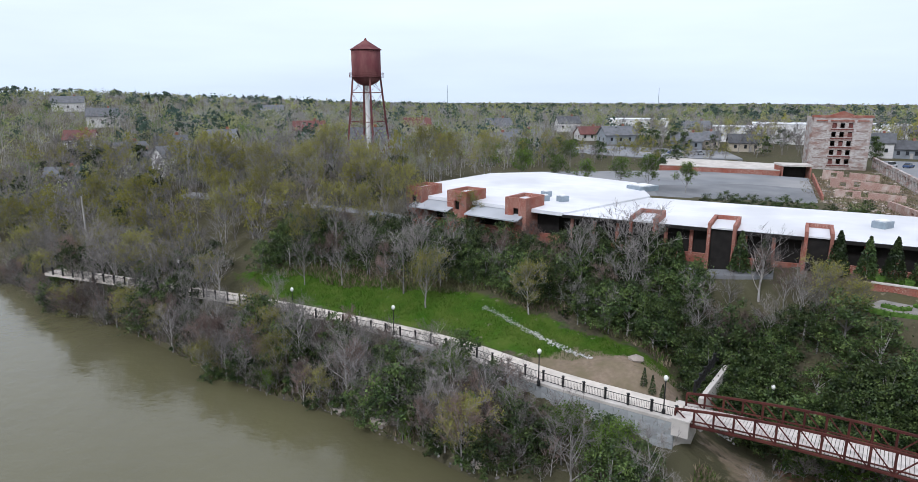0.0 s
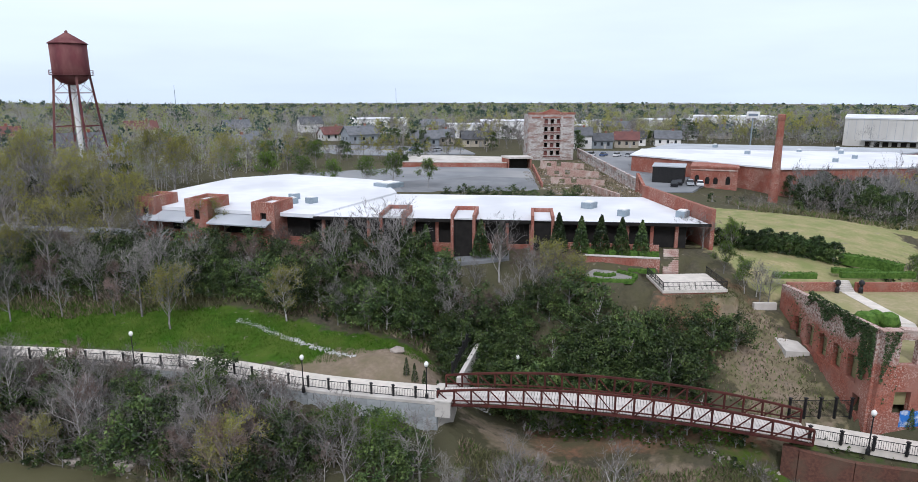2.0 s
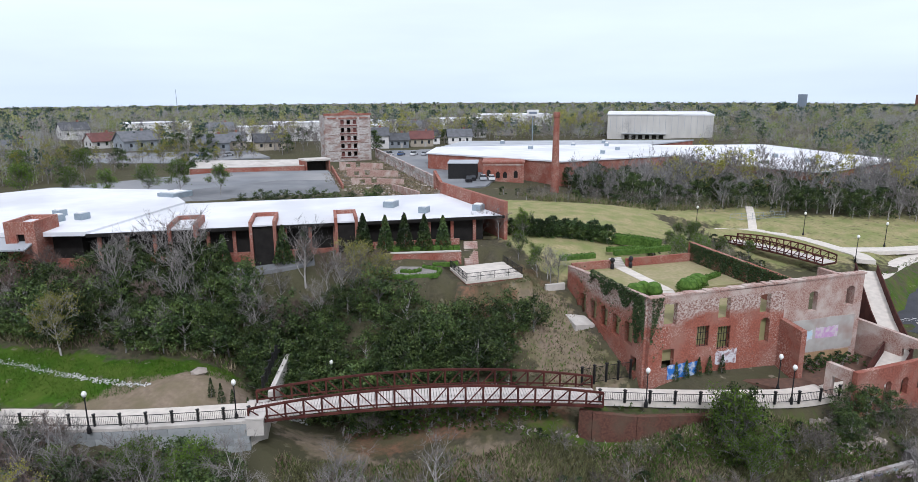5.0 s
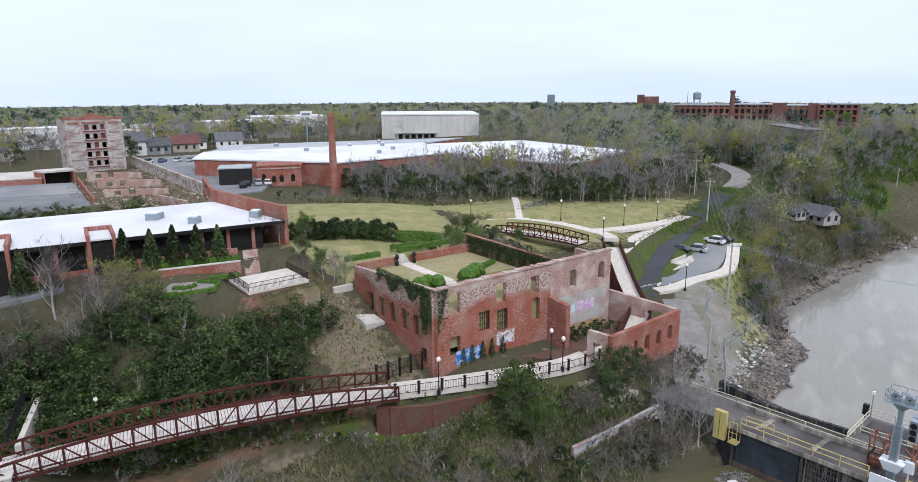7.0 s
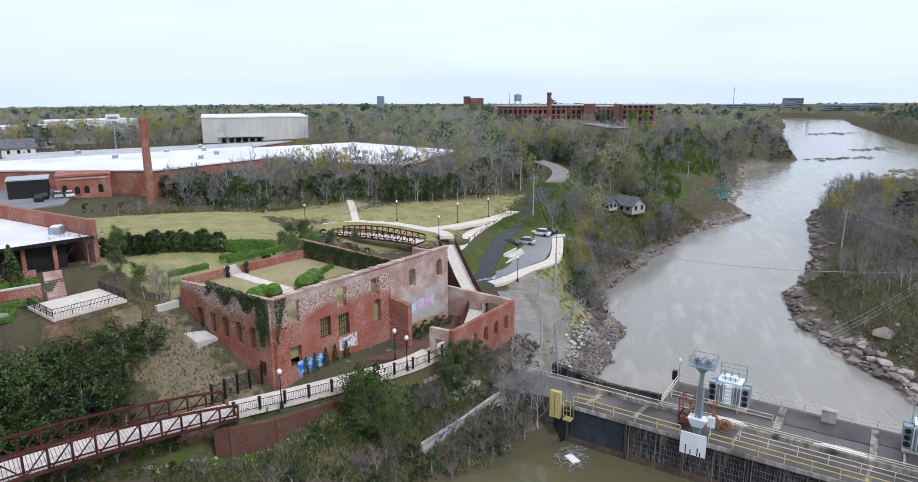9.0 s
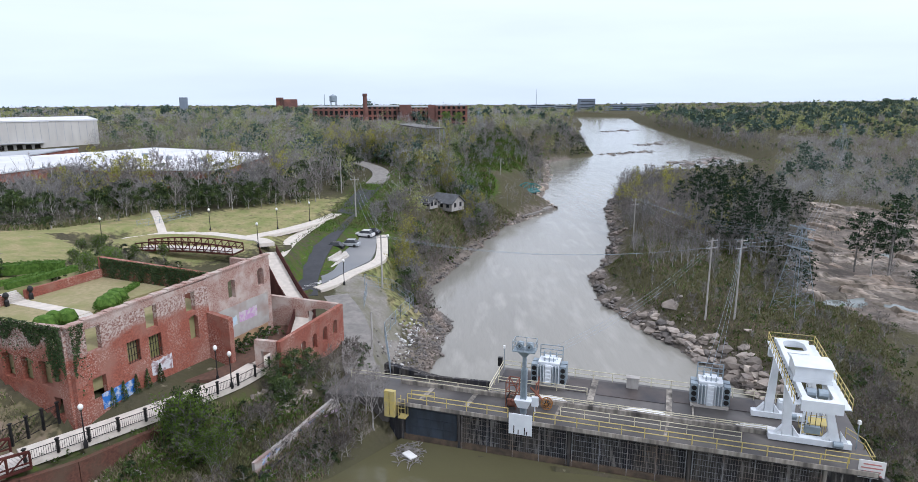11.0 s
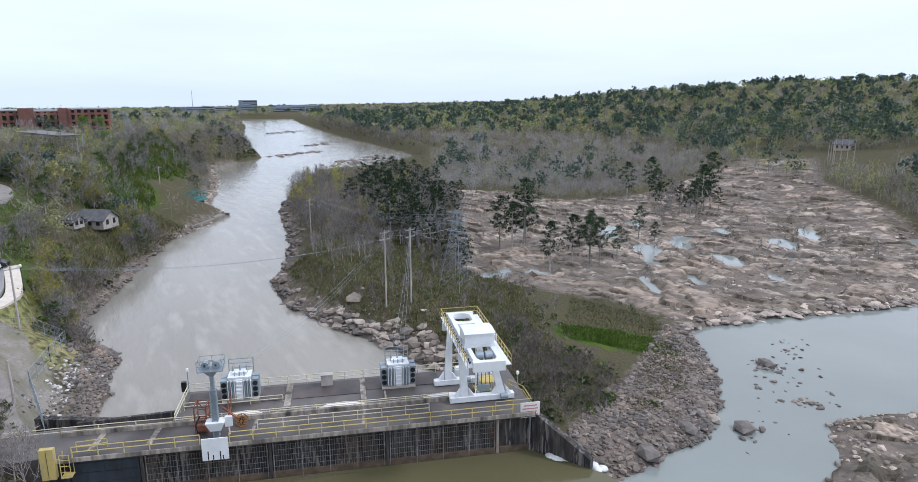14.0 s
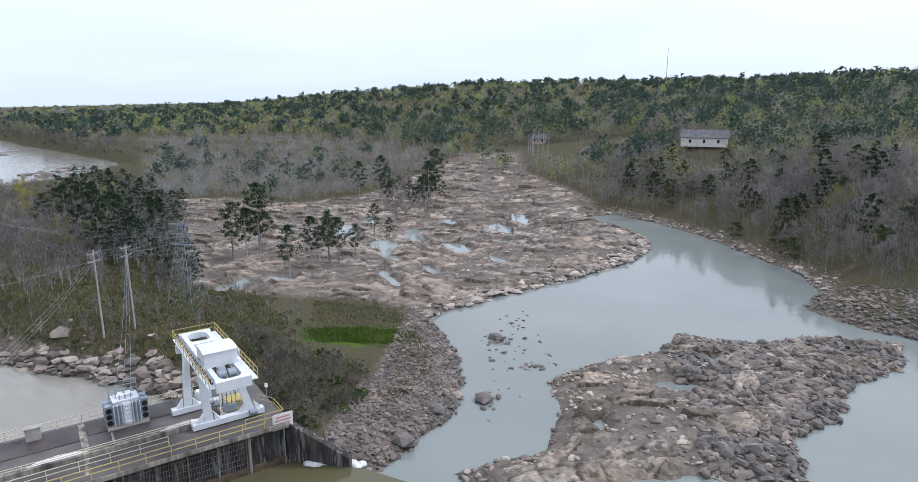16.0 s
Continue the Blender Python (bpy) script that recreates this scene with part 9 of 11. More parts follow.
for x_, y_, t_ in ((-92, 207, 0.5), (-81, 222, 0.1), (-99, 194, 0.9)):
    house(x_, y_, 9, 7, 5.5, t_, SIDING, SLATE, z=gz(x_, y_) - 0.2)

# ---- trees ----
def bare_tree(seed, height, spread, limbs=9, twigs=260, trunk_r=0.16, droop=0.0, leaf=0, leaf_size=0.16, width=0.026, coarse=False):
    """Trunk that forks into upswept limbs, boughs and fine twigs (and small leaves); returns trunk, twigs, leaves."""
    r = random.Random(seed)
    trunk, tw, lf = Geo(), Geo(), Geo()
    ends = []
    last = 2 if coarse or height < 5 else 3

    def sway(d, k):
        return (d + Vector((r.gauss(0, k), r.gauss(0, k), r.gauss(0, k * 0.6)))).normalized()

    def bough(p, d, length, rad, level):
        steps = 2 if coarse or level > 1 else 3
        lift = Vector((0, 0, 0.22 * (1 - 2.2 * droop)))
        pts = [p]
        for i in range(steps):
            d = (sway(d, 0.16) + lift).normalized()
            pts.append(pts[-1] + d * length / steps)
        for i in range(steps):
            f0, f1 = 1 - 0.72 * i / steps, 1 - 0.72 * (i + 1) / steps
            if level >= last:
                across = (pts[i + 1] - pts[i]).cross(Vector((r.gauss(0, 1), r.gauss(0, 1), r.gauss(0, 1)))).normalized() * rad
                trunk.add([pts[i] - across * f0, pts[i] + across * f0, pts[i + 1] + across * f1 * 0.6], [(0, 1, 2)])
                continue
            trunk.rod(pts[i], pts[i + 1], rad * f0, rad * f1, 3)
            trunk.f[-2:] = []
        for i in range(steps):
            if level > 0 and (i or level > 1):
                ends.append((pts[i], pts[i + 1], level))
        if level < last:
            for k in range((3, 3, 3)[level]):
                f = r.uniform(0.3, 1.0) * steps
                i = min(steps - 1, int(f))
                b = pts[i].lerp(pts[i + 1], f - i)
                side = d.cross(Vector((r.gauss(0, 1), r.gauss(0, 1), r.gauss(0, 1)))).normalized()
                bough(b, (d * r.uniform(0.6, 1.0) + side * r.uniform(0.5, 0.95)).normalized(), length * r.uniform(0.4, 0.62), rad * 0.42, level + 1)

    lean = Vector((r.uniform(-0.1, 0.1), r.uniform(-0.1, 0.1), 1)).normalized()
    steps = 4 if coarse else 6
    pts = [Vector((0, 0, -0.3))]
    for i in range(steps):
        pts.append(pts[-1] + sway(lean, 0.07) * height * 0.7 / steps)
    for i in range(steps):
        trunk.rod(pts[i], pts[i + 1], trunk_r * (1 - 0.8 * i / steps), trunk_r * (1 - 0.8 * (i + 1) / steps), 4 if coarse else 6)
    for k in range(limbs):
        f = (0.22 + 0.78 * (k + r.random()) / limbs) * steps
        i = min(steps - 1, int(f))
        b = pts[i].lerp(pts[i + 1], min(1.0, f - i))
        a = k * 2.4 + r.uniform(-0.5, 0.5)
        up = r.uniform(0.5, 1.1) + 0.5 * f / steps
        bough(b, Vector((math.cos(a), math.sin(a), up * (1 - droop))).normalized(), spread * (1.15 - 0.5 * f / steps) * r.uniform(0.7, 1.1), trunk_r * (0.5 - 0.22 * f / steps), 1)
    ends.append((pts[-2], pts[-1], 2))
    outer = [e for e in ends if e[2] > 1] * 2 + ends
    for k in range(twigs):
        p, q, _ = r.choice(outer)
        b = p.lerp(q, r.random())
        along = (q - p).normalized()
        d = (along * 0.75 + Vector((r.gauss(0, 0.5), r.gauss(0, 0.5), r.gauss(0.25, 0.4)))).normalized() * height * r.uniform(0.06, 0.14)
        e = b + d
        side = d.cross(Vector((r.uniform(-1, 1), r.uniform(-1, 1), r.uniform(-1, 1)))).normalized() * width
        tw.add([b - side, b + side, e], [(0, 1, 2)])
        for j in range(2):
            c = b.lerp(e, r.uniform(0.2, 0.8))
            d2 = d * r.uniform(0.35, 0.6) + Vector((r.uniform(-1, 1), r.uniform(-1, 1), r.uniform(-0.5, 0.9))) * d.length * 0.4
            tw.add([c - side * 0.7, c + side * 0.7, c + d2], [(0, 1, 2)])
            if leaf and r.random() < leaf:
                for g in range(3):
                    leaf_at(lf, c + d2 * r.uniform(0.3, 1.2) + Vector((r.gauss(0, 0.12), r.gauss(0, 0.12), r.gauss(0, 0.1))), leaf_size * r.uniform(0.5, 1.2), r)
    return trunk, tw, lf


def leafy_tree(seed, height, spread, clumps=34, leaves=34, size=0.24, low=0.18):
    """Evergreen broadleaf: short trunk, crown of many leaf clumps with gaps."""
    r = random.Random(seed)
    trunk, lf = Geo(), Geo()
    trunk.rod((0, 0, -0.3), (0.1, 0.05, height * 0.5), 0.16, 0.08, 5)
    for k in range(clumps):
        a, z = r.uniform(0, 6.28), r.uniform(low, 1.0)
        rad = spread * math.sqrt(max(0.05, 1 - ((z - 0.42) / 0.6) ** 2)) * r.uniform(0.35, 1.05)
        c = Vector((math.cos(a) * rad, math.sin(a) * rad, z * height))
        if k % 3 == 0:
            trunk.rod((0, 0, height * z * 0.5), c, 0.05, 0.015, 3)
        cs = height * r.uniform(0.06, 0.12)
        for j in range(leaves):
            o = Vector((r.gauss(0, 1), r.gauss(0, 1), r.gauss(0, 0.7)))
            leaf_at(lf, c + o * cs * 0.66, size * r.uniform(0.6, 1.3), r)
    return trunk, lf


def pine_tree(seed, height, spread, tiers=13, needles=22, big=1.0):
    """Tall bare trunk, whorls of short limbs that end in loose needle tufts, a rounded open crown."""
    r = random.Random(seed)
    trunk, lf = Geo(), Geo()
    bend = Vector((r.uniform(-0.4, 0.4), r.uniform(-0.4, 0.4), height * 0.97))
    trunk.rod((0, 0, -0.3), bend * 0.55, 0.2, 0.13, 5)
    trunk.rod(bend * 0.55, bend, 0.13, 0.03, 5)
    low = r.uniform(0.34, 0.46)
    for k in range(tiers):
        f = low + (1 - low) * k / (tiers - 1)
        g = (f - low) / (1 - low)
        for j in range(r.randint(3, 5)):
            a = k * 2.1 + j * 1.4 + r.uniform(-0.5, 0.5)
            reach = spread * math.sin(math.pi * min(0.97, 0.2 + 0.8 * g)) ** 0.7 * r.uniform(0.45, 1.2)
            base = bend * f
            tip = base + Vector((math.cos(a) * reach, math.sin(a) * reach, reach * r.uniform(-0.05, 0.4)))
            trunk.rod(base, tip, 0.045, 0.012, 3)
            for t in range(3):
                c0 = base.lerp(tip, r.uniform(0.45, 1.05))
                for q in range(max(2, needles // 3)):
                    o = Vector((r.gauss(0, 1), r.gauss(0, 1), r.gauss(0.15, 0.6)))
                    leaf_at(lf, c0 + o * 0.3, r.uniform(0.14, 0.3) * big, r)
    return trunk, lf


def cone_shrub(seed, height, spread, n=420):
    r = random.Random(seed)
    trunk, lf = Geo(), Geo()
    trunk.rod((0, 0, -0.2), (0, 0, height * 0.8), 0.06, 0.02, 5)
    for k in range(n):
        z = r.random() ** 1.2
        a, rad = r.uniform(0, 6.28), spread * (1.02 - z) ** 0.8 * r.uniform(0.6, 1.05)
        leaf_at(lf, Vector((math.cos(a) * rad, math.sin(a) * rad, 0.08 * height + z * height * 0.94)), 0.13 * r.uniform(0.6, 1.3) * height / 3 ** 0.5 * 0.55, r)
    return trunk, lf


MODELS = {}


def model(key, name, label, category, pieces):
    """First of a kind, kept as meshes to copy from: pieces are (part name, solids, material)."""
    MODELS[key] = (name, label, category, [(pn, mesh_of(pn, g, mt)) for pn, g, mt in pieces if g.v])


def plant(key, x, y, size=1.0, z=None, turn=None, group="", squash=1.0):
    name, label, category, pieces = MODELS[key]
    ob = thing(name, (x, y, gz(x, y) - 0.05 if z is None else z), label, category, group)
    ob.rotation_euler = (0, 0, rnd.uniform(0, 6.28) if turn is None else turn)
    ob.scale = (size, size, size * squash)
    for pn, me in pieces:
        c = new(pn, me)
        c.parent = ob
    return ob


def make_models():
    for i, (h, s, l, t) in enumerate(((9.5, 4.4, 11, 400), (12.5, 4.8, 13, 460), (9, 4.0, 10, 380))):
        a, b, c = bare_tree(11 + i, h, s, l, t, width=0.022)
        model("bare%d" % i, "bare_tree", "leafless grey-brown tree with fine twigs", "tree", [("trunk", a, BARK), ("crown", b, TWIG)])
    for i in range(2):
        a, b, c = bare_tree(31 + i, 7.0, 3.2, 12, 560, 0.1)
        model("red%d" % i, "budding_maple", "small bare tree with reddish twigs", "tree", [("trunk", a, BARK), ("crown", b, TWIG_RED)])
    for i in range(2):
        a, b, c = bare_tree(41 + i, 10, 4.4, 12, 620, 0.15, 0, 0.95, 0.12, width=0.02)
        model("bud%d" % i, "budding_tree", "tall tree with sparse yellow-green spring leaves", "tree", [("trunk", a, BARK), ("twig_crown", b, TWIG), ("crown", c, BUD)])
    for i in range(2):
        a, b, c = bare_tree(51 + i, 7.5, 3.1, 11, 620, 0.1, 0, 0.95, 0.12)
        model("spring%d" % i, "leafing_tree", "young tree with fresh green leaves", "tree", [("trunk", a, BARK), ("twig_crown", b, TWIG), ("crown", c, SPRING)])
    for i in range(3):
        a, b = leafy_tree(61 + i, 6.5, 3.0, 44, 60, 0.17, 0.1)
        model("ever%d" % i, "evergreen_tree", "dense dark-green broadleaf evergreen tree", "tree", [("trunk", a, BARK), ("crown", b, EVERGREEN)])
    for i in range(2):
        a, b = leafy_tree(71 + i, 2.4, 1.7, 18, 34, 0.17, 0.05)
        model("shrub%d" % i, "evergreen_shrub", "rounded dark-green evergreen shrub on the slope", "shrub", [("trunk", a, BARK), ("crown", b, EVERGREEN)])
    for i in range(2):
        a, b = pine_tree(81 + i, 12, 2.9, 10, 42, 0.8)
        model("pine%d" % i, "pine_tree", "dark-green pine with a bare lower trunk", "tree", [("trunk", a, BARK), ("crown", b, PINE)])
    for i in range(2):
        a, b, c = bare_tree(91 + i, 3.8, 2.5, 13, 420, 0.055, 0.25)
        model("brush%d" % i, "brushwood", "tangled leafless grey riverside brush", "shrub", [("stem_clump", a, BARK), ("crown", b, BRUSH)])
    for i in range(2):
        a, b, c = bare_tree(111 + i, 10.5, 4.6, 9, 170, 0.16, width=0.045, coarse=True)
        model("barelo%d" % i, "bare_tree", "leafless grey-brown tree with fine twigs", "tree", [("trunk", a, BARK), ("crown", b, TWIG)])
        a, b = pine_tree(121 + i, 12, 2.9, 8, 18, 1.15)
        model("pinelo%d" % i, "pine_tree", "dark-green pine with a bare lower trunk", "tree", [("trunk", a, BARK), ("crown", b, PINE)])
        a, b, c = bare_tree(131 + i, 10.5, 4.4, 8, 150, 0.15, 0, 0.95, 0.2, width=0.05, coarse=True)
        model("budlo%d" % i, "budding_tree", "tall tree with sparse yellow-green spring leaves", "tree", [("trunk", a, BARK), ("twig_crown", b, TWIG), ("crown", c, BUD)])
    a, b = leafy_tree(173, 1.5, 1.9, 12, 16, 0.26, 0.02)
    model("weedlo", "green_bramble", "low tangle of fresh green brambles on the bank", "shrub", [("stem_clump", a, BARK), ("crown", b, WEED)])
    a, b, c = bare_tree(141, 3.8, 2.6, 7, 140, 0.05, 0.25, width=0.05, coarse=True)
    model("brushlo", "brushwood", "tangled leafless grey riverside brush", "shrub", [("stem_clump", a, BARK), ("crown", b, BRUSH)])
    a, b, c = bare_tree(142, 7.0, 3.3, 8, 230, 0.1, width=0.055, coarse=True)
    model("redlo", "budding_maple", "small bare tree with reddish twigs", "tree", [("trunk", a, BARK), ("crown", b, TWIG_RED)])
    a, b = leafy_tree(161, 6.5, 3.0, 34, 26, 0.25)
    model("everlo", "evergreen_tree", "dense dark-green broadleaf evergreen tree", "tree", [("trunk", a, BARK), ("crown", b, EVERGREEN)])
    a, b = leafy_tree(162, 2.4, 1.7, 14, 18, 0.22, 0.05)
    model("shrublo", "evergreen_shrub", "rounded dark-green evergreen shrub on the slope", "shrub", [("trunk", a, BARK), ("crown", b, EVERGREEN)])
    for i in range(2):
        a, b = leafy_tree(171 + i, 1.5, 1.9, 20, 30, 0.15, 0.02)
        model("weed%d" % i, "green_bramble", "low tangle of fresh green brambles on the bank", "shrub", [("stem_clump", a, BARK), ("crown", b, WEED)])
    for i in range(2):
        a, b = leafy_tree(181 + i, 2.6, 1.25, 52, 46, 0.13, 0.02)
        model("bush%d" % i, "lawn_bush", "dense rounded dark-green bush on the lawn", "shrub", [("trunk", a, BARK), ("crown", b, EVERGREEN)])
    a, b = cone_shrub(95, 2.2, 0.42)
    model("cone", "columnar_juniper", "slim columnar evergreen beside the path", "shrub", [("trunk", a, BARK), ("crown", b, EVERGREEN)])
    a, b = cone_shrub(96, 4.0, 1.35, 1500)
    model("holly", "conical_evergreen", "conical dark evergreen in front of the brick building", "tree", [("trunk", a, BARK), ("crown", b, EVERGREEN)])


make_models()


def scatter(poly, count, keys, lo=0.75, hi=1.25, gap=1.6, seed=0, group="", squash=1.0):
    """Plants spread over an outline in plan, no two closer than gap."""
    r = random.Random(seed)
    cand = spots_in(poly, count * 12, seed + 500)
    done, cells = [], {}
    for x, y in cand:
        if len(done) >= count:
            break
        i, j = int(x // gap), int(y // gap)
        near = [q for a in (-1, 0, 1) for b in (-1, 0, 1) for q in cells.get((i + a, j + b), ())]
        if any((x - a) ** 2 + (y - b) ** 2 < gap * gap for a, b in near):
            continue
        cells.setdefault((i, j), []).append((x, y))
        done.append((x, y))
    zs = land(np.array([d[0] for d in done]), np.array([d[1] for d in done]))
    for (x, y), z in zip(done, zs):
        plant(r.choice(keys), float(x), float(y), r.uniform(lo, hi), float(z) - 0.05, group=group, squash=squash)


TWIG_FAR = material("woodland_twigs", (0.255, 0.248, 0.24), (0.12, 0.116, 0.112), 0.12, 0.95, island=0.4, third=(0.22, 0.19, 0.175), third_scale=0.05, through_light=0.1)
BRUSH_FAR = material("thicket_twigs", (0.215, 0.195, 0.175), (0.09, 0.08, 0.07), 0.2, 0.95, island=0.45, third=(0.14, 0.145, 0.08), third_scale=0.06, spec=0.05, through_light=0.1)
SUBST = {"bare_twigs": TWIG_FAR, "reddish_twigs": TWIG_FAR, "grey_brown_brush": BRUSH_FAR}


def woodland(name, poly, count, keys, lo, hi, gap, seed, label):
    """A stand of trees past counting: trunks and crowns joined by look."""
    r = np.random.RandomState(seed)
    cand = spots_in(poly, count * 8, seed + 900)
    free = np.ones(len(cand), bool)
    for _, width, line in ROADS[:2]:
        free &= away([p[:2] for p in line], cand[:, 0], cand[:, 1], False) > width / 2 + 3.0
    for hx, hy in ((184.5, 1.45), (178.5, 6.9), (193, 22), (200, 25.5)):
        t = np.clip((cand[:, 0] * hx + cand[:, 1] * hy) / (hx * hx + hy * hy), 0.88, 1.03)
        free &= np.hypot(cand[:, 0] - hx * t, cand[:, 1] - hy * t) > 5
    cand = cand[free]
    done, cells = [], {}
    for x, y in cand:
        if len(done) >= count:
            break
        i, j = int(x // gap), int(y // gap)
        if any((x - a) ** 2 + (y - b) ** 2 < gap * gap for c in (-1, 0, 1) for d in (-1, 0, 1) for a, b in cells.get((i + c, j + d), ())):
            continue
        cells.setdefault((i, j), []).append((x, y))
        done.append((x, y))
    pts = np.array(done)
    zs = land(pts[:, 0], pts[:, 1])
    pick = r.randint(0, len(keys), len(pts))
    bins = {}
    for q, key in enumerate(keys):
        for pn, me in MODELS[key][3]:
            n = len(me.vertices)
            co = np.empty(n * 3, np.float32)
            me.vertices.foreach_get("co", co)
            co = co.reshape(-1, 3)
            me.calc_loop_triangles()
            tri = np.empty(len(me.loop_triangles) * 3, np.int32)
            me.loop_triangles.foreach_get("vertices", tri)
            tri = tri.reshape(-1, 3)
            mt_ = me.materials[0]
            mt_ = SUBST.get(mt_.name, mt_)
            for k in np.nonzero(pick == q)[0]:
                a, s = r.uniform(0, 6.28), r.uniform(lo, hi)
                c, d = math.cos(a) * s, math.sin(a) * s
                v = np.stack([co[:, 0] * c - co[:, 1] * d + pts[k, 0], co[:, 0] * d + co[:, 1] * c + pts[k, 1], co[:, 2] * s * r.uniform(0.9, 1.15) + zs[k] - 0.05], -1)
                vs, fs, n0 = bins.setdefault(mt_.name, ([], [], [0, mt_]))
                vs.append(v)
                fs.append(tri + n0[0])
                n0[0] += n
    for key, (vs, fs, n0) in bins.items():
        np_mesh(name, np.concatenate(vs), np.concatenate(fs), n0[1], label, "woods", "stuff")


WEST_BANK = [(-95, 124), (-75, 113.6), (-30, 77.8), (-9.5, 65.6), (1, 56.8), (6, 55.2), (6, 61), (-4, 69), (-25, 82.6), (-50, 95), (-70, 104.6), (-90, 126)]
scatter(WEST_BANK, 190, ["brush0", "brush1", "brush0", "brush1", "red0", "shrub0", "shrub1", "ever1"], 0.7, 1.25, 1.3, 3)
scatter(WEST_BANK, 70, ["bare0", "bare2", "bare1", "bare2", "red1", "ever1", "bud1"], 0.5, 0.9, 2.0, 4)
scatter([(-60, 101), (-46, 96.5), (-24, 86.8), (-4, 74.6), (7.4, 65), (4, 62), (-6, 70), (-26, 83), (-50, 95)], 130, ["brush0", "brush1", "shrub0", "brush0", "red1", "brush1", "ever2"], 0.5, 0.85, 1.1, 404)
scatter([(-60, 100), (-46, 95.5), (-24, 85.8), (-4, 73.6), (4, 64), (-6, 70), (-26, 82), (-50, 94)], 26, ["bare0", "bare2", "bare2", "bare0"], 0.5, 0.75, 2.2, 406)
scatter([(-36, 80), (-9, 65), (1, 57), (6, 57), (2, 63), (-20, 79), (-34, 86)], 26, ["ever0", "ever1", "spring1", "shrub0", "ever2", "bud0"], 0.45, 0.8, 2.2, 405)
scatter([(-95, 130), (-70, 108), (-50, 97), (-40, 93), (-36, 98), (-60, 120)], 60, ["bare0", "bare2", "bare1", "bud1", "ever2", "ever0", "bare0"], 0.7, 1.05, 1.9, 44)
scatter([(-6, 65), (1, 57.5), (12, 52.5), (19, 50), (15, 55), (5, 62), (-3, 67.5)], 40, ["brush0", "red1", "spring0", "ever1", "brush1", "red0", "brush1", "bare2", "brush0"], 0.6, 0.95, 1.1, 5)
scatter([(17, 52), (30, 44), (36, 39), (34, 36), (28, 39), (16, 49)], 12, ["brush0", "bare2", "bare0", "bare2"], 0.5, 0.85, 1.8, 55)
scatter([(-34, 103), (-20, 103), (3, 88), (14, 79), (26, 73), (32, 80), (20, 88), (0, 100), (-28, 114)], 150, ["ever0", "ever1", "ever2", "ever1", "shrub1"], 0.55, 1.0, 1.5, 6)
scatter([(-30, 104), (0, 92), (14, 82), (28, 76), (42, 73), (34, 80), (17, 88), (0, 100), (-28, 118)], 26, ["bare0", "bare1", "bare2", "red0", "red1"], 0.75, 1.1, 2.8, 7)
scatter([(-27, 98), (0, 87), (12, 78), (25, 72), (28, 75), (14, 83), (0, 92), (-25, 104)], 12, ["bare1", "bare0", "red0", "bare2"], 0.6, 0.95, 3.0, 77)
scatter([(26, 66), (31, 61), (40, 53), (46, 49), (50, 51), (48, 55), (43.5, 61), (41, 66), (36, 72), (28, 76)], 62, ["ever0", "ever1", "ever2"], 0.6, 1.1, 1.7, 9)
scatter([(30, 74), (40, 66.5), (43, 68), (43, 72), (36, 78)], 12, ["bare0", "red1", "bare2", "red0"], 0.6, 0.95, 1.9, 10)
scatter([(40, 47), (46, 37), (50, 31), (57, 22), (66, 14), (66, 20), (57, 26), (49.5, 32.5), (46, 37), (43, 44)], 260, ["weed0", "weed1", "weed0", "weed1", "brush1", "shrub0"], 0.3, 0.65, 0.75, 11)
scatter([(32, 57), (40, 48), (47, 41), (50, 44), (44, 52), (36, 60)], 120, ["weed0", "shrub1", "brush0", "weed1", "weed0"], 0.4, 0.8, 0.85, 12)
scatter([(20, 50), (28, 44), (36, 37), (46, 25), (56, 13), (60, 10), (62, 15), (54, 22), (46, 31), (38, 38), (27, 47)], 60, ["brush0", "brush1", "shrub0", "weed0", "brush0"], 0.4, 0.8, 1.3, 13)
scatter([(57, 12.5), (64, 8), (66, 11), (58, 16)], 16, ["brush0", "brush1", "bare2", "shrub1"], 0.5, 0.9, 1.2, 411)
scatter([(50, 40), (53, 35.5), (57.5, 31.2), (62, 28.4), (61, 28.0), (56, 31), (51.5, 35)], 26, ["weed0", "weed1", "shrub0"], 0.2, 0.34, 0.7, 412)
scatter([(63, 18), (70, 15.5), (73, 17.5), (66, 21.5)], 16, ["weed0", "shrub0", "brush0", "ever1"], 0.35, 0.7, 1.2, 413)
scatter([(66, 13), (70, 15.5), (69, 18.5), (76, 15.8), (82, 13), (78, 11), (68, 11)], 16, ["brush0", "brush1", "shrub1"], 0.5, 0.9, 1.5, 111)
scatter([(84, 54), (104, 60), (110, 50), (104, 44), (92, 44), (84, 50)], 34, ["brush0", "shrub0", "spring0", "brush1"], 0.4, 0.75, 1.7, 113)
scatter([(55, -40), (66, -46), (86, -58), (76, -59), (67, -62), (60, -60), (55, -50)], 140, ["brush1", "weed0", "brush0", "brush1", "brush0", "shrub1"], 0.4, 0.8, 1.1, 16)
woodland("west_woods", [(-140, 170), (-60, 112), (-34, 103), (-28, 120), (-12, 128), (-10, 150), (-60, 185), (-140, 210)], 300, ["barelo0", "barelo1", "budlo0", "everlo", "barelo0", "budlo1", "barelo1", "everlo"], 0.75, 1.15, 2.2, 8, "mixed bare and budding woods above the path")
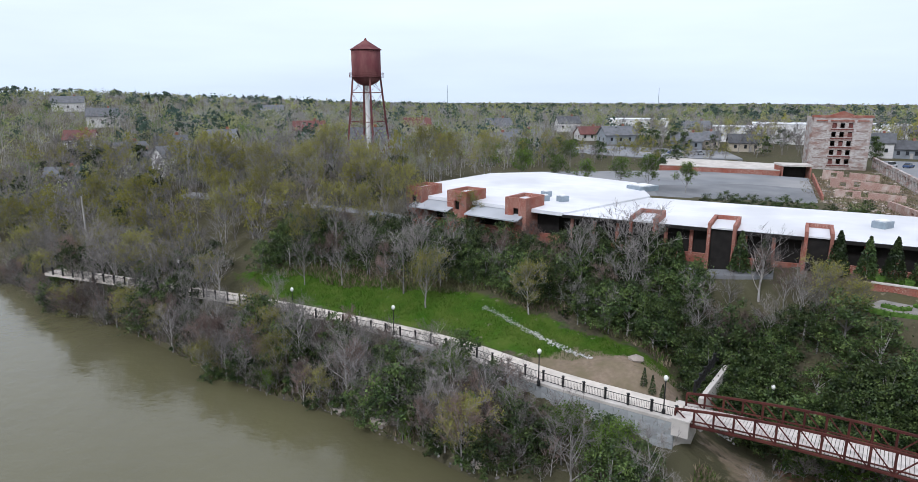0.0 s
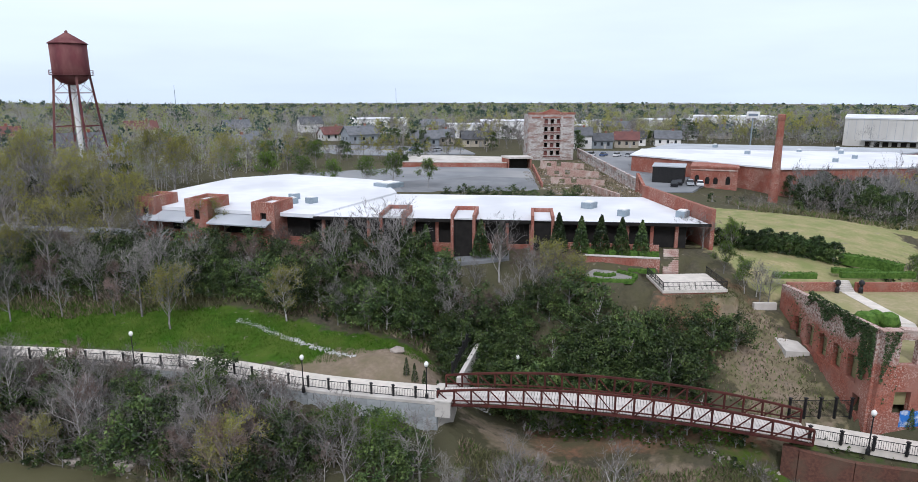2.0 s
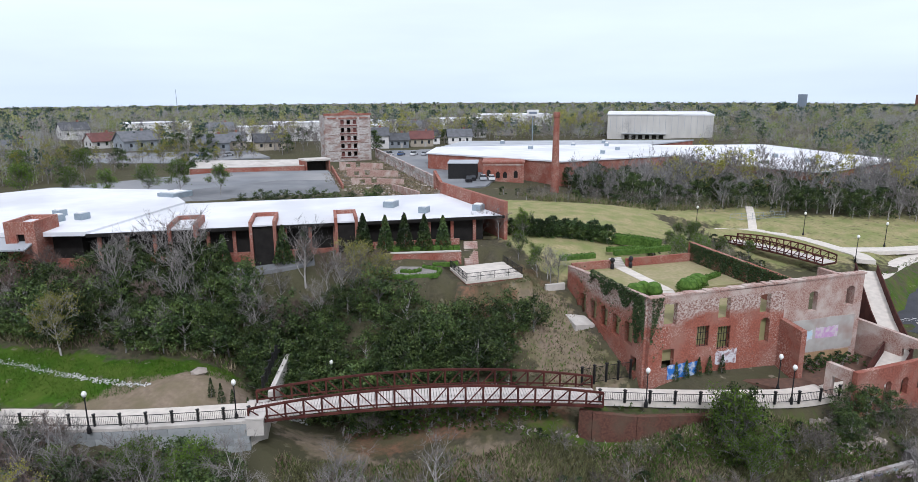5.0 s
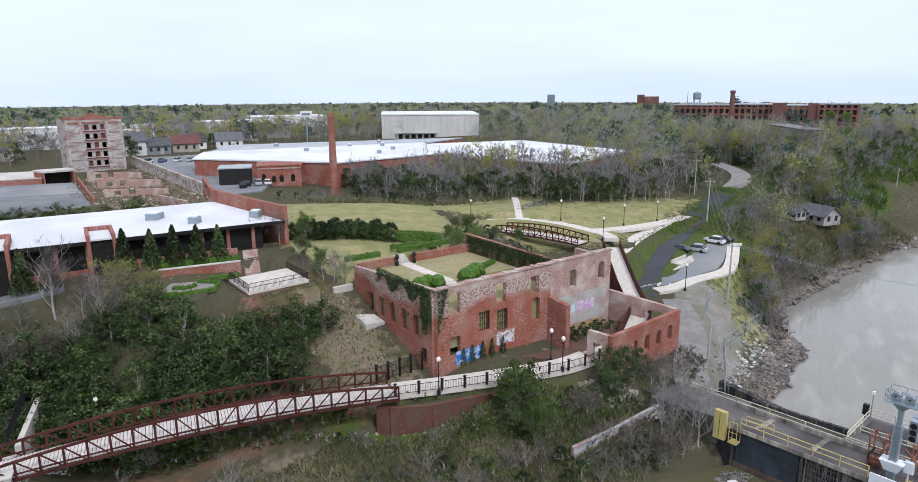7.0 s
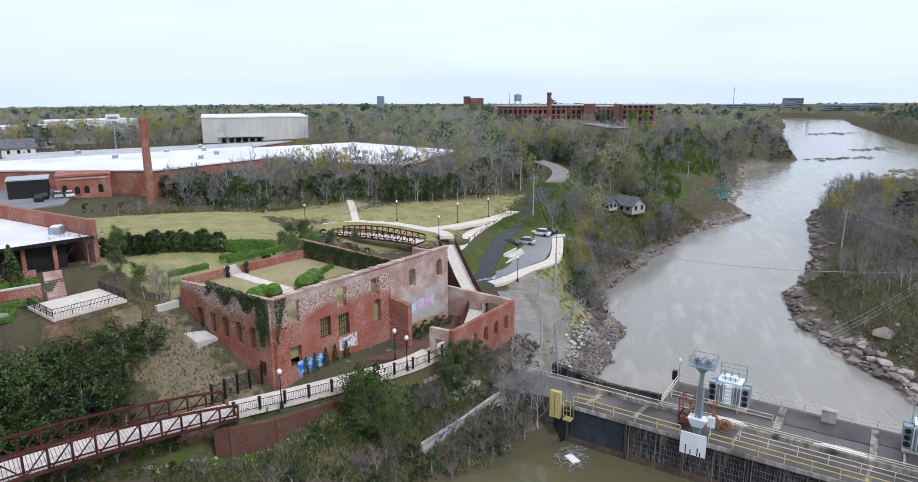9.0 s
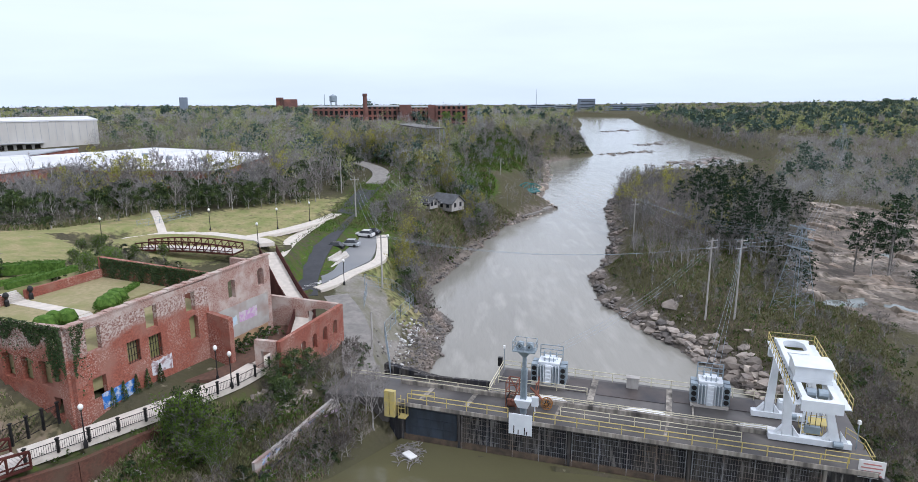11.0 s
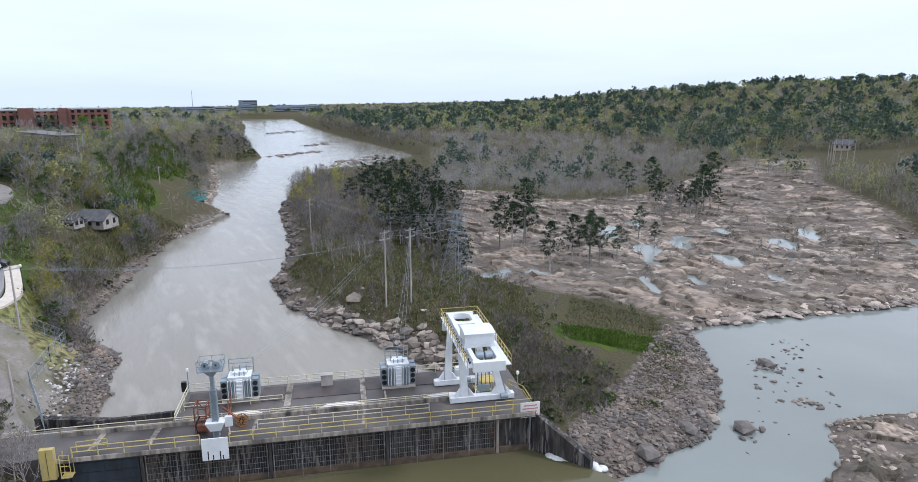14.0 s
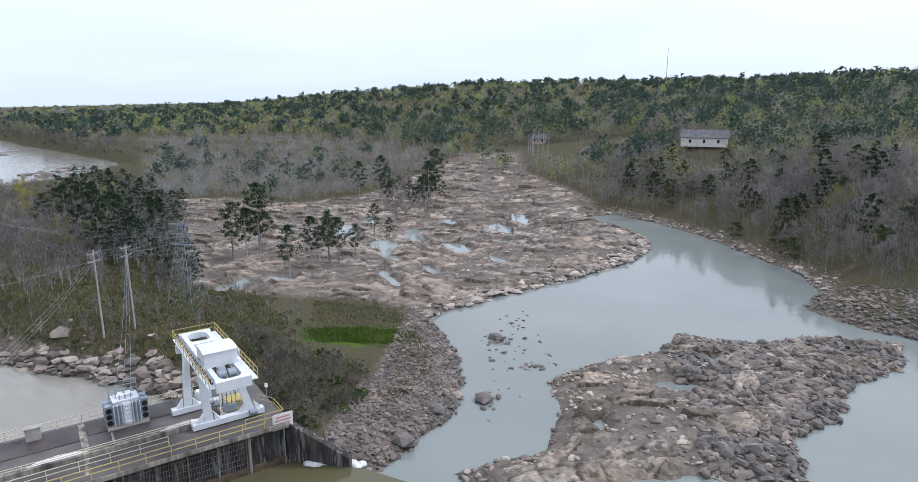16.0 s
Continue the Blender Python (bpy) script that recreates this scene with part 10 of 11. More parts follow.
woodland("gully_woods", [(118, 78), (128, 92), (134, 112), (150, 104), (176, 102), (178, 70), (180, 46), (200, 36), (176, 30), (160, 34), (152, 44), (142, 66), (132, 86)], 300, ["everlo", "everlo", "everlo", "barelo0", "redlo", "brushlo", "barelo1", "everlo"], 0.6, 1.0, 1.9, 12, "dark bare woods in the gully")
woodland("warehouse_trees", [(126, 103), (138, 117), (150, 112), (174, 104), (170, 92), (140, 98)], 120, ["everlo", "barelo1", "everlo", "brushlo", "everlo"], 0.6, 0.95, 1.8, 212, "bare trees before the warehouse")
woodland("gully_brush", [(98, 94), (115, 77), (130, 70), (150, 58), (150, 66), (122, 92), (105, 112)], 60, ["brushlo", "brushlo", "shrublo"], 0.6, 1.0, 1.8, 112, "grey brush at the lawn's edge")
woodland("river_bank_trees", [(112, 5), (135, 10), (165, 0), (184, -8), (196, -12), (196, -6), (184, -2), (166, 6), (134, 12), (118, 9)], 150, ["barelo0", "redlo", "redlo", "brushlo", "everlo", "budlo1", "brushlo"], 0.55, 0.95, 1.5, 13, "bare and budding trees along the river bank")
woodland("waterside_brush", [(108, 3.5), (119, 5), (129, 7.5), (163, -3), (196, -14), (198, -9), (164, 3), (130, 11), (112, 8)], 190, ["brushlo", "redlo", "brushlo", "weedlo", "brushlo"], 0.4, 0.85, 1.2, 241, "bare brush over the river's edge")
woodland("roadside_woods", [(160, 28), (172, 28), (188, 30), (198, 36), (230, 40), (300, 40), (300, 10), (240, 2), (215, 14), (190, 14), (186, 24)], 150, ["barelo0", "weedlo", "everlo", "redlo", "budlo0", "weedlo"], 0.7, 1.1, 2.4, 213, "mixed woods beside the rising track")
woodland("hillside_brush", [(240, -4), (290, -34), (400, -50), (420, -20), (300, 0), (250, 4)], 230, ["brushlo", "weedlo", "weedlo", "weedlo", "shrublo", "redlo"], 0.5, 1.1, 2.6, 214, "brushy green hillside over the river")
woodland("hillside_trees", [(225, 2), (300, -20), (400, -36), (420, -10), (300, 14), (240, 12)], 50, ["barelo0", "barelo1", "budlo0", "everlo"], 0.7, 1.1, 3.0, 215, "bare and budding trees over the hillside")
woodland("island_woods", [(152, -46), (176, -48), (235, -60), (262, -72), (256, -104), (220, -104), (160, -82), (142, -68)], 300, ["barelo1", "barelo0", "budlo1", "barelo1", "redlo", "barelo0"], 0.6, 0.95, 2.3, 14, "bare and budding trees on the island")
woodland("island_back_woods", [(112, -66), (130, -66), (160, -80), (205, -102), (262, -106), (300, -118), (300, -132), (240, -126), (200, -114), (150, -84), (126, -72)], 230, ["barelo0", "pinelo1", "brushlo", "brushlo", "redlo", "everlo", "brushlo"], 0.5, 0.95, 2.2, 140, "bare trees and pines behind the island slope")
woodland("island_pines", [(146, -62), (176, -62), (215, -78), (205, -98), (165, -86), (140, -74)], 74, ["pinelo0", "pinelo1", "pinelo0", "barelo0"], 0.7, 1.15, 2.6, 114, "stand of dark pines on the island")
woodland("island_brush", [(86, -46), (110, -36), (141, -34), (160, -46), (160, -80), (128, -76), (105, -78), (80, -68), (66, -52)], 480, ["brushlo", "brushlo", "brushlo", "shrublo", "redlo", "weedlo", "weedlo"], 0.22, 0.5, 1.5, 15, "grey brush over the island slope")
woodland("island_trees", [(126, -40), (141, -38), (156, -48), (150, -72), (132, -70)], 30, ["barelo0", "barelo1", "redlo"], 0.4, 0.7, 2.2, 115, "thin bare trees on the island")
woodland("pond_brush", [(54, -56), (62, -66), (72, -80), (84, -78), (97, -78), (92, -88), (78, -85), (68, -80), (60, -72), (54, -62)], 110, ["brushlo", "brushlo", "brushlo", "weedlo"], 0.2, 0.42, 1.2, 121, "brown brush beside the pond")
woodland("island_end_brush", [(300, -125), (306, -92), (326, -116), (344, -145), (374, -186), (330, -165)], 200, ["brushlo", "brushlo", "weedlo"], 0.25, 0.5, 2.0, 118, "low brush at the island's end")
woodland("north_bank_brush", [(264, -36), (287, -40), (391, -54), (430, -90), (500, -101), (600, -111), (600, -95), (500, -85), (440, -60), (390, -40), (287, -32)], 330, ["brushlo", "redlo", "weedlo", "barelo0", "everlo", "weedlo"], 0.5, 1.0, 2.6, 119, "brush and trees along the north bank")
woodland("south_shore_brush", [(400, -198), (470, -200), (640, -222), (800, -245), (800, -262), (640, -240), (470, -222), (400, -215)], 220, ["brushlo", "barelo0", "redlo", "shrublo"], 0.7, 1.2, 3.0, 120, "brush and trees along the south shore")
woodland("far_bank_woods", [(22, -166), (40, -182), (66, -205), (100, -225), (110, -270), (40, -250), (0, -230), (-50, -200), (-30, -152), (0, -146), (12, -158)], 420, ["barelo0", "barelo1", "barelo0", "barelo1", "pinelo1", "barelo1", "barelo0", "everlo", "brushlo", "redlo"], 0.7, 1.05, 2.0, 18, "grey leafless woods on the far bank")
woodland("ledge_scrub", [(76, -118), (92, -92), (140, -88), (215, -122), (200, -190), (110, -190), (72, -170)], 260, ["brushlo", "barelo0", "brushlo", "redlo"], 0.2, 0.55, 2.2, 117, "thin scrub among the ledges")
woodland("ledge_pines", [(140, -168), (170, -172), (178, -205), (150, -200)], 40, ["barelo1", "pinelo0", "brushlo"], 0.5, 0.9, 2.2, 17, "pines and scrub on the ledges")
for x_, y_, s_ in ((136.7, -97, 1.15), (139, -99, 0.9), (144, -94, 0.85), (117, -90.6, 0.75), (119.3, -99, 0.75), (118, -103.6, 0.8), (116, -105, 0.7), (116, -110.7, 0.55), (132.4, -134.4, 0.6), (126, -134, 0.4), (181, -176, 0.9), (183, -190, 0.95), (149, -180, 1.0), (162, -200, 1.1), (153, -186, 0.9), (146, -174, 0.8), (170, -180, 0.8), (138, -94, 0.8), (121, -106, 0.65)):
    plant("pine%d" % (int(x_) % 2), x_, y_, s_ * 1.4)
for k, s_ in ((35.6, 1.0), (38.7, 0.9), (41.4, 0.95), (44.2, 0.95), (46.9, 0.9), (24.8, 1.0), (27.5, 0.85), (14.1, 0.95), (17.0, 0.95), (3.0, 0.95), (6.0, 1.05)):
    q_ = p0 + dF * k - nF * 2.2
    plant("holly", q_.x, q_.y, s_ * 1.05, group="conical evergreens", squash=1.3)
for x_, y_ in ((20.0, 64.1), (20.6, 63.0), (21.4, 62.0), (22.6, 61.0), (60.3, 34.6), (61.4, 34.0), (62.7, 33.3), (63.9, 32.7), (65.4, 32.0)):
    plant("cone", x_, y_, 1.0, group="columnar junipers")
plant("spring1", 56.0, 24.8, 1.25, -5.5)
plant("ever0", 56.6, 25.6, 0.85, -4.4, squash=1.5)
plant("spring1", 54.6, 23.0, 0.8, -5.2)
plant("spring0", 57.0, 26.2, 0.9, -4.5)
for x_, y_, s_ in ((-22, 112, 1.0), (-32, 116, 1.05), (-9, 110, 1.0), (-38, 122, 1.1), (-14, 118, 1.1), (-48, 128, 1.0), (-62, 122, 0.9), (-75, 122, 0.95), (6, 152, 1.2), (-2, 158, 1.1)):
    plant("bud%d" % (int(s_ * 100) % 2), x_, y_, s_)
for k in range(13):
    f_ = k / 12
    plant(("bare0", "brush0", "ever1", "bare2", "brush1")[k % 5], -72 + 27 * f_ + rnd.uniform(-0.6, 0.6), 107.3 - 10.4 * f_ + rnd.uniform(-0.5, 0.3), (0.75, 1.2, 0.7, 0.8, 1.2)[k % 5])
woodland("slope_brush", RIVER_SLOPE, 70, ["brushlo", "weedlo", "redlo", "shrublo", "weedlo"], 0.4, 0.8, 2.4, 240, "brush on the slope above the landing")
woodland("track_woods", [(186, 26), (196, 34), (212, 40), (240, 30), (230, 8), (214, 16), (206, 26), (198, 20), (188, 16)], 120, ["barelo0", "everlo", "redlo", "brushlo", "budlo0", "everlo", "barelo1"], 0.7, 1.15, 2.2, 231, "dark mixed woods round the gravel track")
woodland("pavilion_woods", [(178, 12), (186, 12), (214, 14), (232, 8), (214, 0), (196, -2), (184, 2)], 110, ["barelo0", "everlo", "redlo", "brushlo", "brushlo", "budlo1", "everlo"], 0.55, 1.0, 2.0, 232, "bare and evergreen trees behind the pavilion")
woodland("roadside_brush", [(146, 19), (168, 20), (176, 17), (168, 11), (150, 14)], 60, ["brushlo", "redlo", "brushlo", "weedlo"], 0.45, 0.9, 1.5, 233, "grey-mauve brush between road and river")
woodland("town_trees", [(98, 238), (128, 222), (170, 232), (236, 238), (290, 200), (330, 262), (200, 322), (120, 322), (70, 300), (62, 286)], 230, ["budlo0", "barelo0", "barelo1", "everlo", "budlo1", "barelo0", "redlo"], 0.75, 1.25, 3.6, 234, "bare and budding trees among the town houses")
woodland("lot_trees", [(18, 190), (60, 200), (96, 220), (64, 224), (30, 250), (10, 230), (4, 200)], 60, ["budlo0", "barelo0", "budlo1", "everlo", "redlo"], 0.5, 0.9, 3.6, 235, "budding trees along the parking lots")
woodland("warehouse_front", [(150, 96), (168, 92), (168, 62), (178, 48), (168, 44), (150, 66), (138, 92)], 34, ["budlo0", "barelo1", "barelo0", "barelo1"], 0.95, 1.35, 4.0, 236, "tall bare and budding trees before the warehouse")
for x_, y_, s_ in ((-40, 132, 1.25), (-30, 126, 1.3), (-20, 128, 1.25), (-52, 138, 1.2), (-66, 132, 1.2), (-16, 108, 1.1), (-80, 140, 1.2), (-8, 150, 1.3), (-90, 130, 1.0), (-44, 118, 1.1), (-4, 140, 1.2), (-58, 150, 1.3), (-30, 150, 1.35), (-104, 146, 1.2), (-26, 106, 0.95), (-70, 115, 0.85), (2, 104, 0.8)):
    plant("bud%d" % (int(-x_) % 2), x_, y_, s_)
for k in range(11):
    plant("ever%d" % (k % 3), 47 + k * 2.3 + rnd.uniform(-0.6, 0.6), 119.5 - k * 1.15 + rnd.uniform(-0.8, 0.8), rnd.uniform(0.45, 0.62), group="evergreens behind the roof")
plant("bud0", -4.7, 85.7, 0.85)
plant("bud1", 9.2, 80.6, 0.8)
plant("bud0", 41.2, 68.2, 0.72)
plant("bud1", 43.0, 66.4, 0.62)
plant("bare0", -27.0, 90.8, 0.62)
plant("red0", 7.3, 58.6, 0.72)
plant("spring1", 62.5, 57.5, 0.62)
plant("bare0", 64.2, 70.6, 0.5)
for x_, y_, s_ in ((262, 20, 1.5), (270, 14, 1.4), (256, 26, 1.3), (240, 14, 1.0), (330, -4, 1.3), (380, 4, 1.5), (390, -4, 1.4), (222, 24, 1.0)):
    plant("spring%d" % (int(x_) % 2), x_, y_, s_)
for x_, y_, s_ in ((51, 54, 0.75), (53, 52.5, 0.85), (55, 51, 0.7), (50, 51.5, 0.8), (48.5, 56, 0.7)):
    plant("ever%d" % (int(x_) % 3), x_, y_, s_)
for x_, y_ in ((63.2, 55.8), (64.0, 55.2), (63.5, 56.6)):
    plant("bare2", x_, y_, 0.5)
plant("spring0", 62.8, 61.5, 0.6)
plant("spring1", 69.5, 67.0, 0.6)
plant("bare2", 65.0, 68.0, 0.55)
plant("bud0", 20, -186, 1.15)
for k in range(6):
    plant("bush%d" % (k % 2), 69.4 + k * 1.0, 69.3 - k * 0.75, 1.0 + 0.1 * (k % 3), group="lawn bushes")
for k in range(8):
    plant("bush%d" % (k % 2), 75.6 + k * 0.7, 65.2 - k * 0.8, 1.0 + 0.1 * (k % 3), group="lawn bushes")
for k in range(12):
    p_ = R(18.6 + 0.75 * k, -0.9 - 0.8 * (k % 3))
    plant("shrub%d" % (k % 2), p_[0], p_[1], 0.5, -0.4, group="courtyard shrubs")
for x_, y_, s_ in ((38, 150, 1.1), (44, 148, 1.2), (52, 146, 1.0), (30, 152, 1.0), (24, 156, 1.1), (16, 162, 1.2), (8, 160, 1.3), (62, 196, 0.9), (34, 196, 1.2), (20, 200, 1.2)):
    plant("spring%d" % (int(x_) % 2) if x_ < 55 else "bush1", x_, y_, s_ * (1.0 if x_ < 55 else 1.3), 8.0 if 14 < x_ < 80 and y_ < 186 else None)

# low growth, leaf litter and grass that nobody could count
def low_growth(name, poly, count, tall, mat, label, seed, wide=0.05, lean=0.5):
    r = np.random.RandomState(seed)
    p = spots_in(poly, count, seed)
    p = p[signed(poly, p[:, 0], p[:, 1]) < rough(p[:, 0], p[:, 1], 4, 8) * 1.6 - 0.4]
    n = len(p)
    z = land(p[:, 0], p[:, 1])
    a = r.uniform(0, 6.28, n)
    h = tall * r.uniform(0.4, 1.2, n)
    w = wide * r.uniform(0.6, 1.4, n)
    tip = np.stack([p[:, 0] + r.normal(0, lean, n) * h, p[:, 1] + r.normal(0, lean, n) * h, z + h], -1)
    l = np.stack([p[:, 0] - np.cos(a) * w, p[:, 1] - np.sin(a) * w, z - 0.05], -1)
    q = np.stack([p[:, 0] + np.cos(a) * w, p[:, 1] + np.sin(a) * w, z - 0.05], -1)
    v = np.stack([l, q, tip], 1).reshape(-1, 3)
    return np_mesh(name, v, np.arange(len(v)).reshape(-1, 3), mat, label, "undergrowth", "stuff")


GRASS_BLADE = material("bright_grass_blades", (0.055, 0.125, 0.01), (0.035, 0.085, 0.008), 0.4, 0.7, island=0.3, third=(0.11, 0.165, 0.03), third_scale=0.15, spec=0.05)
DRY_STEM = material("dry_brown_stems", (0.24, 0.195, 0.135), (0.15, 0.12, 0.08), 0.4, 0.95, island=0.4, third=(0.1, 0.12, 0.05), third_scale=0.12, spec=0.05)
GREEN_WEED = material("green_weeds", (0.1, 0.155, 0.035), (0.06, 0.1, 0.025), 0.4, 0.8, island=0.4, third=(0.13, 0.11, 0.06), third_scale=0.12, spec=0.05)
low_growth("hillside_weeds", [(225, -6), (290, -32), (400, -48), (420, -20), (300, 0)], 16000, 1.1, GREEN_WEED, "green weeds over the river hillside", 70, 0.25)
low_growth("hillside_grass", [(236, -10), (290, -30), (400, -46), (420, -16), (300, 6), (250, 4)], 12000, 0.7, GRASS_BLADE, "fresh green grass on the river hillside", 73, 0.3)
low_growth("slope_grass", RIVER_SLOPE, 9000, 0.6, GRASS_BLADE, "fresh grass on the slope above the landing", 77, 0.2)
low_growth("slope_weeds", RIVER_SLOPE, 6000, 0.9, GREEN_WEED, "green weeds on the slope above the landing", 74, 0.2)
low_growth("verge_grass", [(104, 31), (112, 33), (150, 31), (176, 27), (184, 16), (150, 13), (144, 20), (130, 31)], 9000, 0.35, GREEN_WEED, "rough grass verge beside the road", 75, 0.1)
low_growth("slope_litter", LOOKOUT_SLOPE, 3500, 0.3, DRY_STEM, "dead brush on the dirt slope below the lookout", 76, 0.05)
low_growth("waste_weeds", WASTE_AREA, 9000, 0.6, DRY_STEM, "dry weeds over the waste ground", 69, 0.1)
low_growth("grass_blades", GRASS_AREA, 26000, 0.28, GRASS_BLADE, "bright green grass on the slope", 71, 0.04)
low_growth("grass_blades", GREEN_PATCH, 9000, 0.3, GRASS_BLADE, "bright green grass patch by the pond", 72, 0.06)
for k, (poly, cnt, hh) in enumerate((([(-30, 101), (3, 86), (25, 71), (34, 80), (20, 92), (0, 104), (-28, 121)], 14000, 0.8), (WEST_BANK, 16000, 1.0), ([(22, 56), (50, 36), (62, 26), (68, 18), (66, 9), (57, 12), (47, 25), (35, 39), (20, 50)], 22000, 0.6),
                                     ([(86, -44), (110, -36), (141, -34), (160, -46), (160, -78), (105, -76), (88, -66), (74, -60), (58, -46)], 42000, 0.42), ([(52, -50), (60, -62), (66, -70), (80, -62), (86, -70), (96, -80), (80, -86), (66, -80), (56, -68)], 7000, 0.3), ([(47, 50), (52, 42), (58, 40), (63, 53), (60, 57.5), (58, 54), (49, 57.4), (50, 60.4), (46, 63), (43, 60)], 2600, 0.35), ([(112, 3), (135, 9), (165, -3), (210, -22), (215, 0), (134, 14)], 10000, 1.0),
                                     ([(100, 92), (115, 76), (150, 70), (175, 60), (170, 100), (140, 108), (110, 110)], 12000, 0.9))):
    low_growth("dry_brush", poly, cnt, hh, DRY_STEM, "dry brown undergrowth and leaf litter", 80 + k, 0.07)
    low_growth("green_brush", poly, cnt // 2, hh, GREEN_WEED, "patchy green weeds in the undergrowth", 90 + k, 0.1)

# distant woods, one mesh for each look
# bare, budding and pine base colours are lightened to stand for distance haze
LOOKS = {
    "grey": material("hazed_bare_crowns", (0.39, 0.39, 0.385), (0.24, 0.238, 0.234), 0.12, 1.0, island=0.25, third=(0.25, 0.215, 0.2), third_scale=0.03, through_light=0.3),
    "bud": material("hazed_budding_crowns", (0.34, 0.35, 0.15), (0.24, 0.26, 0.12), 0.12, 1.0, island=0.15, third=(0.2, 0.26, 0.1), third_scale=0.03, through_light=0.4),
    "green": material("far_green_crowns", (0.15, 0.225, 0.06), (0.1, 0.165, 0.05), 0.12, 1.0, island=0.15, through_light=0.4),
    "pine": material("hazed_pine_crowns", (0.075, 0.118, 0.092), (0.042, 0.072, 0.06), 0.12, 1.0, island=0.25, third=(0.085, 0.115, 0.07), third_scale=0.03, through_light=0.2),
}


def far_woods(name, look, count, zone, seed, r0, r1, az0, az1, h0, h1, leaves, label):
    """Joined crowns: round heads of small leaves, upswept sprays of bare twigs, or tufted pine tops, with gaps."""
    r = np.random.RandomState(seed)
    az = np.radians(r.uniform(az0, az1, count * 4))
    rad = r0 * (r1 / r0) ** (r.uniform(0, 1, count * 4) ** 0.85)
    x, y = rad * np.sin(az), rad * np.cos(az)
    keep = zone(x, y)
    x, y, rad = x[keep][:count], y[keep][:count], rad[keep][:count]
    z = land(x, y)
    n = len(x)
    h = r.uniform(h0, h1, n) * np.where(r.uniform(0, 1, n) < 0.15, 1.25, 1.0)
    w = h * r.uniform(0.3, 0.5, n) * (1 + rad / 2500)
    nc = 9
    cl = r.normal(0, 1, (n, nc, 3))
    cl /= np.linalg.norm(cl, axis=2, keepdims=True)
    cl *= r.uniform(0.5, 1.0, (n, nc, 1))
    pick = r.randint(0, nc, (n, leaves))
    c0 = cl[np.arange(n)[:, None], pick]
    a = r.normal(0, 1, (n, leaves, 3))
    if look == "grey":
        low, tall, loose, size, thin, long = 0.5, 0.42, 0.2, 0.07, 0.13, 2.4
        a = c0 * 1.1 + a * 0.42
        a[..., 2] += 0.9
    elif look == "pine":
        low, tall, loose, size, thin, long = 0.64, 0.36, 0.24, 0.085, 0.85, 1.0
        c0[..., :2] *= 0.66 - 0.26 * c0[..., 2:3]
    else:
        low, tall, loose, size, thin, long = 0.56, 0.44, 0.25, 0.066, 0.85, 1.0
    u = c0 + r.normal(0, loose, (n, leaves, 3))
    c = np.stack([x[:, None] + u[..., 0] * w[:, None], y[:, None] + u[..., 1] * w[:, None], z[:, None] + h[:, None] * (low + tall * u[..., 2])], -1)
    s = (h * (26 / leaves) ** 0.5 * size * (1.25 if r0 > 400 else 1.0) * (1 + rad / 1600))[:, None, None] * r.uniform(0.5, 1.5, (n, leaves, 1))
    a /= np.linalg.norm(a, axis=2, keepdims=True)
    b = np.cross(a, r.normal(0, 1, (n, leaves, 3)))
    b /= np.linalg.norm(b, axis=2, keepdims=True) + 1e-6
    v = np.stack([c - a * s * long - b * s * thin, c - a * s * long * 0.4 + b * s * thin, c + a * s * long], 2).reshape(-1, 3)
    tw = np.maximum(0.012 * h, 0.0003 * rad)
    t0 = np.stack([x - tw, y, z - 0.3], -1)
    t1 = np.stack([x + tw, y + tw, z - 0.3], -1)
    t2 = np.stack([x + w * 0.1, y, z + h * 0.8], -1)
    t = np.stack([t0, t1, t2], 1).reshape(-1, 3)
    np_mesh(name + "_trunks", t, np.arange(len(t)).reshape(-1, 3), BARK, label + ", trunks", "woods", "stuff")
    return np_mesh(name, v, np.arange(len(v)).reshape(-1, 3), LOOKS[look], label, "woods", "stuff")


def dry(x, y):
    return (signed(RIVER, x, y) > 5) & (signed(POND, x, y) > 6)


BUILT = [[(-12, 108), (16, 88), (70, 58), (95, 46), (118, 50), (116, 78), (172, 56), (216, 58), (242, 110), (300, 178), (170, 264), (60, 290), (28, 262), (30, 196), (12, 186), (0, 150)],
         [(100, 14), (150, 14), (172, 18), (180, 30), (150, 50), (100, 44)], [(276, 208), (308, 164), (354, 195), (322, 244)], [(120, 284), (200, 278), (200, 300), (130, 312)]]


def clear_of_roads(x, y):
    ok = np.ones(x.shape, bool)
    for kind, width, line in ROADS[:2]:
        ok &= away([p[:2] for p in line], x, y, False) > width / 2 + 2.5
    return ok


def north(x, y):
    ok = dry(x, y) & clear_of_roads(x, y)
    for b in BUILT:
        ok &= ~inside(b, x, y)
    for hx, hy in ((-92, 207), (-81, 222), (-99, 194), (184.5, 1.45)):
        t = np.clip((x * hx + y * hy) / (hx * hx + hy * hy), 0.86, 1.03)
        ok &= np.hypot(x - hx * t, y - hy * t) > 7
    return ok & ((x > 165) | (y > 140)) & (signed(POOL, x, y) > 4) & ~inside([(395, -22), (470, -16), (472, 106), (400, 92)], x, y) & ~inside([(215, -20), (330, -52), (420, -60), (410, -25), (300, -10), (225, 5)], x, y)


def thinned(x, y):
    return north(x, y) & (rough(x, y, 45, 9) > -0.2)


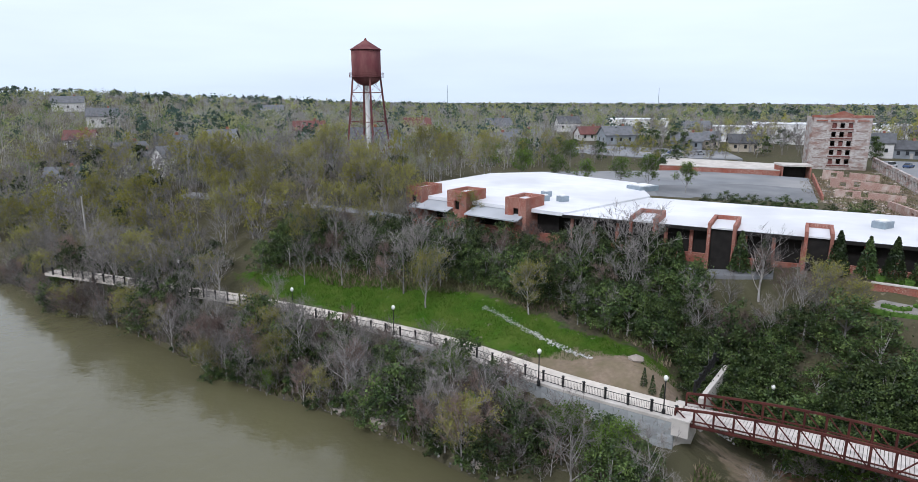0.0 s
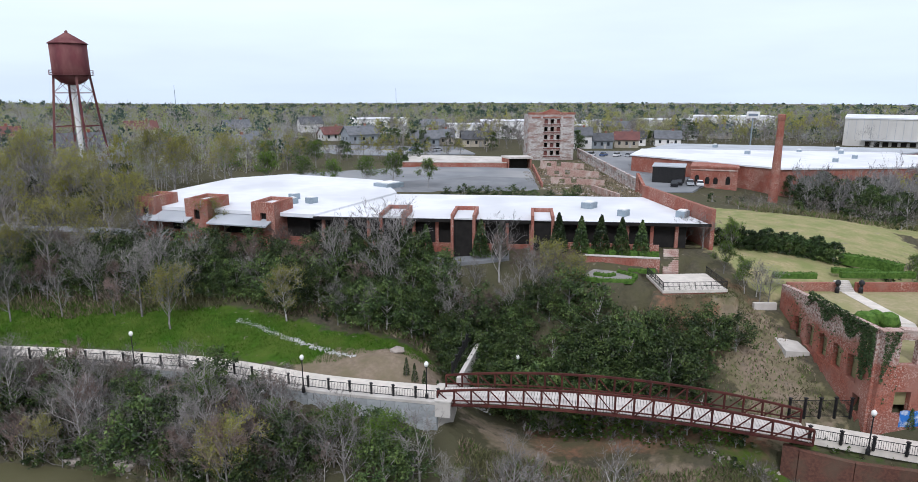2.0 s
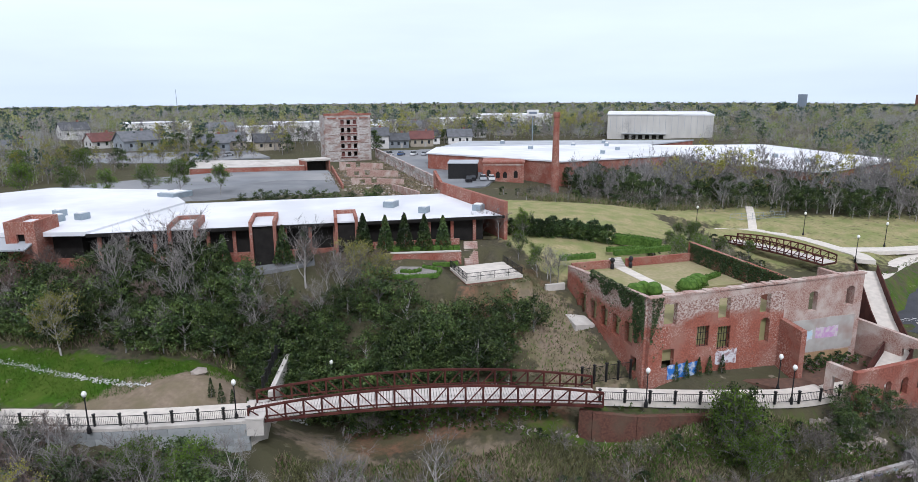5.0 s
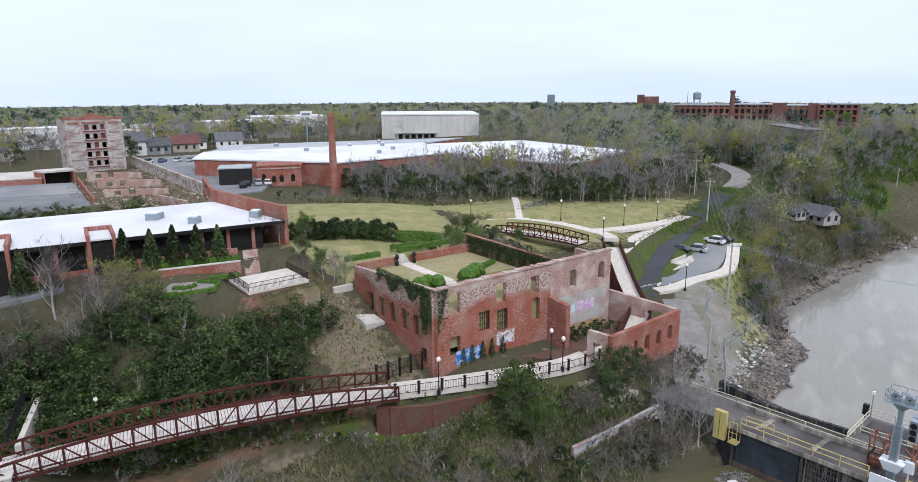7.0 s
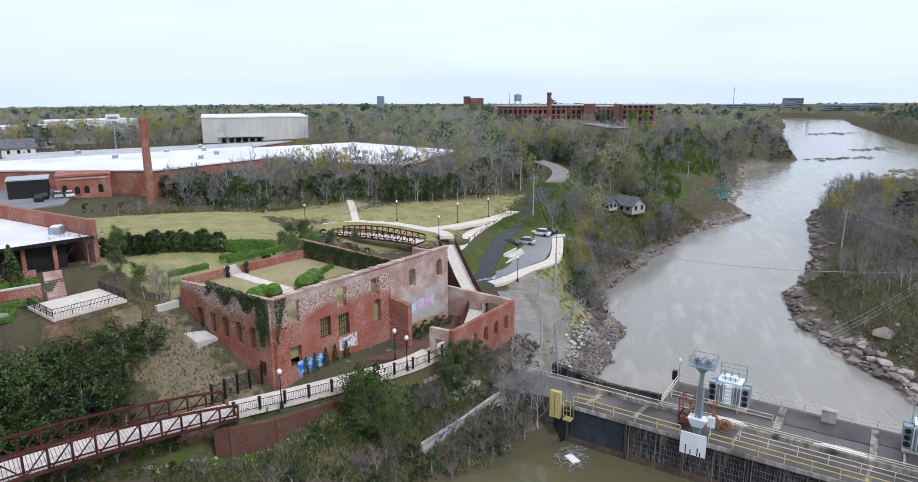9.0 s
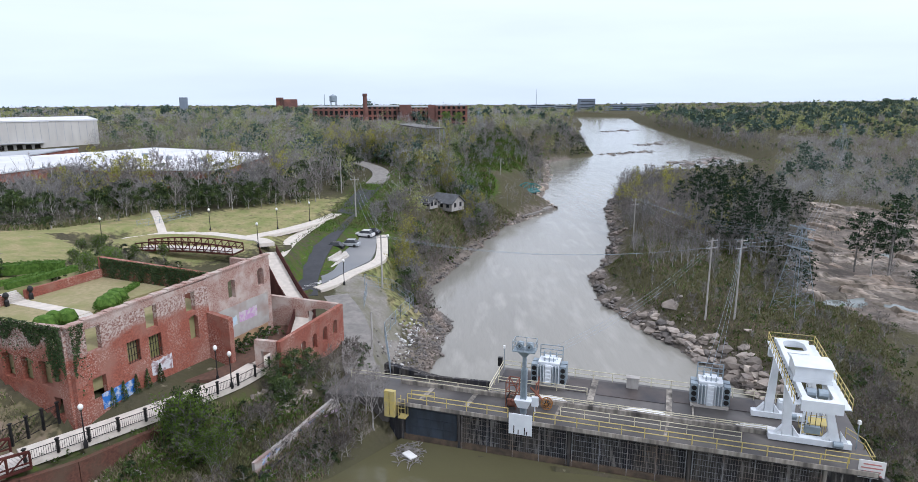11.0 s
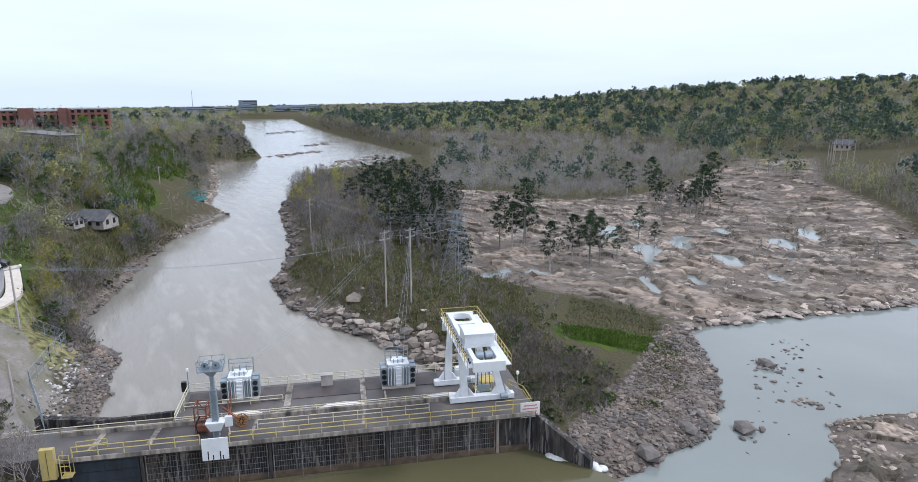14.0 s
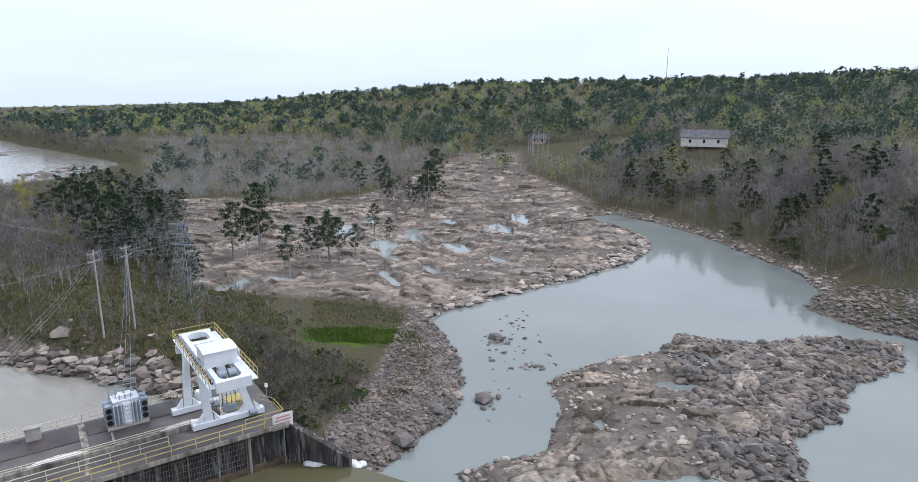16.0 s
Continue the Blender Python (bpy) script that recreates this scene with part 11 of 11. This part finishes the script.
def south(x, y):
    t = np.clip((x * 84 + y * -290) / (84 * 84 + 290 * 290), 0.88, 1.03)
    return (np.hypot(x - 84 * t, y + 290 * t) > 11) & dry(x, y) & (land(x, y) > -4) & (y < -150) & ~inside([(140, -255), (200, -275), (260, -330), (110, -330), (90, -300)], x, y)


def flats(x, y):
    return ~((np.hypot(x, y) > 280) & (np.degrees(np.arctan2(x, y)) < 117)) & ~inside([(318, -92), (352, -115), (420, -188), (500, -205), (480, -235), (400, -215), (330, -160), (300, -125)], x, y) & dry(x, y) & (land(x, y) < -4) & (y < -105) & (signed(FLATS, x, y) > 3) & (np.hypot(x, y) > 190)


def south_near(x, y):
    return south(x, y)


far_woods("woods_bare", "grey", 2300, north, 1, 140, 520, -50, 103, 6, 10, 120, "leafless grey-brown woods over the town")
far_woods("woods_budding", "bud", 1000, north, 2, 150, 520, -50, 103, 5, 9, 120, "woods with yellow-green spring leaves")
far_woods("woods_green", "green", 260, thinned, 22, 170, 520, -50, 103, 5, 8, 120, "fresh green trees among the houses")
far_woods("woods_pine", "pine", 260, thinned, 3, 190, 520, -50, 103, 7, 11, 100, "scattered dark pines over the town")
far_woods("woods_bare", "grey", 4600, north, 11, 500, 1500, -50, 103, 5, 8, 30, "distant leafless woods over the town")
far_woods("woods_budding", "bud", 2400, north, 12, 500, 1500, -50, 103, 5, 8, 30, "distant spring-green woods over the town")
far_woods("woods_pine", "pine", 700, north, 13, 500, 1500, -50, 103, 6, 9.5, 30, "distant dark pines over the town")
far_woods("woods_bare", "grey", 1500, south, 4, 170, 560, 100, 200, 7, 11, 110, "leafless grey woods on the hillside")
far_woods("woods_budding", "bud", 950, south, 5, 230, 560, 100, 200, 6, 10, 110, "pale spring-green trees on the hillside")
far_woods("woods_pine", "pine", 760, south, 6, 270, 560, 100, 200, 8, 13, 110, "dark pine woods on the hillside")
far_woods("woods_bare", "grey", 1300, south, 14, 500, 1500, 100, 200, 6, 9, 30, "distant leafless woods on the hill")
far_woods("woods_budding", "bud", 2400, south, 15, 500, 1500, 100, 200, 6, 9, 30, "distant spring-green trees on the hill")
far_woods("woods_pine", "pine", 1900, south, 16, 500, 1500, 100, 200, 8, 12, 34, "distant dark pine woods on the hill")
far_woods("hill_undergrowth", "grey", 1500, south, 204, 170, 420, 100, 200, 1.8, 3.4, 50, "low grey scrub under the hillside woods")
far_woods("hill_undergrowth", "bud", 500, south, 205, 170, 420, 100, 200, 1.5, 3.0, 50, "low green scrub under the hillside woods")
far_woods("woods_bare", "grey", 2600, flats, 7, 200, 560, 106, 160, 3.5, 6.5, 80, "grey leafless flood-plain thicket")
far_woods("woods_budding", "bud", 420, flats, 78, 200, 560, 106, 160, 2.0, 4.5, 80, "budding undergrowth in the flood-plain thicket")
far_woods("woods_pine", "pine", 45, flats, 77, 240, 480, 108, 150, 7, 11, 90, "lone dark pines in the flood-plain thicket")
for k, (lk, cnt) in enumerate((("bud", 3000), ("grey", 4600), ("pine", 1600))):
    far_woods("woods_distant", lk, cnt, lambda x, y: dry(x, y) & (np.hypot(x, y) > 1400), 8 + k, 1400, 4300, -55, 195, 6, 9.5, 14, "distant woods on the horizon")
